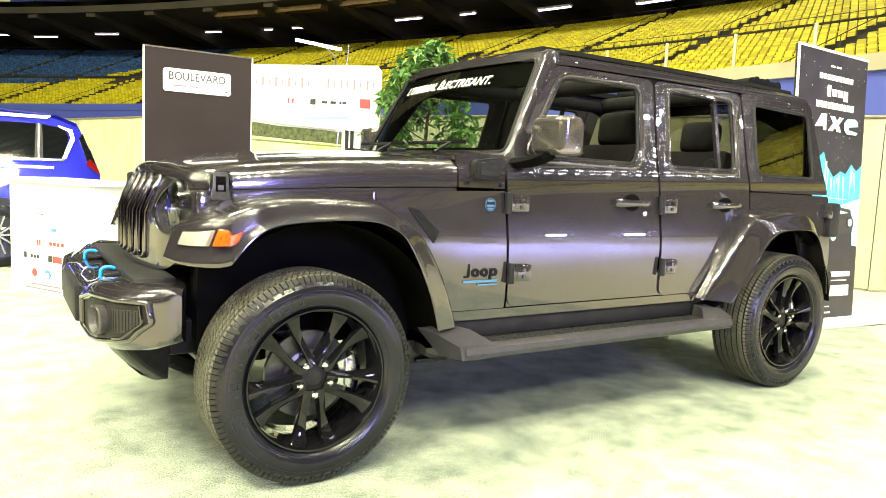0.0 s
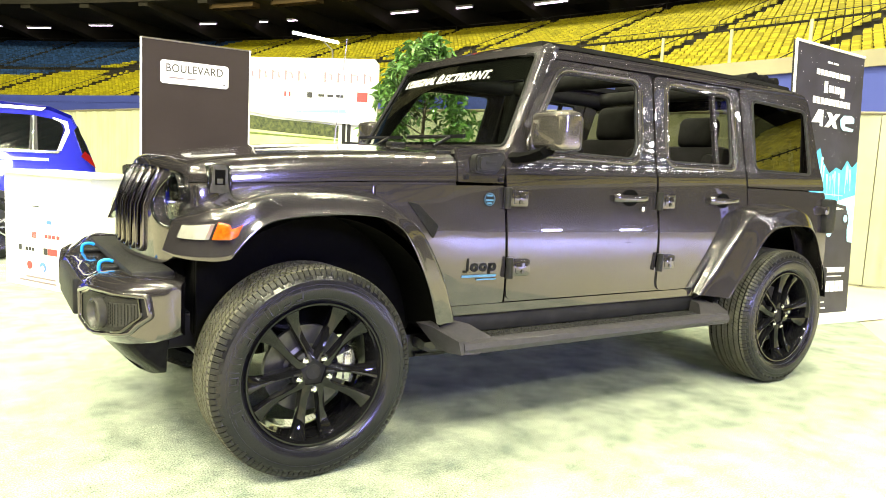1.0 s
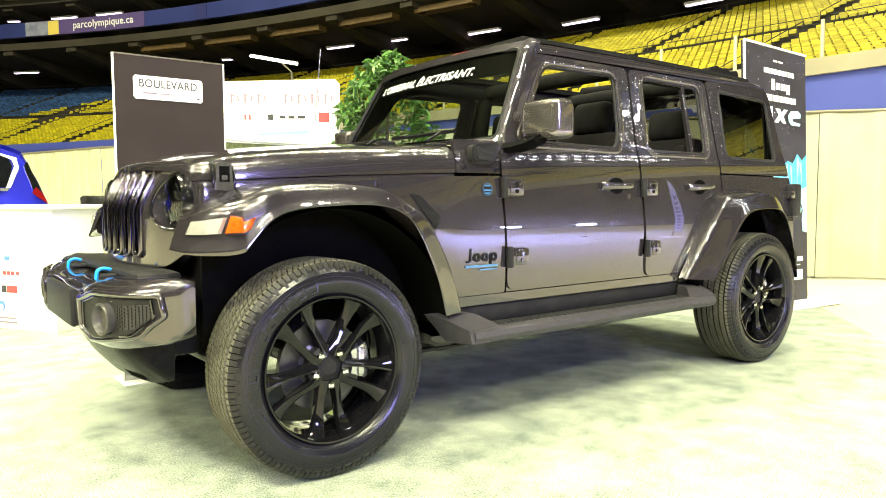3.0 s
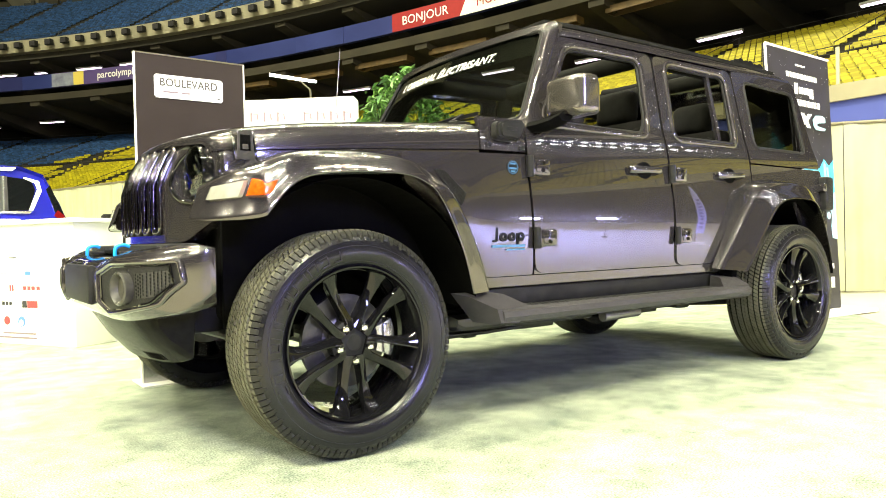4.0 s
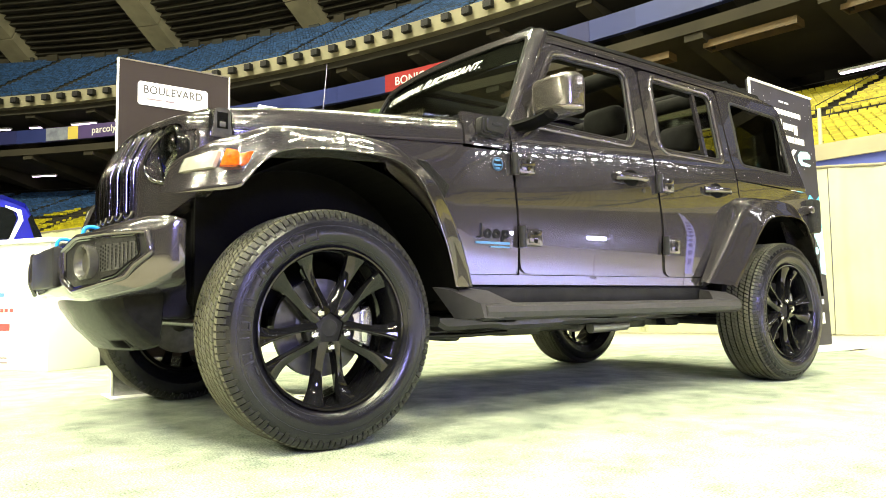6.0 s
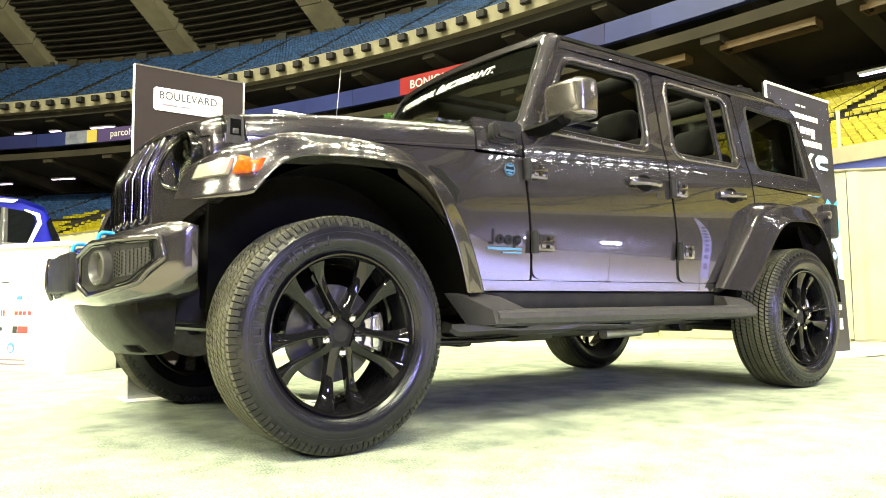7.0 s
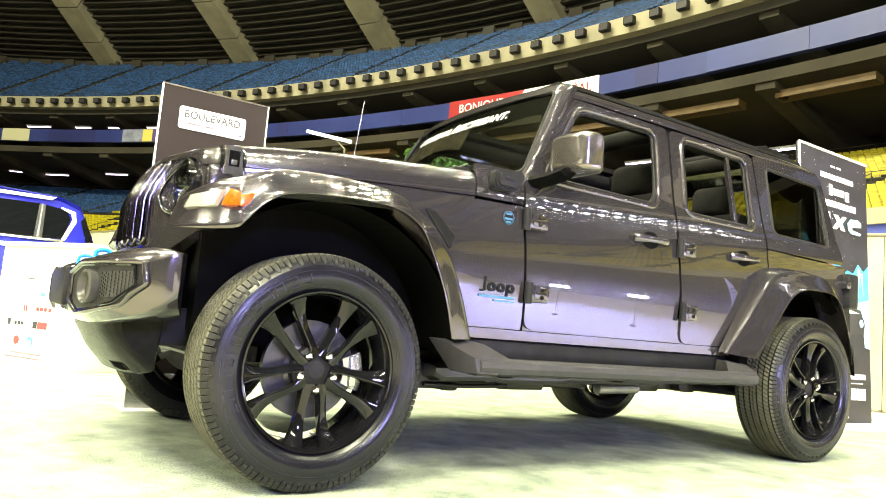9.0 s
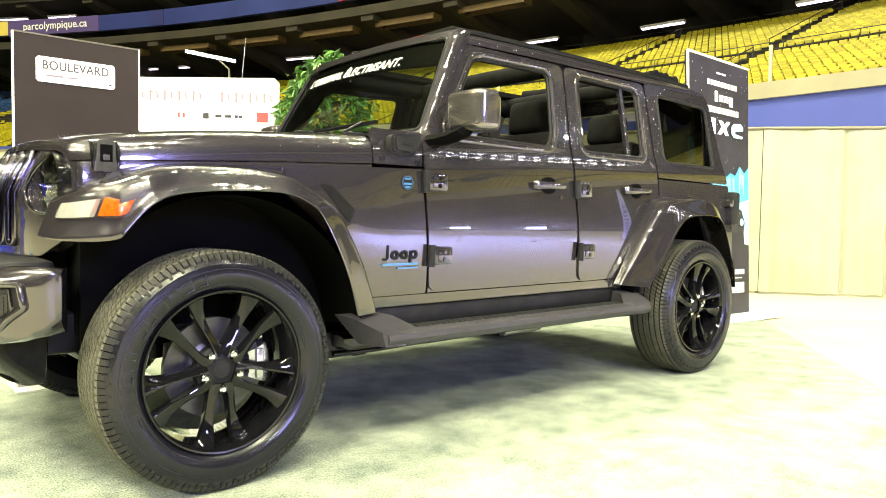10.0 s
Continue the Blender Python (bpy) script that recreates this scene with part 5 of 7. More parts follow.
def flare_patch(name, rows, s, quad, mat, parent, label, proud=0.006, n=12):
    """A lens let into the flare: quad holds its corners (station, share of the face), lower and upper at one end, then upper and lower at the other."""
    dense = glide(rows, 8)
    def at(i, f):
        k = min(int(i * 8), len(dense) - 2)
        r = dense[k] + (dense[k + 1] - dense[k]) * (i * 8 - k)
        lo, up, inn = Vector(r[0:3]), Vector(r[3:6]), Vector(r[6:9])
        p = lo + (up - lo) * f - (inn - up) * (0.012 * (1 - abs(f - 0.55) * 2))
        d = Vector((p.x - 0.0, p.y + 0.45, 0)).normalized()
        return p, d
    rings = []
    for j in range(n + 1):
        u = j / n
        (i0, f0), (i1, f1), (i2, f2), (i3, f3) = quad
        lift = proud if 0 < j < n else -0.004
        ring = []
        for v, o in ((0, -0.01), (0.07, lift), (0.5, lift * 1.15), (0.93, lift), (1, -0.01)):
            p, d = at((i0 * (1 - u) + i3 * u) * (1 - v) + (i1 * (1 - u) + i2 * u) * v, (f0 * (1 - u) + f3 * u) * (1 - v) + (f1 * (1 - u) + f2 * u) * v)
            q = p + d * o
            ring.append((q.x, -s * q.y, q.z))
        rings.append(ring)
    bm = bmesh.new()
    add_sweep(bm, rings, True, True)
    return part(name, bm, mat, parent, label, smooth=True, sharp=50)


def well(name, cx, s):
    # the arch's shade is put into the liner's near-black colour
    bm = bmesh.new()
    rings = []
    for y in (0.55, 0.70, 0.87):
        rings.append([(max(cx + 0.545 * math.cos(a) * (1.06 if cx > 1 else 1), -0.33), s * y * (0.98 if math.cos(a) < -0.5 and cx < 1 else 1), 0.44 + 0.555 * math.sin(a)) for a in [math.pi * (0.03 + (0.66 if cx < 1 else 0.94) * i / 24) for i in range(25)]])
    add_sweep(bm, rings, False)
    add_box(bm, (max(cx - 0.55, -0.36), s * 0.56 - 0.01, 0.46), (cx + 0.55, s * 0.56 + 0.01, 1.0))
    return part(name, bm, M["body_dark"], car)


for s in (-1, 1):
    fl = flare("front_flare", FLARE_F, s)
    flare_patch("turn_signal", FLARE_F, s, ((8.78, 0.33), (8.52, 0.51), (10.66, 0.82), (11.12, 0.45)), M["amber"], fl, "amber turn signal lens", 0.019)
    flare_patch("running_light", FLARE_F, s, ((11.2, 0.45), (10.74, 0.80), (12.85, 0.88), (13.1, 0.50)), M["lens"], fl, "pale frosted running light lens", 0.010)
    flare("rear_flare", FLARE_R, s)
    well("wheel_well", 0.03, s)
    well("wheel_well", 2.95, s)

# windshield frame, glass and cowl


def ws(y, z):
    inner = 0.732 - 0.19 * (z - 1.30)
    return 1.183 - (1.72 - z) * 0.56 - 0.075 * (1 - (y / 0.66) ** 2) + 60.0 * max(0, abs(y) - inner) ** 2


WF = rounded([(-0.745, 1.290), (0.745, 1.290), (0.655, 1.800), (-0.655, 1.800)], [0.02, 0.02, 0.03, 0.03], 4)
WG = rounded([(-0.715, 1.308), (0.715, 1.308), (0.629, 1.762), (-0.629, 1.762)], 0.035, 5)
bm = fill_plate([WF, WG], ([0.1 * k for k in range(-6, 7)] + [q * y for q in (-1, 1) for y in (0.63, 0.64, 0.65, 0.66, 0.67, 0.68, 0.69, 0.70, 0.71, 0.72, 0.73, 0.738)], [1.4, 1.5, 1.6, 1.7]), lambda u, v: Vector((ws(u, v), u, v)), (0.05, 0, 0.02))
wframe = part("windshield_frame", bm, PAINT, car, smooth=True, sharp=35)
tube("glass_seal", [(ws(p[0], p[1]) + 0.004, p[0], p[1]) for p in WG], 0.010, BLACK, wframe, 6, True)
bm = fill_plate([WG], ([0.1 * k for k in range(-6, 7)], []), lambda u, v: Vector((ws(u, v) + 0.012, u, v)), (0.004, 0, 0.001))
part("windshield_glass", bm, M["glass_clear"], wframe, smooth=True)
# black printed band along the top of the glass
bm = fill_plate([[(-0.711, 1.312), (0.711, 1.312), (0.627, 1.758), (-0.627, 1.758)], rounded([(-0.696, 1.326), (0.696, 1.326), (0.614, 1.640), (-0.614, 1.640)], 0.025, 4)], ([0.1 * k for k in range(-5, 6)], []), lambda u, v: Vector((ws(u, v) + 0.020, u, v)), (0.002, 0, 0))
part("glass_band", bm, M["body_dark"], wframe)
flat = lettering("flat_lettering", "L'ORIGINAL ÉLECTRISANT.", 0.070, Matrix(), M["white_print"], None, 0.0, 0.25, 1.06)
flat.data.offset = 0.0016
bpy.context.view_layer.update()
words = bpy.data.meshes.new_from_object(flat.evaluated_get(bpy.context.evaluated_depsgraph_get()))
bpy.data.objects.remove(flat)
for v in words.vertices:
    y, z = 0.505 - v.co.x, 1.658 + 0.872 * v.co.y
    v.co = (ws(y, z) + 0.008, y, z)
new("glass_lettering", words).parent = wframe
for s in (-1, 1):
    bm = bmesh.new()
    add_sweep(bm, [[(x, s * y, z) for x, y, z in ring] for ring in (
        [(0.985, 0.755, 1.30), (1.03, 0.750, 1.30), (1.03, 0.70, 1.30), (0.965, 0.70, 1.30)],
        [(1.255, 0.655, 1.745), (1.30, 0.645, 1.745), (1.30, 0.60, 1.745), (1.235, 0.60, 1.745)],
        [(1.30, 0.630, 1.815), (1.34, 0.630, 1.815), (1.34, 0.57, 1.80), (1.28, 0.57, 1.80)])], True, True)
    part("front_pillar", bm, PAINT, wframe, smooth=True)
bm = bmesh.new()
add_sweep(bm, [[(x, y, z) for y in [-0.70, -0.6, -0.3, 0, 0.3, 0.6, 0.70]] for x, z in ((0.655, 1.225), (0.69, 1.262), (0.80, 1.272), (1.0, 1.300), (1.0, 1.22), (0.66, 1.20))], False)
cowl = part("cowl", bm, BLACK, car, "black plastic cowl below the windshield", smooth=True)
for y0, y1 in ((-0.50, 0.02), (0.10, 0.60)):
    bm = bmesh.new()
    add_tube(bm, (0.72, y0, 1.295), (0.82, y0 + 0.02, 1.345), 0.008, 8)
    add_tube(bm, (0.82, y0 + 0.02, 1.345), (0.88, y1 - 0.1, 1.350), 0.007, 8)
    add_box(bm, (0.872, y0 - 0.02, 1.343), (0.884, y1, 1.360))
    part("wiper", bm, M["badge_black"], cowl)
for y in (-0.66, -0.25, 0.25, 0.62):
    bm = bmesh.new()
    add_box(bm, (0.62, y - 0.03, 1.300 - 0.10 * y * y), (0.70, y + 0.03, 1.318 - 0.10 * y * y), 0.006)
    part("washer_nozzle", bm, BLACK, cowl, smooth=True)
tube("antenna", [(0.79, 0.80, 1.22), (0.80, 0.802, 1.30), (0.872, 0.815, 1.960)], 0.003, M["satin"], car, 6)
bm = bmesh.new()
add_box(bm, (0.98, -0.72, 0.98), (1.24, 0.72, 1.285), 0.05)
part("dashboard", bm, M["leather"], car, smooth=True)
tube("steering_wheel", [(1.36 + 0.06 * math.sin(a), -0.37 + 0.19 * math.cos(a), 1.16 + 0.18 * math.sin(a)) for a in [2 * math.pi * i / 28 for i in range(28)]], 0.016, M["leather"], car, 8, True)

# roof rails, header, sport bars, folded fabric top
for s in (-1, 1):
    bm = bmesh.new()
    add_sweep(bm, [[(x, s * y, z + dz) for y, z in ((0.646, 1.752), (0.640, 1.775), (0.628, 1.797), (0.605, 1.812), (0.560, 1.815), (0.555, 1.775), (0.58, 1.752))] for x, dz in ((1.275, -0.006), (1.40, 0.0), (2.0, 0.004), (2.8, 0.0), (3.30, -0.006), (3.46, -0.022))], True, True)
    rail = part("roof_rail", bm, PAINT, car, smooth=True, sharp=50)
    bm = bmesh.new()
    add_sweep(bm, [[(x, s * y, z + dz) for y, z in ((0.622, 1.808), (0.612, 1.832), (0.57, 1.840), (0.52, 1.840), (0.52, 1.808))] for x, dz in ((1.31, -0.004), (1.40, 0.0), (2.0, 0.002), (2.95, -0.004), (3.30, -0.014))], True, True)
    part("roof_gasket", bm, M["fabric"], rail, "black fabric roof edge", smooth=True)
bm = bmesh.new()
add_box(bm, (1.245, -0.60, 1.775), (1.42, 0.60, 1.838), 0.02)
part("roof_header", bm, M["fabric"], car, "black roof header above the windshield", smooth=True)
bm = bmesh.new()
add_box(bm, (2.92, -0.56, 1.775), (3.47, 0.56, 1.815), 0.02)
part("hardtop_roof", bm, PAINT, car, smooth=True)
for i in range(6):
    bm = bmesh.new()
    rings = []
    for k in range(9):
        y = -0.55 + 1.1 * k / 8
        wob = 0.006 * math.sin(5 * k + i)
        rings.append([(2.98 + 0.055 * i + 0.034 * math.cos(a), y, 1.842 + 0.034 * math.sin(a) + wob + (0.008 if i % 2 else 0)) for a in [2 * math.pi * j / 10 for j in range(10)]])
    add_sweep(bm, rings, True, True)
    part("roof_fold", bm, M["fabric"], car, "folded black fabric roof", smooth=True)
bars = bmesh.new()
for s in (-1, 1):
    add_sweep(bars, along([(1.25, s * 0.60, 1.70), (1.45, s * 0.575, 1.745), (2.0, s * 0.575, 1.75), (2.8, s * 0.575, 1.74), (3.3, s * 0.60, 1.60)], 0.048, 12), True, True)
    add_sweep(bars, along([(2.02, s * 0.575, 1.75), (2.0, s * 0.66, 1.25), (1.98, s * 0.68, 0.7)], 0.050, 12), True, True)
for x in (2.02, 2.82):
    add_sweep(bars, along([(x, -0.57, 1.75), (x, 0, 1.755), (x, 0.57, 1.75)], 0.048, 12), True, True)
part("sport_bar", bars, M["fabric"], car, "padded black roll bar", smooth=True)
bm = bmesh.new()
add_box(bm, (3.47, -0.70, 0.60), (3.53, 0.70, 1.18), 0.02)
tailgate = part("tailgate", bm, PAINT, car)
bm = fill_plate([[(-0.74, 1.18), (0.74, 1.18), (0.62, 1.775), (-0.62, 1.775)], rounded([(-0.62, 1.25), (0.62, 1.25), (0.54, 1.71), (-0.54, 1.71)], 0.05)], ([], []), lambda u, v: Vector((3.52 - (v - 1.18) * 0.117, u, v)), (-0.04, 0, 0))
part("rear_window_frame", bm, PAINT, tailgate)
bm = bmesh.new()
bm.faces.new([bm.verts.new((3.50 - (z - 1.18) * 0.117, y, z)) for y, z in ((-0.625, 1.245), (0.625, 1.245), (0.545, 1.715), (-0.545, 1.715))])
part("rear_glass", bm, M["glass_dark"], tailgate, "dark privacy glass")

# seats


def car_seat(x, y, wide):
    seat = new("seat")
    seat.parent = car
    bm = bmesh.new()
    add_box(bm, (x - 0.42, y - wide / 2, 0.82), (x + 0.08, y + wide / 2, 0.98), 0.05)
    part("cushion", bm, M["leather"], seat, smooth=True)
    bm = bmesh.new()
    add_box(bm, (-0.07, -wide / 2, 0), (0.07, wide / 2, 0.52), 0.055, pose(x + 0.08, y, 0.90, 0, 12, 0))
    for k in (-1, 1):
        add_box(bm, (-0.10, k * wide * 0.42 - 0.05, 0.02), (0.05, k * wide * 0.42 + 0.05, 0.46), 0.04, pose(x + 0.08, y, 0.90, 0, 12, 0))
    part("backrest", bm, M["leather"], seat, smooth=True)
    for dy in ([0] if wide < 0.7 else [-0.36, 0.36]):
        bm = bmesh.new()
        add_box(bm, (-0.055, -0.135, 0), (0.055, 0.135, 0.20), 0.05, pose(x + 0.17, y + dy, 1.395, 0, 6, 0), 3)
        add_tube(bm, (x + 0.18, y + dy - 0.06, 1.30), (x + 0.18, y + dy - 0.06, 1.42), 0.007, 8)
        add_tube(bm, (x + 0.18, y + dy + 0.06, 1.30), (x + 0.18, y + dy + 0.06, 1.42), 0.007, 8)
        part("headrest", bm, M["fabric"], seat, smooth=True)


car_seat(1.86, -0.37, 0.52)
car_seat(1.86, 0.37, 0.52)
car_seat(2.60, 0.0, 1.22)

# mirrors
for s in (-1, 1):
    bm = bmesh.new()
    rings = []
    for x, w, h, dz in glide([(1.038, 0.082, 0.060, 0.0), (1.046, 0.098, 0.074, 0.0), (1.066, 0.110, 0.086, 0.0), (1.105, 0.116, 0.087, 0.002), (1.135, 0.112, 0.085, 0.003)], 3):
        ring = []
        for k in range(32):
            a = 2 * math.pi * k / 32
            c, q = math.cos(a), math.sin(a)
            e = 0.24
            ring.append((x + (0.03 if s * c > 0 else -0.0) * 0.6 * abs(c), s * 0.905 + w * math.copysign(abs(c) ** e, c), 1.384 + dz + h * math.copysign(abs(q) ** e, q)))
        rings.append(ring)
    add_sweep(bm, rings, True, True)
    mirror = part("wing_mirror", bm, M["mirror_cap"], car, "satin grey mirror cap", smooth=True, sharp=40)
    bm = bmesh.new()
    add_box(bm, (1.130, s * 0.905 - 0.100, 1.299), (1.185, s * 0.905 + 0.105, 1.456), 0.022, None, 3)
    back = part("mirror_shell", bm, M["grey_plastic"], mirror, "grey plastic mirror rear shell", smooth=True)
    box("mirror_glass", (1.186, s * 0.905 - 0.085, 1.314), (1.190, s * 0.905 + 0.09, 1.442), M["chrome"], back)
    bm = bmesh.new()
    add_sweep(bm, [[(x + dx, s * y, z) for dx, z in ((-d, zc), (-d * 0.5, zc - h), (d * 0.6, zc - h), (d, zc), (d * 0.6, zc + h), (-d * 0.5, zc + h))] for x, y, zc, d, h in ((0.995, 0.765, 1.258, 0.050, 0.024), (1.010, 0.82, 1.262, 0.050, 0.022), (1.035, 0.87, 1.275, 0.048, 0.020), (1.06, 0.91, 1.295, 0.045, 0.018))], True, True)
    part("mirror_arm", bm, M["body_dark"], mirror, "black plastic mirror arm", smooth=True)

# running boards
for s in (-1, 1):
    prof = [(0.80, 0.452), (0.800, 0.418), (0.92, 0.412), (0.950, 0.424), (0.962, 0.446), (0.955, 0.468), (0.930, 0.482), (0.905, 0.480), (0.895, 0.470)]
    bm = bmesh.new()
    add_sweep(bm, [[(x, s * y, z) for y, z in prof] for x in (0.64, 0.70, 1.2, 1.8, 2.36, 2.415)], True, True)
    board_ = part("running_board", bm, M["grey_plastic"], car, "dark grey plastic running board", smooth=True, sharp=35)
    box("tread_pad", (0.84, s * 0.848 - 0.048, 0.455), (2.26, s * 0.848 + 0.048, 0.474), M["step_pad"], board_)
    bm = bmesh.new()
    for i in range(92):
        x = 0.85 + i * 0.0152
        for k in range(3):
            y = 0.822 + 0.028 * k
            add_box(bm, (-0.005, -0.013, 0), (0.005, 0.013, 0.005), 0, pose(x, s * y, 0.474, 0, 0, 28 if (i + k) % 2 else -28))
    part("tread_ridge", bm, M["step_pad"], board_)
    bm = bmesh.new()
    add_sweep(bm, [[(x, s * y, z) for x, y, z in ring] for ring in (
        [(0.49, 0.80, 0.545), (0.60, 0.80, 0.420), (0.66, 0.80, 0.415), (0.66, 0.80, 0.545)],
        [(0.53, 0.86, 0.535), (0.61, 0.88, 0.418), (0.68, 0.88, 0.415), (0.72, 0.86, 0.532)],
        [(0.615, 0.945, 0.480), (0.625, 0.955, 0.425), (0.72, 0.955, 0.420), (0.80, 0.93, 0.482)])], True, True)
    part("front_cap", bm, M["grey_plastic"], board_, smooth=True, sharp=35)
    bm = bmesh.new()
    add_sweep(bm, [[(x, s * y, z) for x, y, z in ring] for ring in (
        [(2.28, 0.80, 0.535), (2.42, 0.80, 0.530), (2.42, 0.80, 0.43), (2.26, 0.80, 0.43)],
        [(2.26, 0.87, 0.525), (2.42, 0.87, 0.520), (2.42, 0.87, 0.42), (2.25, 0.87, 0.42)],
        [(2.20, 0.93, 0.482), (2.418, 0.945, 0.482), (2.418, 0.955, 0.43), (2.20, 0.955, 0.43)])], True, True)
    part("rear_cap", bm, M["grey_plastic"], board_, smooth=True, sharp=35)
    for x in (0.85, 1.5, 2.15):
        box("board_bracket", (x - 0.03, s * 0.72 - 0.14, 0.40), (x + 0.03, s * 0.72 + 0.12, 0.44), M["body_dark"], board_, 0.008)

# front bumper, air dam, hooks, fog lamps
BUMP = [(-0.860, -0.500, -0.480, 0.620, 0.748), (-0.850, -0.535, -0.478, 0.585, 0.760), (-0.80, -0.588, -0.46, 0.552, 0.768), (-0.70, -0.662, -0.43, 0.527, 0.765), (-0.55, -0.712, -0.42, 0.508, 0.757), (-0.40, -0.733, -0.42, 0.503, 0.750), (-0.33, -0.740, -0.44, 0.505, 0.735), (-0.15, -0.743, -0.46, 0.510, 0.730), (0, -0.744, -0.46, 0.510, 0.730)]
BUMP = BUMP + [(-y, xf, xr, z0, z1) for y, xf, xr, z0, z1 in reversed(BUMP[:-1])]


def bump_ring(r):
    y, xf, xr, z0, z1 = r
    h = z1 - z0
    d = xr - xf
    return [(xr, y, z1 - 0.01), (xf + 0.42 * d, y, z1), (xf + 0.26 * d, y, z1 - 0.004), (xf + 0.10 * d, y, z1 - 0.10 * h), (xf + 0.01 * d, y, z1 - 0.22 * h), (xf, y, z1 - 0.30 * h), (xf + 0.01 * d, y, z1 - 0.62 * h), (xf + 0.05 * d, y, z0 + 0.14 * h), (xf + 0.15 * d, y, z0 + 0.02 * h), (xf + 0.3 * d, y, z0), (xr, y, z0 + 0.02)]


bm = bmesh.new()
add_sweep(bm, [bump_ring(r) for r in glide(BUMP, 4)], True, True)
bumper = part("front_bumper", bm, PAINT, car, smooth=True, sharp=38)


def bump_at(y, f):
    """A point on the bumper's face: f 0 at its bottom, 1 at its top."""
    rows = sorted(BUMP)
    ys = [r[0] for r in rows]
    xf, z0, z1 = (float(np.interp(y, ys, [r[k] for r in rows])) for k in (1, 3, 4))
    return Vector((xf + (0.012 if f < 0.2 else 0), y, z0 + (z1 - z0) * f))


for s in (-1, 1):
    outline = rounded([(0.395, 0.30), (0.46, 0.13), (0.74, 0.18), (0.82, 0.42), (0.81, 0.76), (0.52, 0.82), (0.39, 0.70)], 0.02, 3)
    def on_face(u, v, lift):
        p = bump_at(s * u, v)
        n = Vector((-1, s * (0.15 + 1.1 * max(0, u - 0.52) / 0.3), 0)).normalized()
        return p + n * lift
    bm = fill_plate([outline], ([0.42, 0.46, 0.49, 0.52, 0.55, 0.58, 0.62, 0.66, 0.70, 0.74, 0.78], [0.3, 0.45, 0.6]), lambda u, v: on_face(u, v, 0.004), (0.02, 0, 0))
    pocket = part("fog_pocket", bm, BLACK, bumper, "black fog lamp pocket in the bumper", smooth=True)
    dense = []
    for i in range(len(outline)):
        a, b = outline[i], outline[(i + 1) % len(outline)]
        k = max(1, int(abs(b[0] - a[0]) / 0.03))
        dense += [a.lerp(b, j / k) for j in range(k)]
    tube("pocket_rim", [on_face(p[0], p[1], 0.006) for p in dense], 0.010, PAINT, pocket, 8, True)
    inner = [Vector((0.605, 0.45)) + (p - Vector((0.605, 0.45))) * 0.88 for p in dense]
    tube("pocket_lip", [on_face(p[0], p[1], 0.006) for p in inner], 0.005, M["gloss_black"], pocket, 6, True)
    c = on_face(0.600, 0.46, 0)
    n = Vector((-1, s * 0.25, 0)).normalized()
    bm = bmesh.new()
    rings = []
    for r, o in ((0.056, 0.0), (0.056, 0.026), (0.050, 0.030), (0.044, 0.024), (0.038, 0.008), (0.0005, 0.004)):
        u_, v_ = n.orthogonal().normalized(), None
        v_ = n.cross(u_)
        rings.append([c + n * o + (u_ * math.cos(a) + v_ * math.sin(a)) * r for a in [2 * math.pi * j / 28 for j in range(28)]])
    add_sweep(bm, rings, True)
    fog = part("fog_lamp", bm, M["latch_black"], pocket, "dark grey round fog lamp housing", smooth=True, sharp=50)
    bm = fill_plate([rounded([(0.660, 0.30), (0.735, 0.29), (0.795, 0.45), (0.785, 0.63), (0.66, 0.64)], 0.01, 2)], ([0.70, 0.74], []), lambda u, v: on_face(u, v, 0.007), (0.01, 0, 0))
    mesh_panel = part("fog_mesh", bm, M["step_pad"], pocket, "black honeycomb mesh")
    # dark flat cells stand for the shade in the mesh holes
    bm = bmesh.new()
    for i in range(11):
        for k in range(9):
            u, v = 0.668 + 0.0115 * i, 0.32 + 0.050 * k + (0.025 if i % 2 else 0)
            if v > 0.64 or (u > 0.74 and v < 0.30 + (u - 0.74) * 2.6):
                continue
            q = on_face(u, v, 0.008)
            bmesh.ops.create_circle(bm, cap_ends=True, segments=6, radius=0.0046, matrix=Matrix.Translation(q) @ n.to_track_quat("Z", "Y").to_matrix().to_4x4())
    part("mesh_cell", bm, M["body_dark"], mesh_panel)
    pts = glide([(-0.612, s * 0.285, 0.764), (-0.628, s * 0.285, 0.770), (-0.648, s * 0.285, 0.769), (-0.661, s * 0.285, 0.758), (-0.664, s * 0.285, 0.730)], 4)
    tube("tow_hook", pts, 0.0072, M["hook_blue"], bumper, 10, label="bright blue tow hook")
    bm = bmesh.new()
    add_box(bm, (-0.655, s * 0.285 - 0.035, 0.735), (-0.58, s * 0.285 + 0.035, 0.750), 0.006)
    part("hook_base", bm, BLACK, bumper, smooth=True)
bm = bmesh.new()
add_box(bm, (-0.755, -0.27, 0.555), (-0.725, 0.27, 0.70), 0.012)
part("bumper_insert", bm, BLACK, bumper, "black centre bumper insert", smooth=True)
bm = bmesh.new()
add_box(bm, (-0.60, -0.60, 0.735), (-0.44, 0.60, 0.772), 0.02)
part("bumper_filler", bm, BLACK, bumper, smooth=True)
dam = []
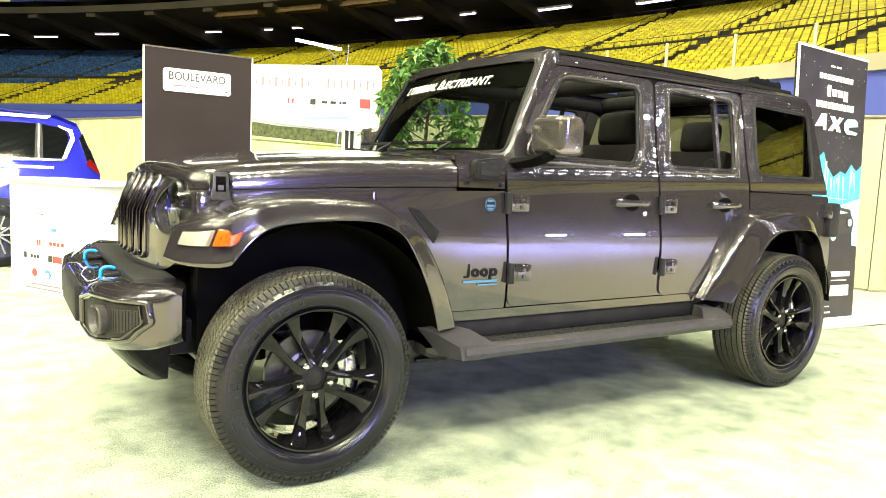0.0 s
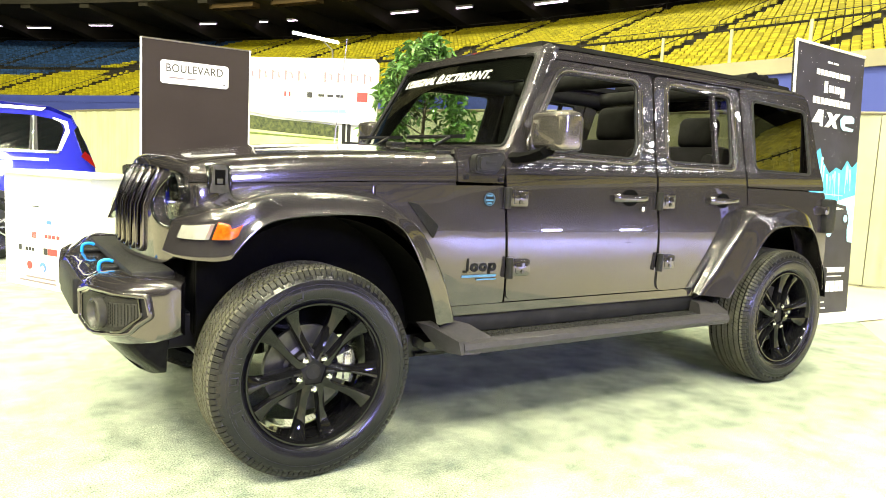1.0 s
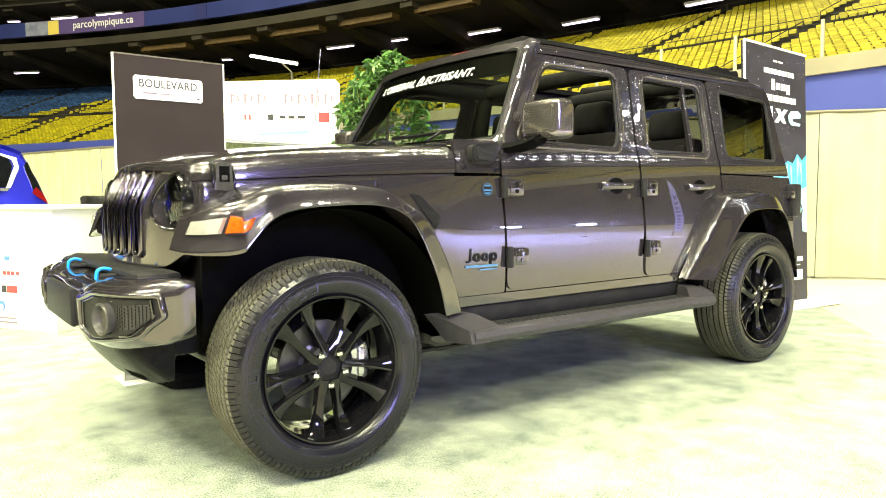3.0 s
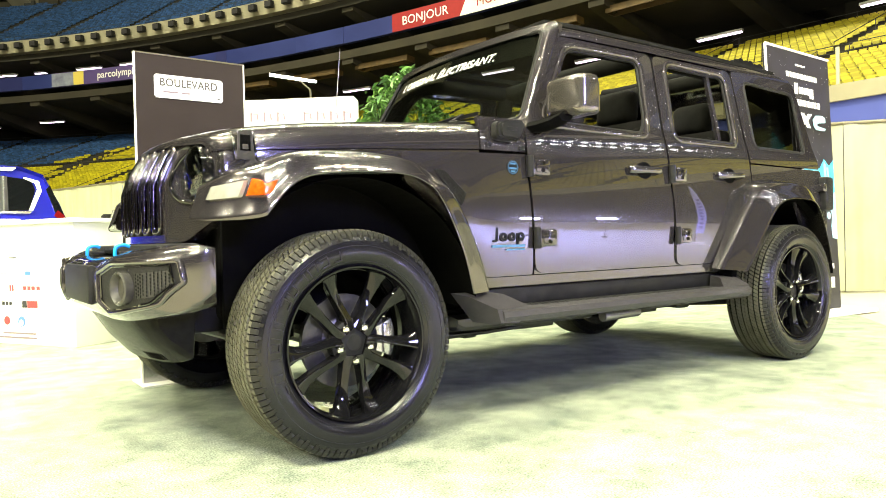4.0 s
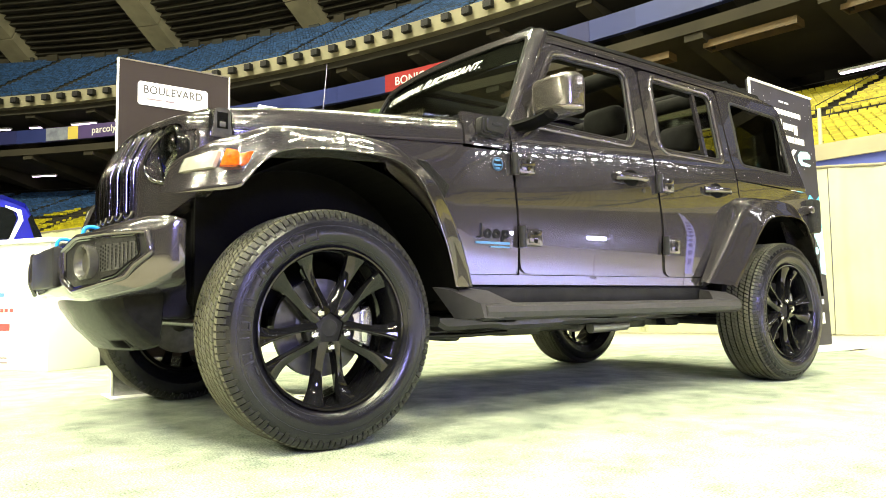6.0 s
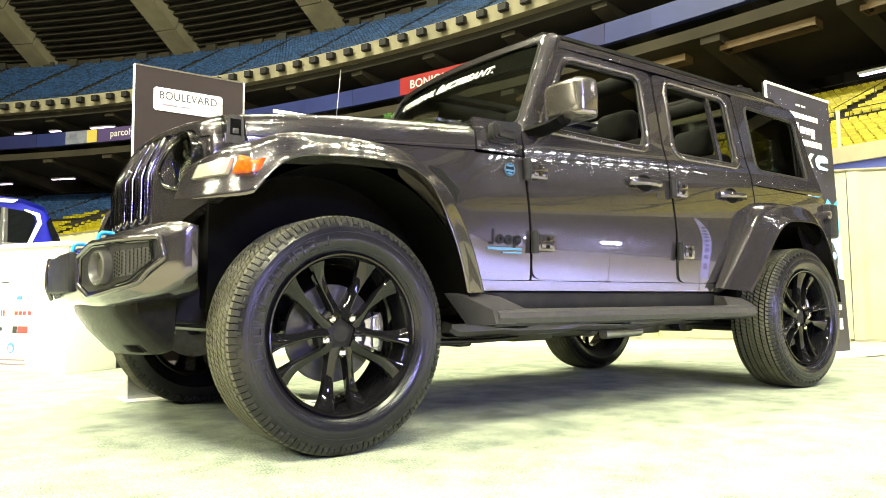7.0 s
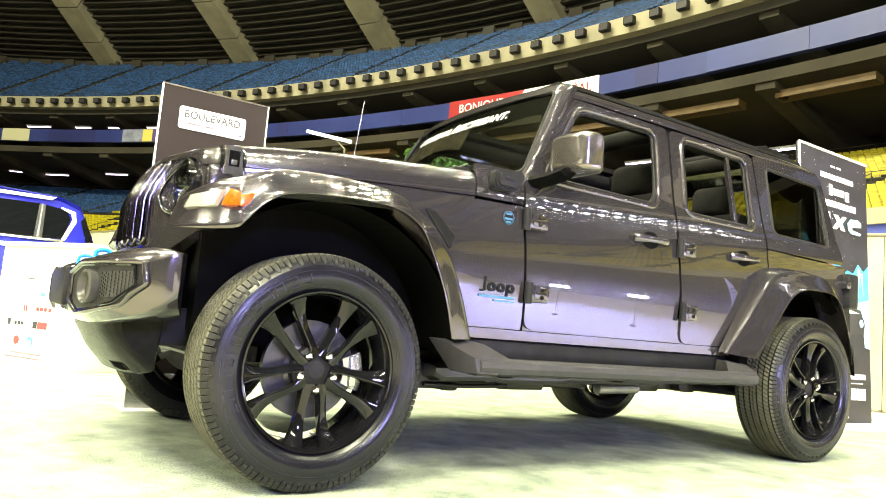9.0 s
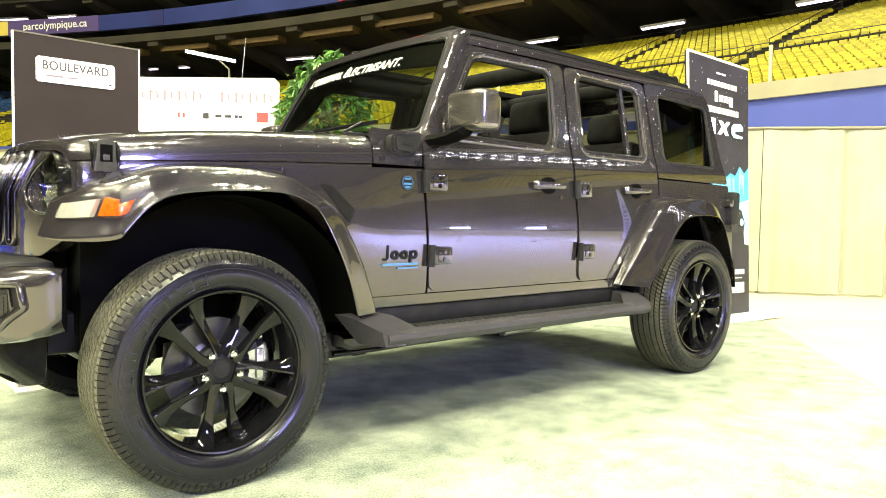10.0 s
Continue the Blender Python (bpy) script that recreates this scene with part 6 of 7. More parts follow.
for y, x0, x1, zb in glide([(-0.53, -0.585, -0.48, 0.385), (-0.49, -0.615, -0.475, 0.350), (-0.36, -0.648, -0.51, 0.330), (0, -0.67, -0.55, 0.325), (0.36, -0.648, -0.51, 0.330), (0.49, -0.615, -0.475, 0.350), (0.53, -0.585, -0.48, 0.385)], 4):
    dam.append([(x0, y, 0.525), (x0 + 0.01, y, 0.48), ((x0 + x1) / 2 - 0.008, y, (0.48 + zb) / 2), (x1, y, zb), (x1 + 0.02, y, zb), (x1 + 0.03, y, 0.525)])
bm = bmesh.new()
add_sweep(bm, dam, True, True)
airdam = part("air_dam", bm, M["dam_plastic"], car, "dark plastic air dam under the bumper", smooth=True, sharp=40)
# near-black rods in the dam stand for the shade of its slits
for i in range(8):
    y = -0.24 - 0.026 * i
    x0, x1, zb = (float(np.interp(-y, [0, 0.36, 0.49], c)) for c in ([-0.67, -0.648, -0.615], [-0.55, -0.51, -0.475], [0.325, 0.330, 0.350]))
    a, b = Vector(((x0 + x1) / 2 - 0.008, y, (0.48 + zb) / 2)), Vector((x1, y, zb))
    bm = bmesh.new()
    add_tube(bm, a.lerp(b, 0.5), a.lerp(b, 0.86), 0.006, 6)
    part("dam_slit", bm, M["body_dark"], airdam)

# tail lamps and rear bumper ends
for s in (-1, 1):
    bm = bmesh.new()
    add_box(bm, (3.50, s * 0.79 - 0.055, 0.90), (3.61, s * 0.79 + 0.045, 1.12), 0.018)
    lamp = part("tail_lamp", bm, BLACK, car, "tail lamp in a black frame", smooth=True)
    bm = bmesh.new()
    add_box(bm, (3.53, s * 0.836 - 0.006, 0.93), (3.59, s * 0.836 + 0.006, 1.09), 0.006)
    part("lens", bm, M["red_lens"], lamp, smooth=True)
    bm = bmesh.new()
    add_box(bm, (3.47, s * 0.815 - 0.03, 1.02), (3.525, s * 0.815 + 0.022, 1.075), 0.012)
    part("body_bumper", bm, PAINT, car, smooth=True)
bm = bmesh.new()
add_box(bm, (3.44, -0.82, 0.50), (3.64, 0.82, 0.68), 0.03)
part("rear_bumper", bm, BLACK, car, "black plastic rear bumper", smooth=True)

# wheels: one built, three copied
R = 0.405


def build_wheel():
    wheel = new("wheel")
    prof = [(0.268, -0.105), (0.285, -0.118), (0.32, -0.136), (0.352, -0.134), (0.372, -0.125), (0.388, -0.112), (0.3955, -0.095), (0.3955, 0.095), (0.388, 0.112), (0.376, 0.124), (0.366, 0.1305), (0.362, 0.1335), (0.352, 0.1345), (0.338, 0.1385), (0.318, 0.1390), (0.300, 0.1340), (0.284, 0.1210), (0.276, 0.113), (0.268, 0.108)]
    bm = bmesh.new()
    lathe(bm, prof, (0, 0, 0), 96)
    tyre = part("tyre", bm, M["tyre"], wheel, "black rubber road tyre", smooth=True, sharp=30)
    # tread blocks: five ribs, slanted; shoulder blocks notched over the edge
    face_mesh, lug_mesh = ([], []), ([], [])
    def block(a0, a1, o0, o1, slant, r0, r1, r1b=None, into=face_mesh):
        verts, faces = into
        k = len(verts)
        for r in (r0, r1):
            for a, o in ((a0, o0), (a1, o0), (a1 + slant, o1), (a0 + slant, o1)):
                rr = r if (r1b is None or o != o1 or r == r0) else r1b
                verts.append((rr * math.cos(a), -o, rr * math.sin(a)))
        faces.extend([(k + 4, k + 5, k + 6, k + 7), (k, k + 1, k + 5, k + 4), (k + 1, k + 2, k + 6, k + 5), (k + 2, k + 3, k + 7, k + 6), (k + 3, k, k + 4, k + 7)])
    N = 112
    for i in range(N):
        a, st = 2 * math.pi * i / N, 2 * math.pi / N
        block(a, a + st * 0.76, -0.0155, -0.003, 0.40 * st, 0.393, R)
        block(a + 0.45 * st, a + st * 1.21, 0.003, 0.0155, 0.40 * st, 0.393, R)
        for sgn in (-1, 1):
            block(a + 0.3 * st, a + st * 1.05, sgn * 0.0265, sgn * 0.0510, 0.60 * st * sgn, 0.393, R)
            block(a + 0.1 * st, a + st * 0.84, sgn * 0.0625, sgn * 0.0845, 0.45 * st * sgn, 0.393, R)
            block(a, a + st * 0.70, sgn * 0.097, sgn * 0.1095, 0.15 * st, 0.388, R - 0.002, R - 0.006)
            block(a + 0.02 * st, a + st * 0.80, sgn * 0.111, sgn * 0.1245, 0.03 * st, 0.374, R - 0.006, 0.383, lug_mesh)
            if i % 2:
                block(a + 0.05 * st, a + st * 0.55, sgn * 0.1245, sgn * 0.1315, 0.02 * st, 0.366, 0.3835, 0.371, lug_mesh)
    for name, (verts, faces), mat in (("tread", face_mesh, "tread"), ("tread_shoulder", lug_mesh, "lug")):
        me = bpy.data.meshes.new(name)
        me.from_pydata(verts, [], faces)
        me.materials.append(M[mat])
        tread = new(name, me)
        tread.parent = tyre
        tagged(tread, kind="stuff")
    # raised sidewall marks, plain blocks bent round the wall
    bm = bmesh.new()
    def mark(a0, a1, r0, r1, o):
        ring = []
        parts_ = max(4, int((a1 - a0) / 0.06))
        for j in range(parts_ + 1):
            a = a0 + (a1 - a0) * j / parts_
            ring.append([(r * math.cos(a), -(o + e), r * math.sin(a)) for r, e in ((r0, -0.004), (r0, 0.0010), (r1, 0.0010), (r1, -0.004))])
        add_sweep(bm, ring, True, True)
    for k, (w, sides) in enumerate(((0.09, "lb"), (0.10, "ltb"), (0.11, "lrt"), (0.05, "l"), (0.10, "lrb"), (0.09, "ltb"), (0.10, "rt"), (0.11, "lr"), (0.09, "lrtb"), (0.05, "l"), (0.10, "lrt"), (0.09, "tb"))):
        a = 1.80 + k * 0.155
        if "l" in sides:
            mark(a, a + 0.012, 0.304, 0.336, 0.1385)
        if "r" in sides:
            mark(a + w - 0.012, a + w, 0.304, 0.336, 0.1385)
        if "t" in sides:
            mark(a, a + w, 0.333, 0.337, 0.1385)
        if "b" in sides:
            mark(a, a + w, 0.302, 0.306, 0.1380)
    for base, n in ((4.98, 6), (0.2, 6)):
        for k in range(n):
            a = base + k * 0.062
            mark(a, a + 0.010, 0.297, 0.315, 0.1345)
            mark(a + 0.030, a + 0.040, 0.297, 0.315, 0.1345)
            mark(a, a + 0.040, 0.312, 0.315, 0.1360)
    for r in (0.345, 0.291):
        mark(0, 2 * math.pi, r, r + 0.0015, 0.1365 if r > 0.3 else 0.127)
    part("sidewall_mark", bm, M["tyre_mark"], tyre)
    # rim
    bm = bmesh.new()
    lathe(bm, [(0.270, 0.112), (0.274, 0.118), (0.272, 0.1225), (0.266, 0.1215), (0.260, 0.110), (0.256, 0.085), (0.245, 0.03), (0.240, -0.09), (0.262, -0.112), (0.268, -0.108), (0.250, -0.08), (0.252, 0.03), (0.264, 0.09)], (0, 0, 0), 96)
    rim = part("rim", bm, M["rim_black"], wheel, "gloss black ten spoke alloy rim", smooth=True, sharp=50)
    for k in range(5):
        mid = -math.pi / 2 + 2 * math.pi * k / 5
        for sgn in (-1, 1):
            bm = bmesh.new()
            rings = []
            for r, off, w, o, d in glide([(0.045, 0.021, 0.021, 0.088, 0.045), (0.085, 0.032, 0.0155, 0.085, 0.042), (0.14, 0.0395, 0.0145, 0.081, 0.036), (0.19, 0.047, 0.0195, 0.084, 0.030), (0.228, 0.058, 0.029, 0.094, 0.026), (0.259, 0.070, 0.042, 0.106, 0.024)], 3):
                ring = []
                for u, e in ((-1.0, -d), (-1.0, -0.004), (-0.82, 0.003), (-0.6, 0.004), (0.3, -0.001), (0.9, -0.006), (1.0, -0.013), (1.0, -d)):
                    t = off * sgn + u * w * sgn
                    ring.append((r * math.cos(mid) - t * math.sin(mid), -(o + e), r * math.sin(mid) + t * math.cos(mid)))
                rings.append(ring)
            add_sweep(bm, rings, True, True)
            part("spoke", bm, M["rim_black"], rim, smooth=True, sharp=35)
    bm = bmesh.new()
    lathe(bm, [(0.0005, 0.0815), (0.028, 0.081), (0.031, 0.0785), (0.036, 0.077), (0.078, 0.074), (0.084, 0.070), (0.084, 0.03), (0.07, 0.02)], (0, 0, 0), 40)
    part("hub", bm, BLACK, rim, smooth=True, sharp=35)
    for k in range(5):
        a = -math.pi / 2 + 2 * math.pi * k / 5
        c = Vector((0.0635 * math.cos(a), 0, 0.0635 * math.sin(a)))
        bm = bmesh.new()
        add_tube(bm, (c.x, -0.070, c.z), (c.x, -0.096, c.z), 0.0135, 6)
        add_tube(bm, (c.x, -0.096, c.z), (c.x, -0.102, c.z), 0.0125, 12, 0.007)
        part("lug_nut", bm, M["chrome"], rim, "chrome lug nut", smooth=True, sharp=30)
    bm = bmesh.new()
    lathe(bm, [(0.06, 0.012), (0.170, 0.012), (0.170, -0.012), (0.06, -0.012)], (0, 0, 0), 48)
    lathe(bm, [(0.0005, 0.03), (0.06, 0.03), (0.095, 0.014), (0.095, 0.0)], (0, 0, 0), 32)
    part("brake_disc", bm, M["disc"], wheel, "bare metal brake disc", smooth=True, sharp=35)
    bm = bmesh.new()
    rings = []
    for j in range(7):
        a = -0.38 + 0.76 * j / 6
        rings.append([(r * math.cos(a), -o, r * math.sin(a)) for r, o in ((0.115, 0.045), (0.115, 0.052), (0.165, 0.055), (0.190, 0.045), (0.190, -0.05), (0.115, -0.05))])
    add_sweep(bm, rings, True, True)
    add_box(bm, (0.135, -0.064, -0.055), (0.165, -0.050, 0.055), 0.008)
    part("brake_caliper", bm, M["satin_rim"], wheel, "bare metal brake caliper", smooth=True, sharp=35)
    return wheel


wheel = build_wheel()
wheel.parent = car
wheel.matrix_basis = pose(0, -0.797, R)
copy_thing(wheel, pose(3.008, -0.797, R, 0, -20, 0))
copy_thing(wheel, pose(0, 0.797, R, 0, 0, 180))
copy_thing(wheel, pose(3.008, 0.797, R, 0, 0, 180))


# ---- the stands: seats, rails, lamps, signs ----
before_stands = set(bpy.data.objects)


def seat_block(name, rows, r_in, r_out, z0, z1, a0, a1, pitch, pick, mats, labels, walkway=None):
    """Rows of tip-up seats on the terrace, one mesh a colour."""
    made = [([], []) for _ in mats]
    rng = random.Random(5)
    for i in range(rows):
        if walkway is not None and i in walkway:
            continue
        r = r_in + (r_out - r_in) * (i + 0.62) / rows
        z = z0 + (z1 - z0) * (i + 1) / rows
        step = math.degrees(pitch / r)
        n = int((a1 - a0) / step)
        for k in range(n):
            a = a0 + k * step
            if (a % 4.45) < 1.15 * step * (2.0 if i > 3 else 1.5):
                continue
            w = pick(a, i / rows)
            if w is None:
                continue
            verts, faces = made[w]
            ar = radians(a)
            ca, sa = math.cos(ar), math.sin(ar)
            tip = rng.uniform(-0.03, 0.03)
            for lo, hi in (((0.10, -0.215, 0.44), (0.17, 0.205, 0.70)), ((-0.16 + tip, -0.19, 0.38), (0.08, 0.19, 0.44)) if rng.random() < 0.25 else ((0.02, -0.19, 0.42), (0.085, 0.19, 0.60))):
                b = len(verts)
                for x in (lo[0], hi[0]):
                    for y in (lo[1], hi[1]):
                        for zz in (lo[2], hi[2]):
                            rr = r + (x + (0.06 * (zz - 0.4) if zz > 0.5 else 0)) / SIZE
                            verts.append((CX + rr * ca - y / SIZE * sa, CY + rr * sa + y / SIZE * ca, z + zz / SIZE))
                faces.extend([(b, b + 1, b + 3, b + 2), (b + 4, b + 6, b + 7, b + 5), (b, b + 4, b + 5, b + 1), (b + 2, b + 3, b + 7, b + 6), (b + 1, b + 5, b + 7, b + 3), (b, b + 2, b + 6, b + 4)])
    for (verts, faces), mat, label in zip(made, mats, labels):
        if verts:
            me = bpy.data.meshes.new(name)
            me.from_pydata(verts, [], faces)
            me.materials.append(mat)
            tagged(new(name, me), label, "seats", kind="stuff")


def lower_colour(a, f):
    edge = float(np.interp(a, [34, 36, 40, 46, 50], [1.05, 0.72, 0.38, 0.30, 0.25]))
    if 0.6 < (a % 17.8) < 1.6 and 0.36 < f < 0.62:
        return None
    return 1 if f > edge else 0


seat_block("stadium_seats", ROWS_LOW, LOW_IN, LOW_OUT, LOW_Z0, LOW_Z1, -40, 53, 0.52 / SIZE, lower_colour, (M["yellow_seat"], M["blue_seat"]),
           ("rows of yellow plastic tip-up seats in the lower stand", "rows of blue plastic tip-up seats in the lower stand"), (16, 17))
seat_block("stadium_seats", ROWS_UP, UP_IN, UP_OUT, UP_Z0, UP_Z1, 4, 55, 0.52 / SIZE, lambda a, f: 0, (M["blue_seat"],), ("rows of blue plastic tip-up seats in the upper stand",))


def ring_rail(r, z0, heights, a0, a1, post, label):
    rail = thing("guard_rail", label, "railing")
    n = int((a1 - a0) / post)
    for h in heights:
        bm = bmesh.new()
        add_sweep(bm, along([on_ring(r, a0 + (a1 - a0) * i / (n * 2), z0 + h) for i in range(n * 2 + 1)], 0.012, 6), True, True)
        part("rail", bm, M["rail_dark"], rail)
    for i in range(n + 1):
        bm = bmesh.new()
        p = on_ring(r, a0 + (a1 - a0) * i / n, z0)
        add_tube(bm, p, p + Vector((0, 0, heights[-1])), 0.014, 6)
        part("post", bm, M["rail_dark"], rail)


def row_z(i):
    return LOW_Z0 + (LOW_Z1 - LOW_Z0) * (i + 1) / ROWS_LOW


def row_r(i):
    return LOW_IN + (LOW_OUT - LOW_IN) * i / ROWS_LOW


ring_rail(row_r(18) - 0.02, row_z(17), (0.25, 0.45), 1, 50, 1.6, "grey metal guard rail along the cross aisle")
ring_rail(LOW_OUT - 0.1, LOW_Z1, (0.25, 0.48), 1, 50, 1.6, "grey metal guard rail behind the top row")
ring_rail(UP_IN - 0.25, 13.6, (0.25, 0.48), 5, 52, 2.5, "thin metal rail on the upper deck front")
for k in range(12):
    a = 0.15 + 4.45 * k
    stair = thing("stair_rail", "dark metal stair rail between seat blocks", "railing", "stair rails")
    for i0, i1 in ((1, 15), (18, 35)):
        bm = bmesh.new()
        p, q = on_ring(row_r(i0), a, row_z(i0) + 0.42), on_ring(row_r(i1), a, row_z(i1) + 0.42)
        add_tube(bm, p, q, 0.013, 6)
        for f in (0, 0.5, 1):
            c = p.lerp(q, f)
            add_tube(bm, c - Vector((0, 0, 0.42)), c, 0.013, 6)
        part("rail", bm, M["rail_dark"], stair)
# front posts on the coping
for k in range(9):
    a = 2.0 + 1.55 * k
    p = on_ring(WALL_R + 0.1, a, 3.5)
    post = thing("net_post", "pale yellow metal post on the field wall", "post", "wall posts")
    bm = bmesh.new()
    add_tube(bm, p, p + Vector((0, 0, 0.72)), 0.036, 10)
    part("post", bm, M["pale_panel"], post)

# beams, brackets and tubes under the decks
for k in range(16):
    a = 1.0 + 3.6 * k
    m = Matrix.Translation((CX, CY, 0)) @ pose(0, 0, 0, 0, 0, a)
    beam = thing("deck_beam", "tapered concrete beam under the stadium deck", "beam", "deck beams")
    bm = bmesh.new()
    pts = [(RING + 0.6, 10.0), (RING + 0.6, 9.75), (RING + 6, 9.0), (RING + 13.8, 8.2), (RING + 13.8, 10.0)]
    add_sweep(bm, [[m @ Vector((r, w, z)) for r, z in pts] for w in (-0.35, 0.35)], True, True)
    part("lower_beam", bm, M["shade_concrete"], beam)
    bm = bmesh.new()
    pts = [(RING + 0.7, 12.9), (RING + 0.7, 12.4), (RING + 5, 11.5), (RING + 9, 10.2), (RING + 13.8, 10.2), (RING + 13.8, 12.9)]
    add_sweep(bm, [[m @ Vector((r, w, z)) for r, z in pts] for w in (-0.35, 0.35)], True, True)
    part("upper_beam", bm, M["shade_concrete"], beam)
for k in range(9):
    a = 3.2 + 3.6 * k
    m = Matrix.Translation((CX, CY, 0)) @ pose(0, 0, 0, 0, 0, a)
    duct = thing("ceiling_duct", "ochre boxed duct hung under the deck", "duct", "deck ducts")
    bm = bmesh.new()
    for lo, hi in (((RING + 1.0, -1.6, 9.52), (RING + 1.06, 1.6, 9.78)), ((RING + 1.60, -1.6, 9.52), (RING + 1.66, 1.6, 9.78)), ((RING + 1.06, -1.6, 9.52), (RING + 1.60, -1.54, 9.78)), ((RING + 1.06, 1.54, 9.52), (RING + 1.60, 1.6, 9.78))):
        add_box(bm, lo, hi, 0, m)
    part("body", bm, M["ochre"], duct)
TUBES = [(76, 33.4, 9.6), (76, 30.8, 9.6), (76, 25.0, 9.6), (76, 22.3, 9.55), (76, 46.7, 9.4), (76, 42.9, 9.6), (76, 36.5, 9.6), (73, 41.1, 12.2), (73, 38.6, 12.2), (73, 43.7, 12.2), (73, 46.3, 12.2), (73, 36.0, 12.2), (76, 5.0, 8.75), (76, 9.6, 8.85), (76, 14.0, 9.0), (76, 18.0, 9.3), (76, 49.0, 9.5)]
for r, a, z in TUBES:
    lamp = thing("tube_lamp", "lit white fluorescent tube lamp under the deck", "lamp", "tube lamps")
    m = Matrix.Translation((CX, CY, 0)) @ pose(0, 0, 0, 0, 0, a)
    bm = bmesh.new()
    add_box(bm, (r - 0.12, -0.95, z + 0.06), (r + 0.12, 0.95, z + 0.16), 0.01, m)
    part("housing", bm, M["white"], lamp)
    bm = bmesh.new()
    add_box(bm, (r - 0.08, -0.91, z), (r + 0.08, 0.91, z + 0.06), 0.02, m)
    part("tube", bm, M["tube"], lamp)

# dark lamp boxes along the upper deck's front
first = None
for k in range(56):
    a = 4.0 + 0.92 * k
    p = on_ring(RING - 0.22, a, 13.27)
    m = Matrix.Translation(p) @ pose(0, 0, 0, 0, 0, a)
    if first is None:
        first = thing("fascia_lamp", "dark boxed floodlight on the concrete deck front", "floodlight", "deck front lamps")
        bm = bmesh.new()
        add_box(bm, (-0.20, -0.22, -0.17), (0.06, 0.22, 0.17), 0.02)
        part("lamp_body", bm, M["black_plastic"], first, smooth=True)
        bm = bmesh.new()
        add_box(bm, (0.06, -0.05, -0.05), (0.26, 0.05, 0.05))
        part("bracket", bm, M["rail"], first)
        bm = bmesh.new()
        add_box(bm, (-0.215, -0.18, -0.13), (-0.20, 0.18, 0.13))
        part("lens", bm, M["grey_plastic"], first)
        first.matrix_basis = m
    else:
        copy_thing(first, m)

# roof ribs
for k in range(9):
    a = 20.4 + 8.9 * (k - 3)
    m = Matrix.Translation((CX, CY, 0)) @ pose(0, 0, 0, 0, 0, a)
    rib = thing("roof_rib", "pale concrete rib rising under the dark vault", "rib", "roof ribs")
    bm = bmesh.new()
    for i in range(8):
        f0, f1 = i / 8 + 0.002, (i + 1) / 8 - 0.002
        r0, r1 = UP_OUT + 0.6 + (RING - 14 - UP_OUT - 0.6) * f0, UP_OUT + 0.6 + (RING - 14 - UP_OUT - 0.6) * f1
        z0, z1 = 19.2 + 11.5 * f0, 19.2 + 11.5 * f1
        add_sweep(bm, [[m @ Vector((r, w, z)) for r, w, z in ((r0, -0.85, z0), (r0, 0.85, z0), (r1, 0.85, z1), (r1, -0.85, z1))],
                       [m @ Vector((r + 0.6, w, z + 1.1)) for r, w, z in ((r0, -0.85, z0), (r0, 0.85, z0), (r1, 0.85, z1), (r1, -0.85, z1))]], True, True)
    part("rib_segment", bm, M["concrete"], rib)
# boxes and railings behind the upper seats
for k in range(34):
    a = 6 + 1.45 * k
    m = Matrix.Translation((CX, CY, 0)) @ pose(0, 0, 0, 0, 0, a)
    seat_box = thing("press_desk", "grey railed desk behind the upper seats", "desk", "upper desks")
    bm = bmesh.new()
    add_box(bm, (UP_OUT - 0.5, -0.42, UP_Z1), (UP_OUT - 0.3, 0.42, UP_Z1 + 0.40 + 0.12 * (k % 3 == 0)), 0, m)
    part("front", bm, M["shade_concrete"] if k % 2 else M["rail_dark"], seat_box)


def ring_panel(name, a0, a1, z0, z1, mat, parent, lift=0.0, steps=6, start=0.0, end=0.0):
    """A panel on the ribbon board; start, end: degrees by which its ends lean."""
    bm = bmesh.new()
    rings = []
    for i in range(steps + 1):
        a = a0 + (a1 - a0) * i / steps
        rings.append([on_ring(RING + 0.19 - lift, a, z0), on_ring(RING + 0.19 - lift, a + start * (1 - i / steps) + end * i / steps, z1), on_ring(RING + 0.21, a + start * (1 - i / steps) + end * i / steps, z1), on_ring(RING + 0.21, a, z0)])
    add_sweep(bm, rings, True, True)
    return part(name, bm, mat, parent)


def ring_text(words, a_mid, z, size, mat, parent):
    p = on_ring(RING + 0.12, a_mid, z)
    a = radians(a_mid)
    m = Matrix(((math.sin(a), 0, -math.cos(a), p.x), (-math.cos(a), 0, -math.sin(a), p.y), (0, 1, 0, p.z), (0, 0, 0, 1)))
    return lettering("lettering", words, size, m, mat, parent, 0.005, 0, 1.05, "CENTER")


sign = thing("ribbon_sign", "red and white welcome sign on the blue ribbon board", "sign")
ring_panel("red_panel", 20.05, 16.95, RIB0, RIB1 + 0.02, M["red"], sign, 0.03, end=-0.35)
ring_panel("white_panel", 16.95, 13.54, RIB0, RIB1 + 0.02, M["white"], sign, 0.03, start=-0.35)
ring_text("BONJOUR", 18.5, RIB0 + 0.23, 0.56, M["white_print"], sign).data.offset = 0.006
ring_text("MONTRÉAL", 15.0, RIB0 + 0.23, 0.55, M["red"], sign)
sign = thing("ribbon_sign", "purple ribbon sign with pale print on the board", "sign")
ring_panel("purple_panel", 39.2, 32.4, RIB0, RIB1 + 0.01, M["purple"], sign, 0.03)
ring_panel("photo_panel", 39.2, 37.9, RIB0 + 0.02, RIB1 - 0.02, M["pale_blue"], sign, 0.05)
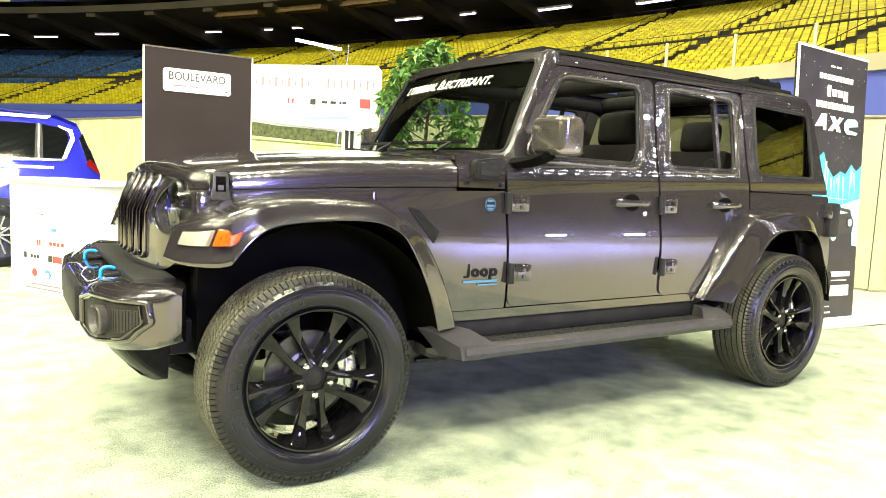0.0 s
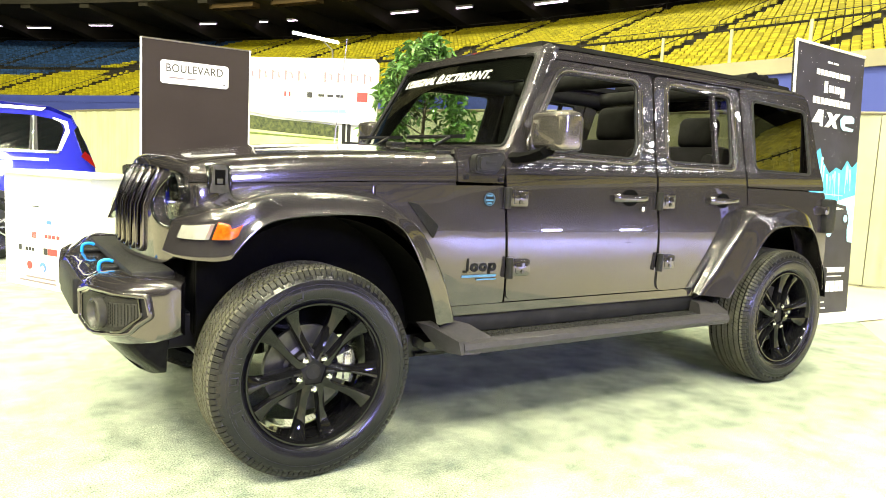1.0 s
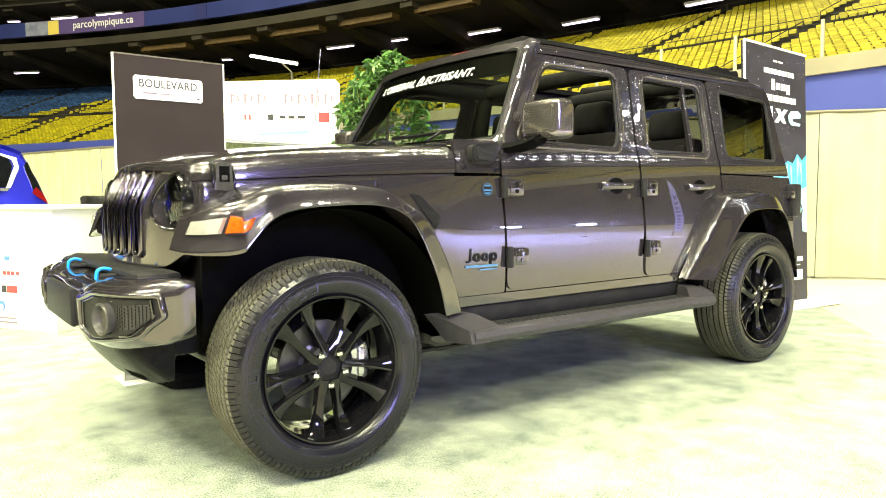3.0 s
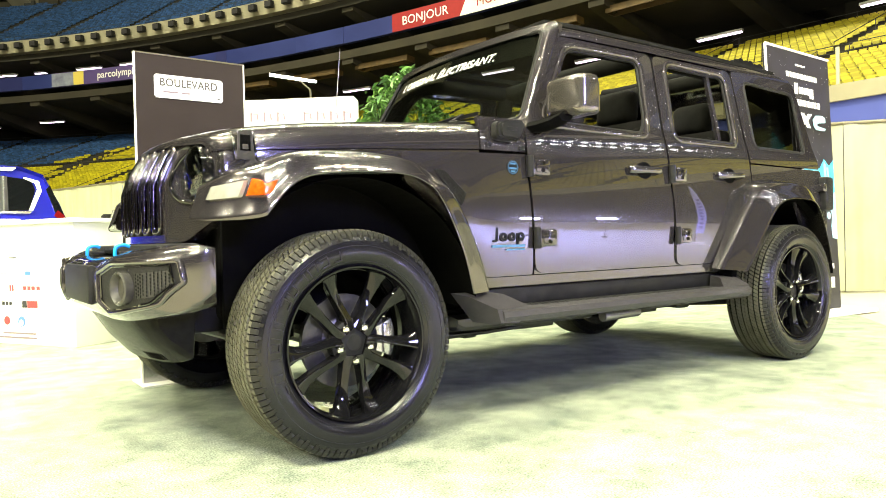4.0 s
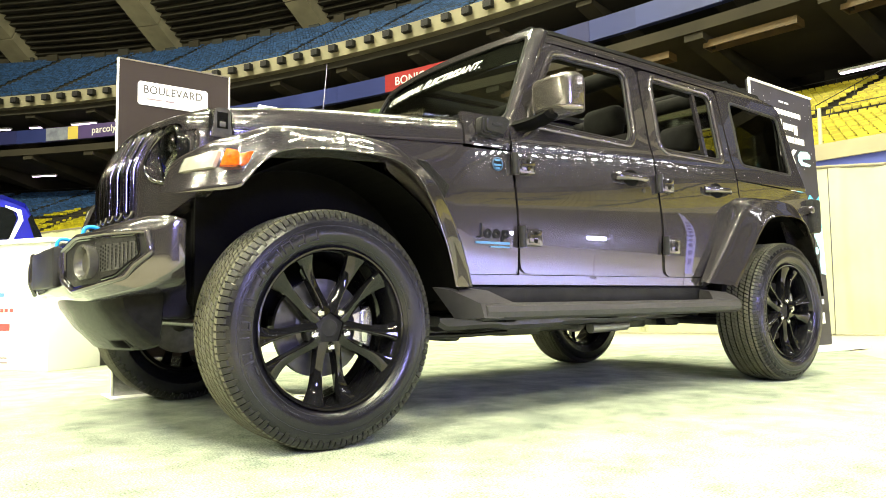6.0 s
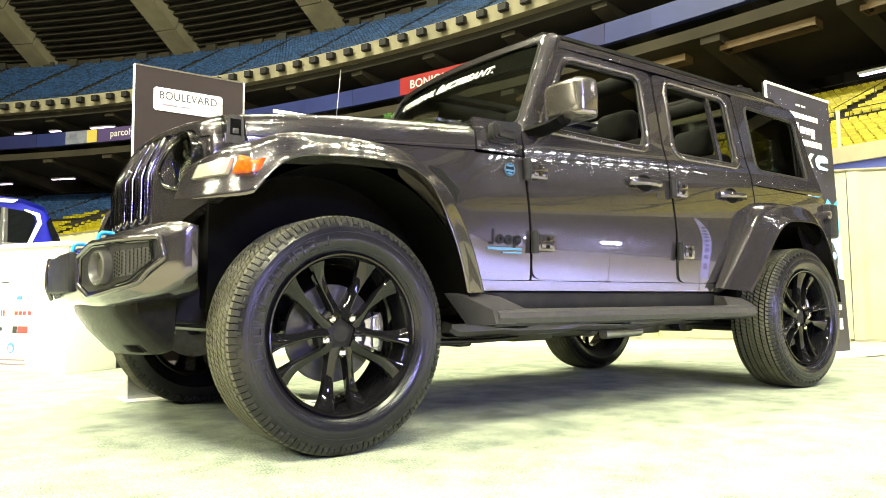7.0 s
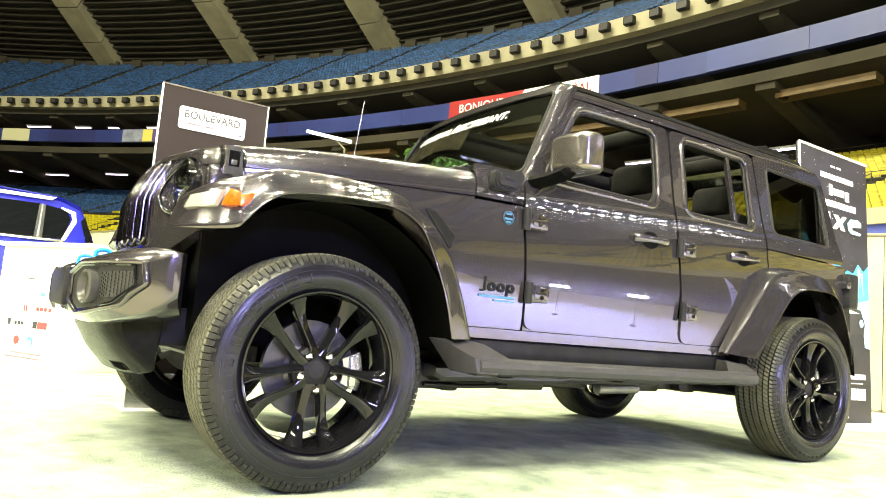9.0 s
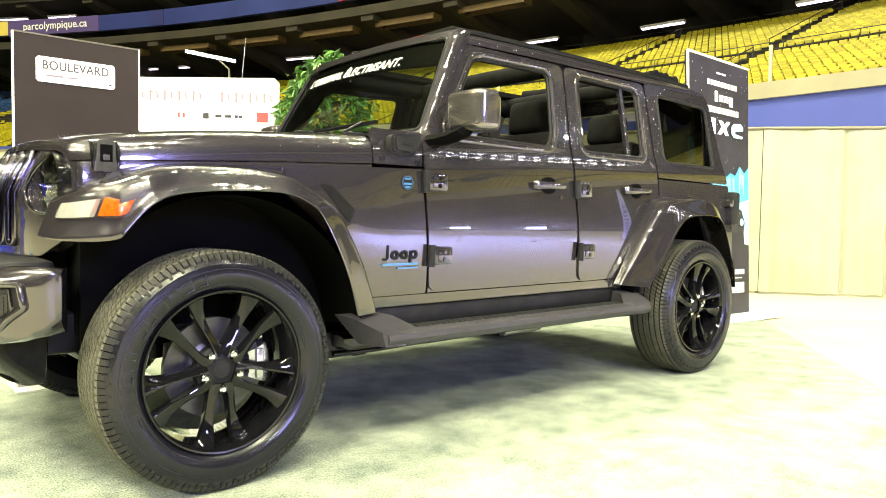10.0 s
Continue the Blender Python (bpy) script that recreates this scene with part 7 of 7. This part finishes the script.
ring_panel("yellow_panel", 37.9, 37.3, RIB0 + 0.02, RIB1 - 0.02, M["sign_yellow"], sign, 0.05)
ring_text("parcolympique.ca", 34.75, RIB0 + 0.27, 0.58, M["white_print"], sign).data.offset = 0.008
sign = thing("ribbon_sign", "pale yellow blank panel on the ribbon board", "sign")
ring_panel("pale_panel", 46.9, 45.2, RIB0, RIB1, M["pale_panel"], sign, 0.03)
for k, (a0, a1) in enumerate(((12.2, 11.4), (9.8, 6.9), (29.5, 28.9), (25.0, 22.5), (44.0, 41.0), (4.0, 1.0))):
    sign = thing("advert_board", "blank blue advert board along the mezzanine edge", "sign", "blue advert boards")
    ring_panel("panel", a0, a1, RIB0 + 0.01, RIB1 - 0.01, M["blue_light"] if k % 2 else M["ribbon_dark"], sign, 0.02)

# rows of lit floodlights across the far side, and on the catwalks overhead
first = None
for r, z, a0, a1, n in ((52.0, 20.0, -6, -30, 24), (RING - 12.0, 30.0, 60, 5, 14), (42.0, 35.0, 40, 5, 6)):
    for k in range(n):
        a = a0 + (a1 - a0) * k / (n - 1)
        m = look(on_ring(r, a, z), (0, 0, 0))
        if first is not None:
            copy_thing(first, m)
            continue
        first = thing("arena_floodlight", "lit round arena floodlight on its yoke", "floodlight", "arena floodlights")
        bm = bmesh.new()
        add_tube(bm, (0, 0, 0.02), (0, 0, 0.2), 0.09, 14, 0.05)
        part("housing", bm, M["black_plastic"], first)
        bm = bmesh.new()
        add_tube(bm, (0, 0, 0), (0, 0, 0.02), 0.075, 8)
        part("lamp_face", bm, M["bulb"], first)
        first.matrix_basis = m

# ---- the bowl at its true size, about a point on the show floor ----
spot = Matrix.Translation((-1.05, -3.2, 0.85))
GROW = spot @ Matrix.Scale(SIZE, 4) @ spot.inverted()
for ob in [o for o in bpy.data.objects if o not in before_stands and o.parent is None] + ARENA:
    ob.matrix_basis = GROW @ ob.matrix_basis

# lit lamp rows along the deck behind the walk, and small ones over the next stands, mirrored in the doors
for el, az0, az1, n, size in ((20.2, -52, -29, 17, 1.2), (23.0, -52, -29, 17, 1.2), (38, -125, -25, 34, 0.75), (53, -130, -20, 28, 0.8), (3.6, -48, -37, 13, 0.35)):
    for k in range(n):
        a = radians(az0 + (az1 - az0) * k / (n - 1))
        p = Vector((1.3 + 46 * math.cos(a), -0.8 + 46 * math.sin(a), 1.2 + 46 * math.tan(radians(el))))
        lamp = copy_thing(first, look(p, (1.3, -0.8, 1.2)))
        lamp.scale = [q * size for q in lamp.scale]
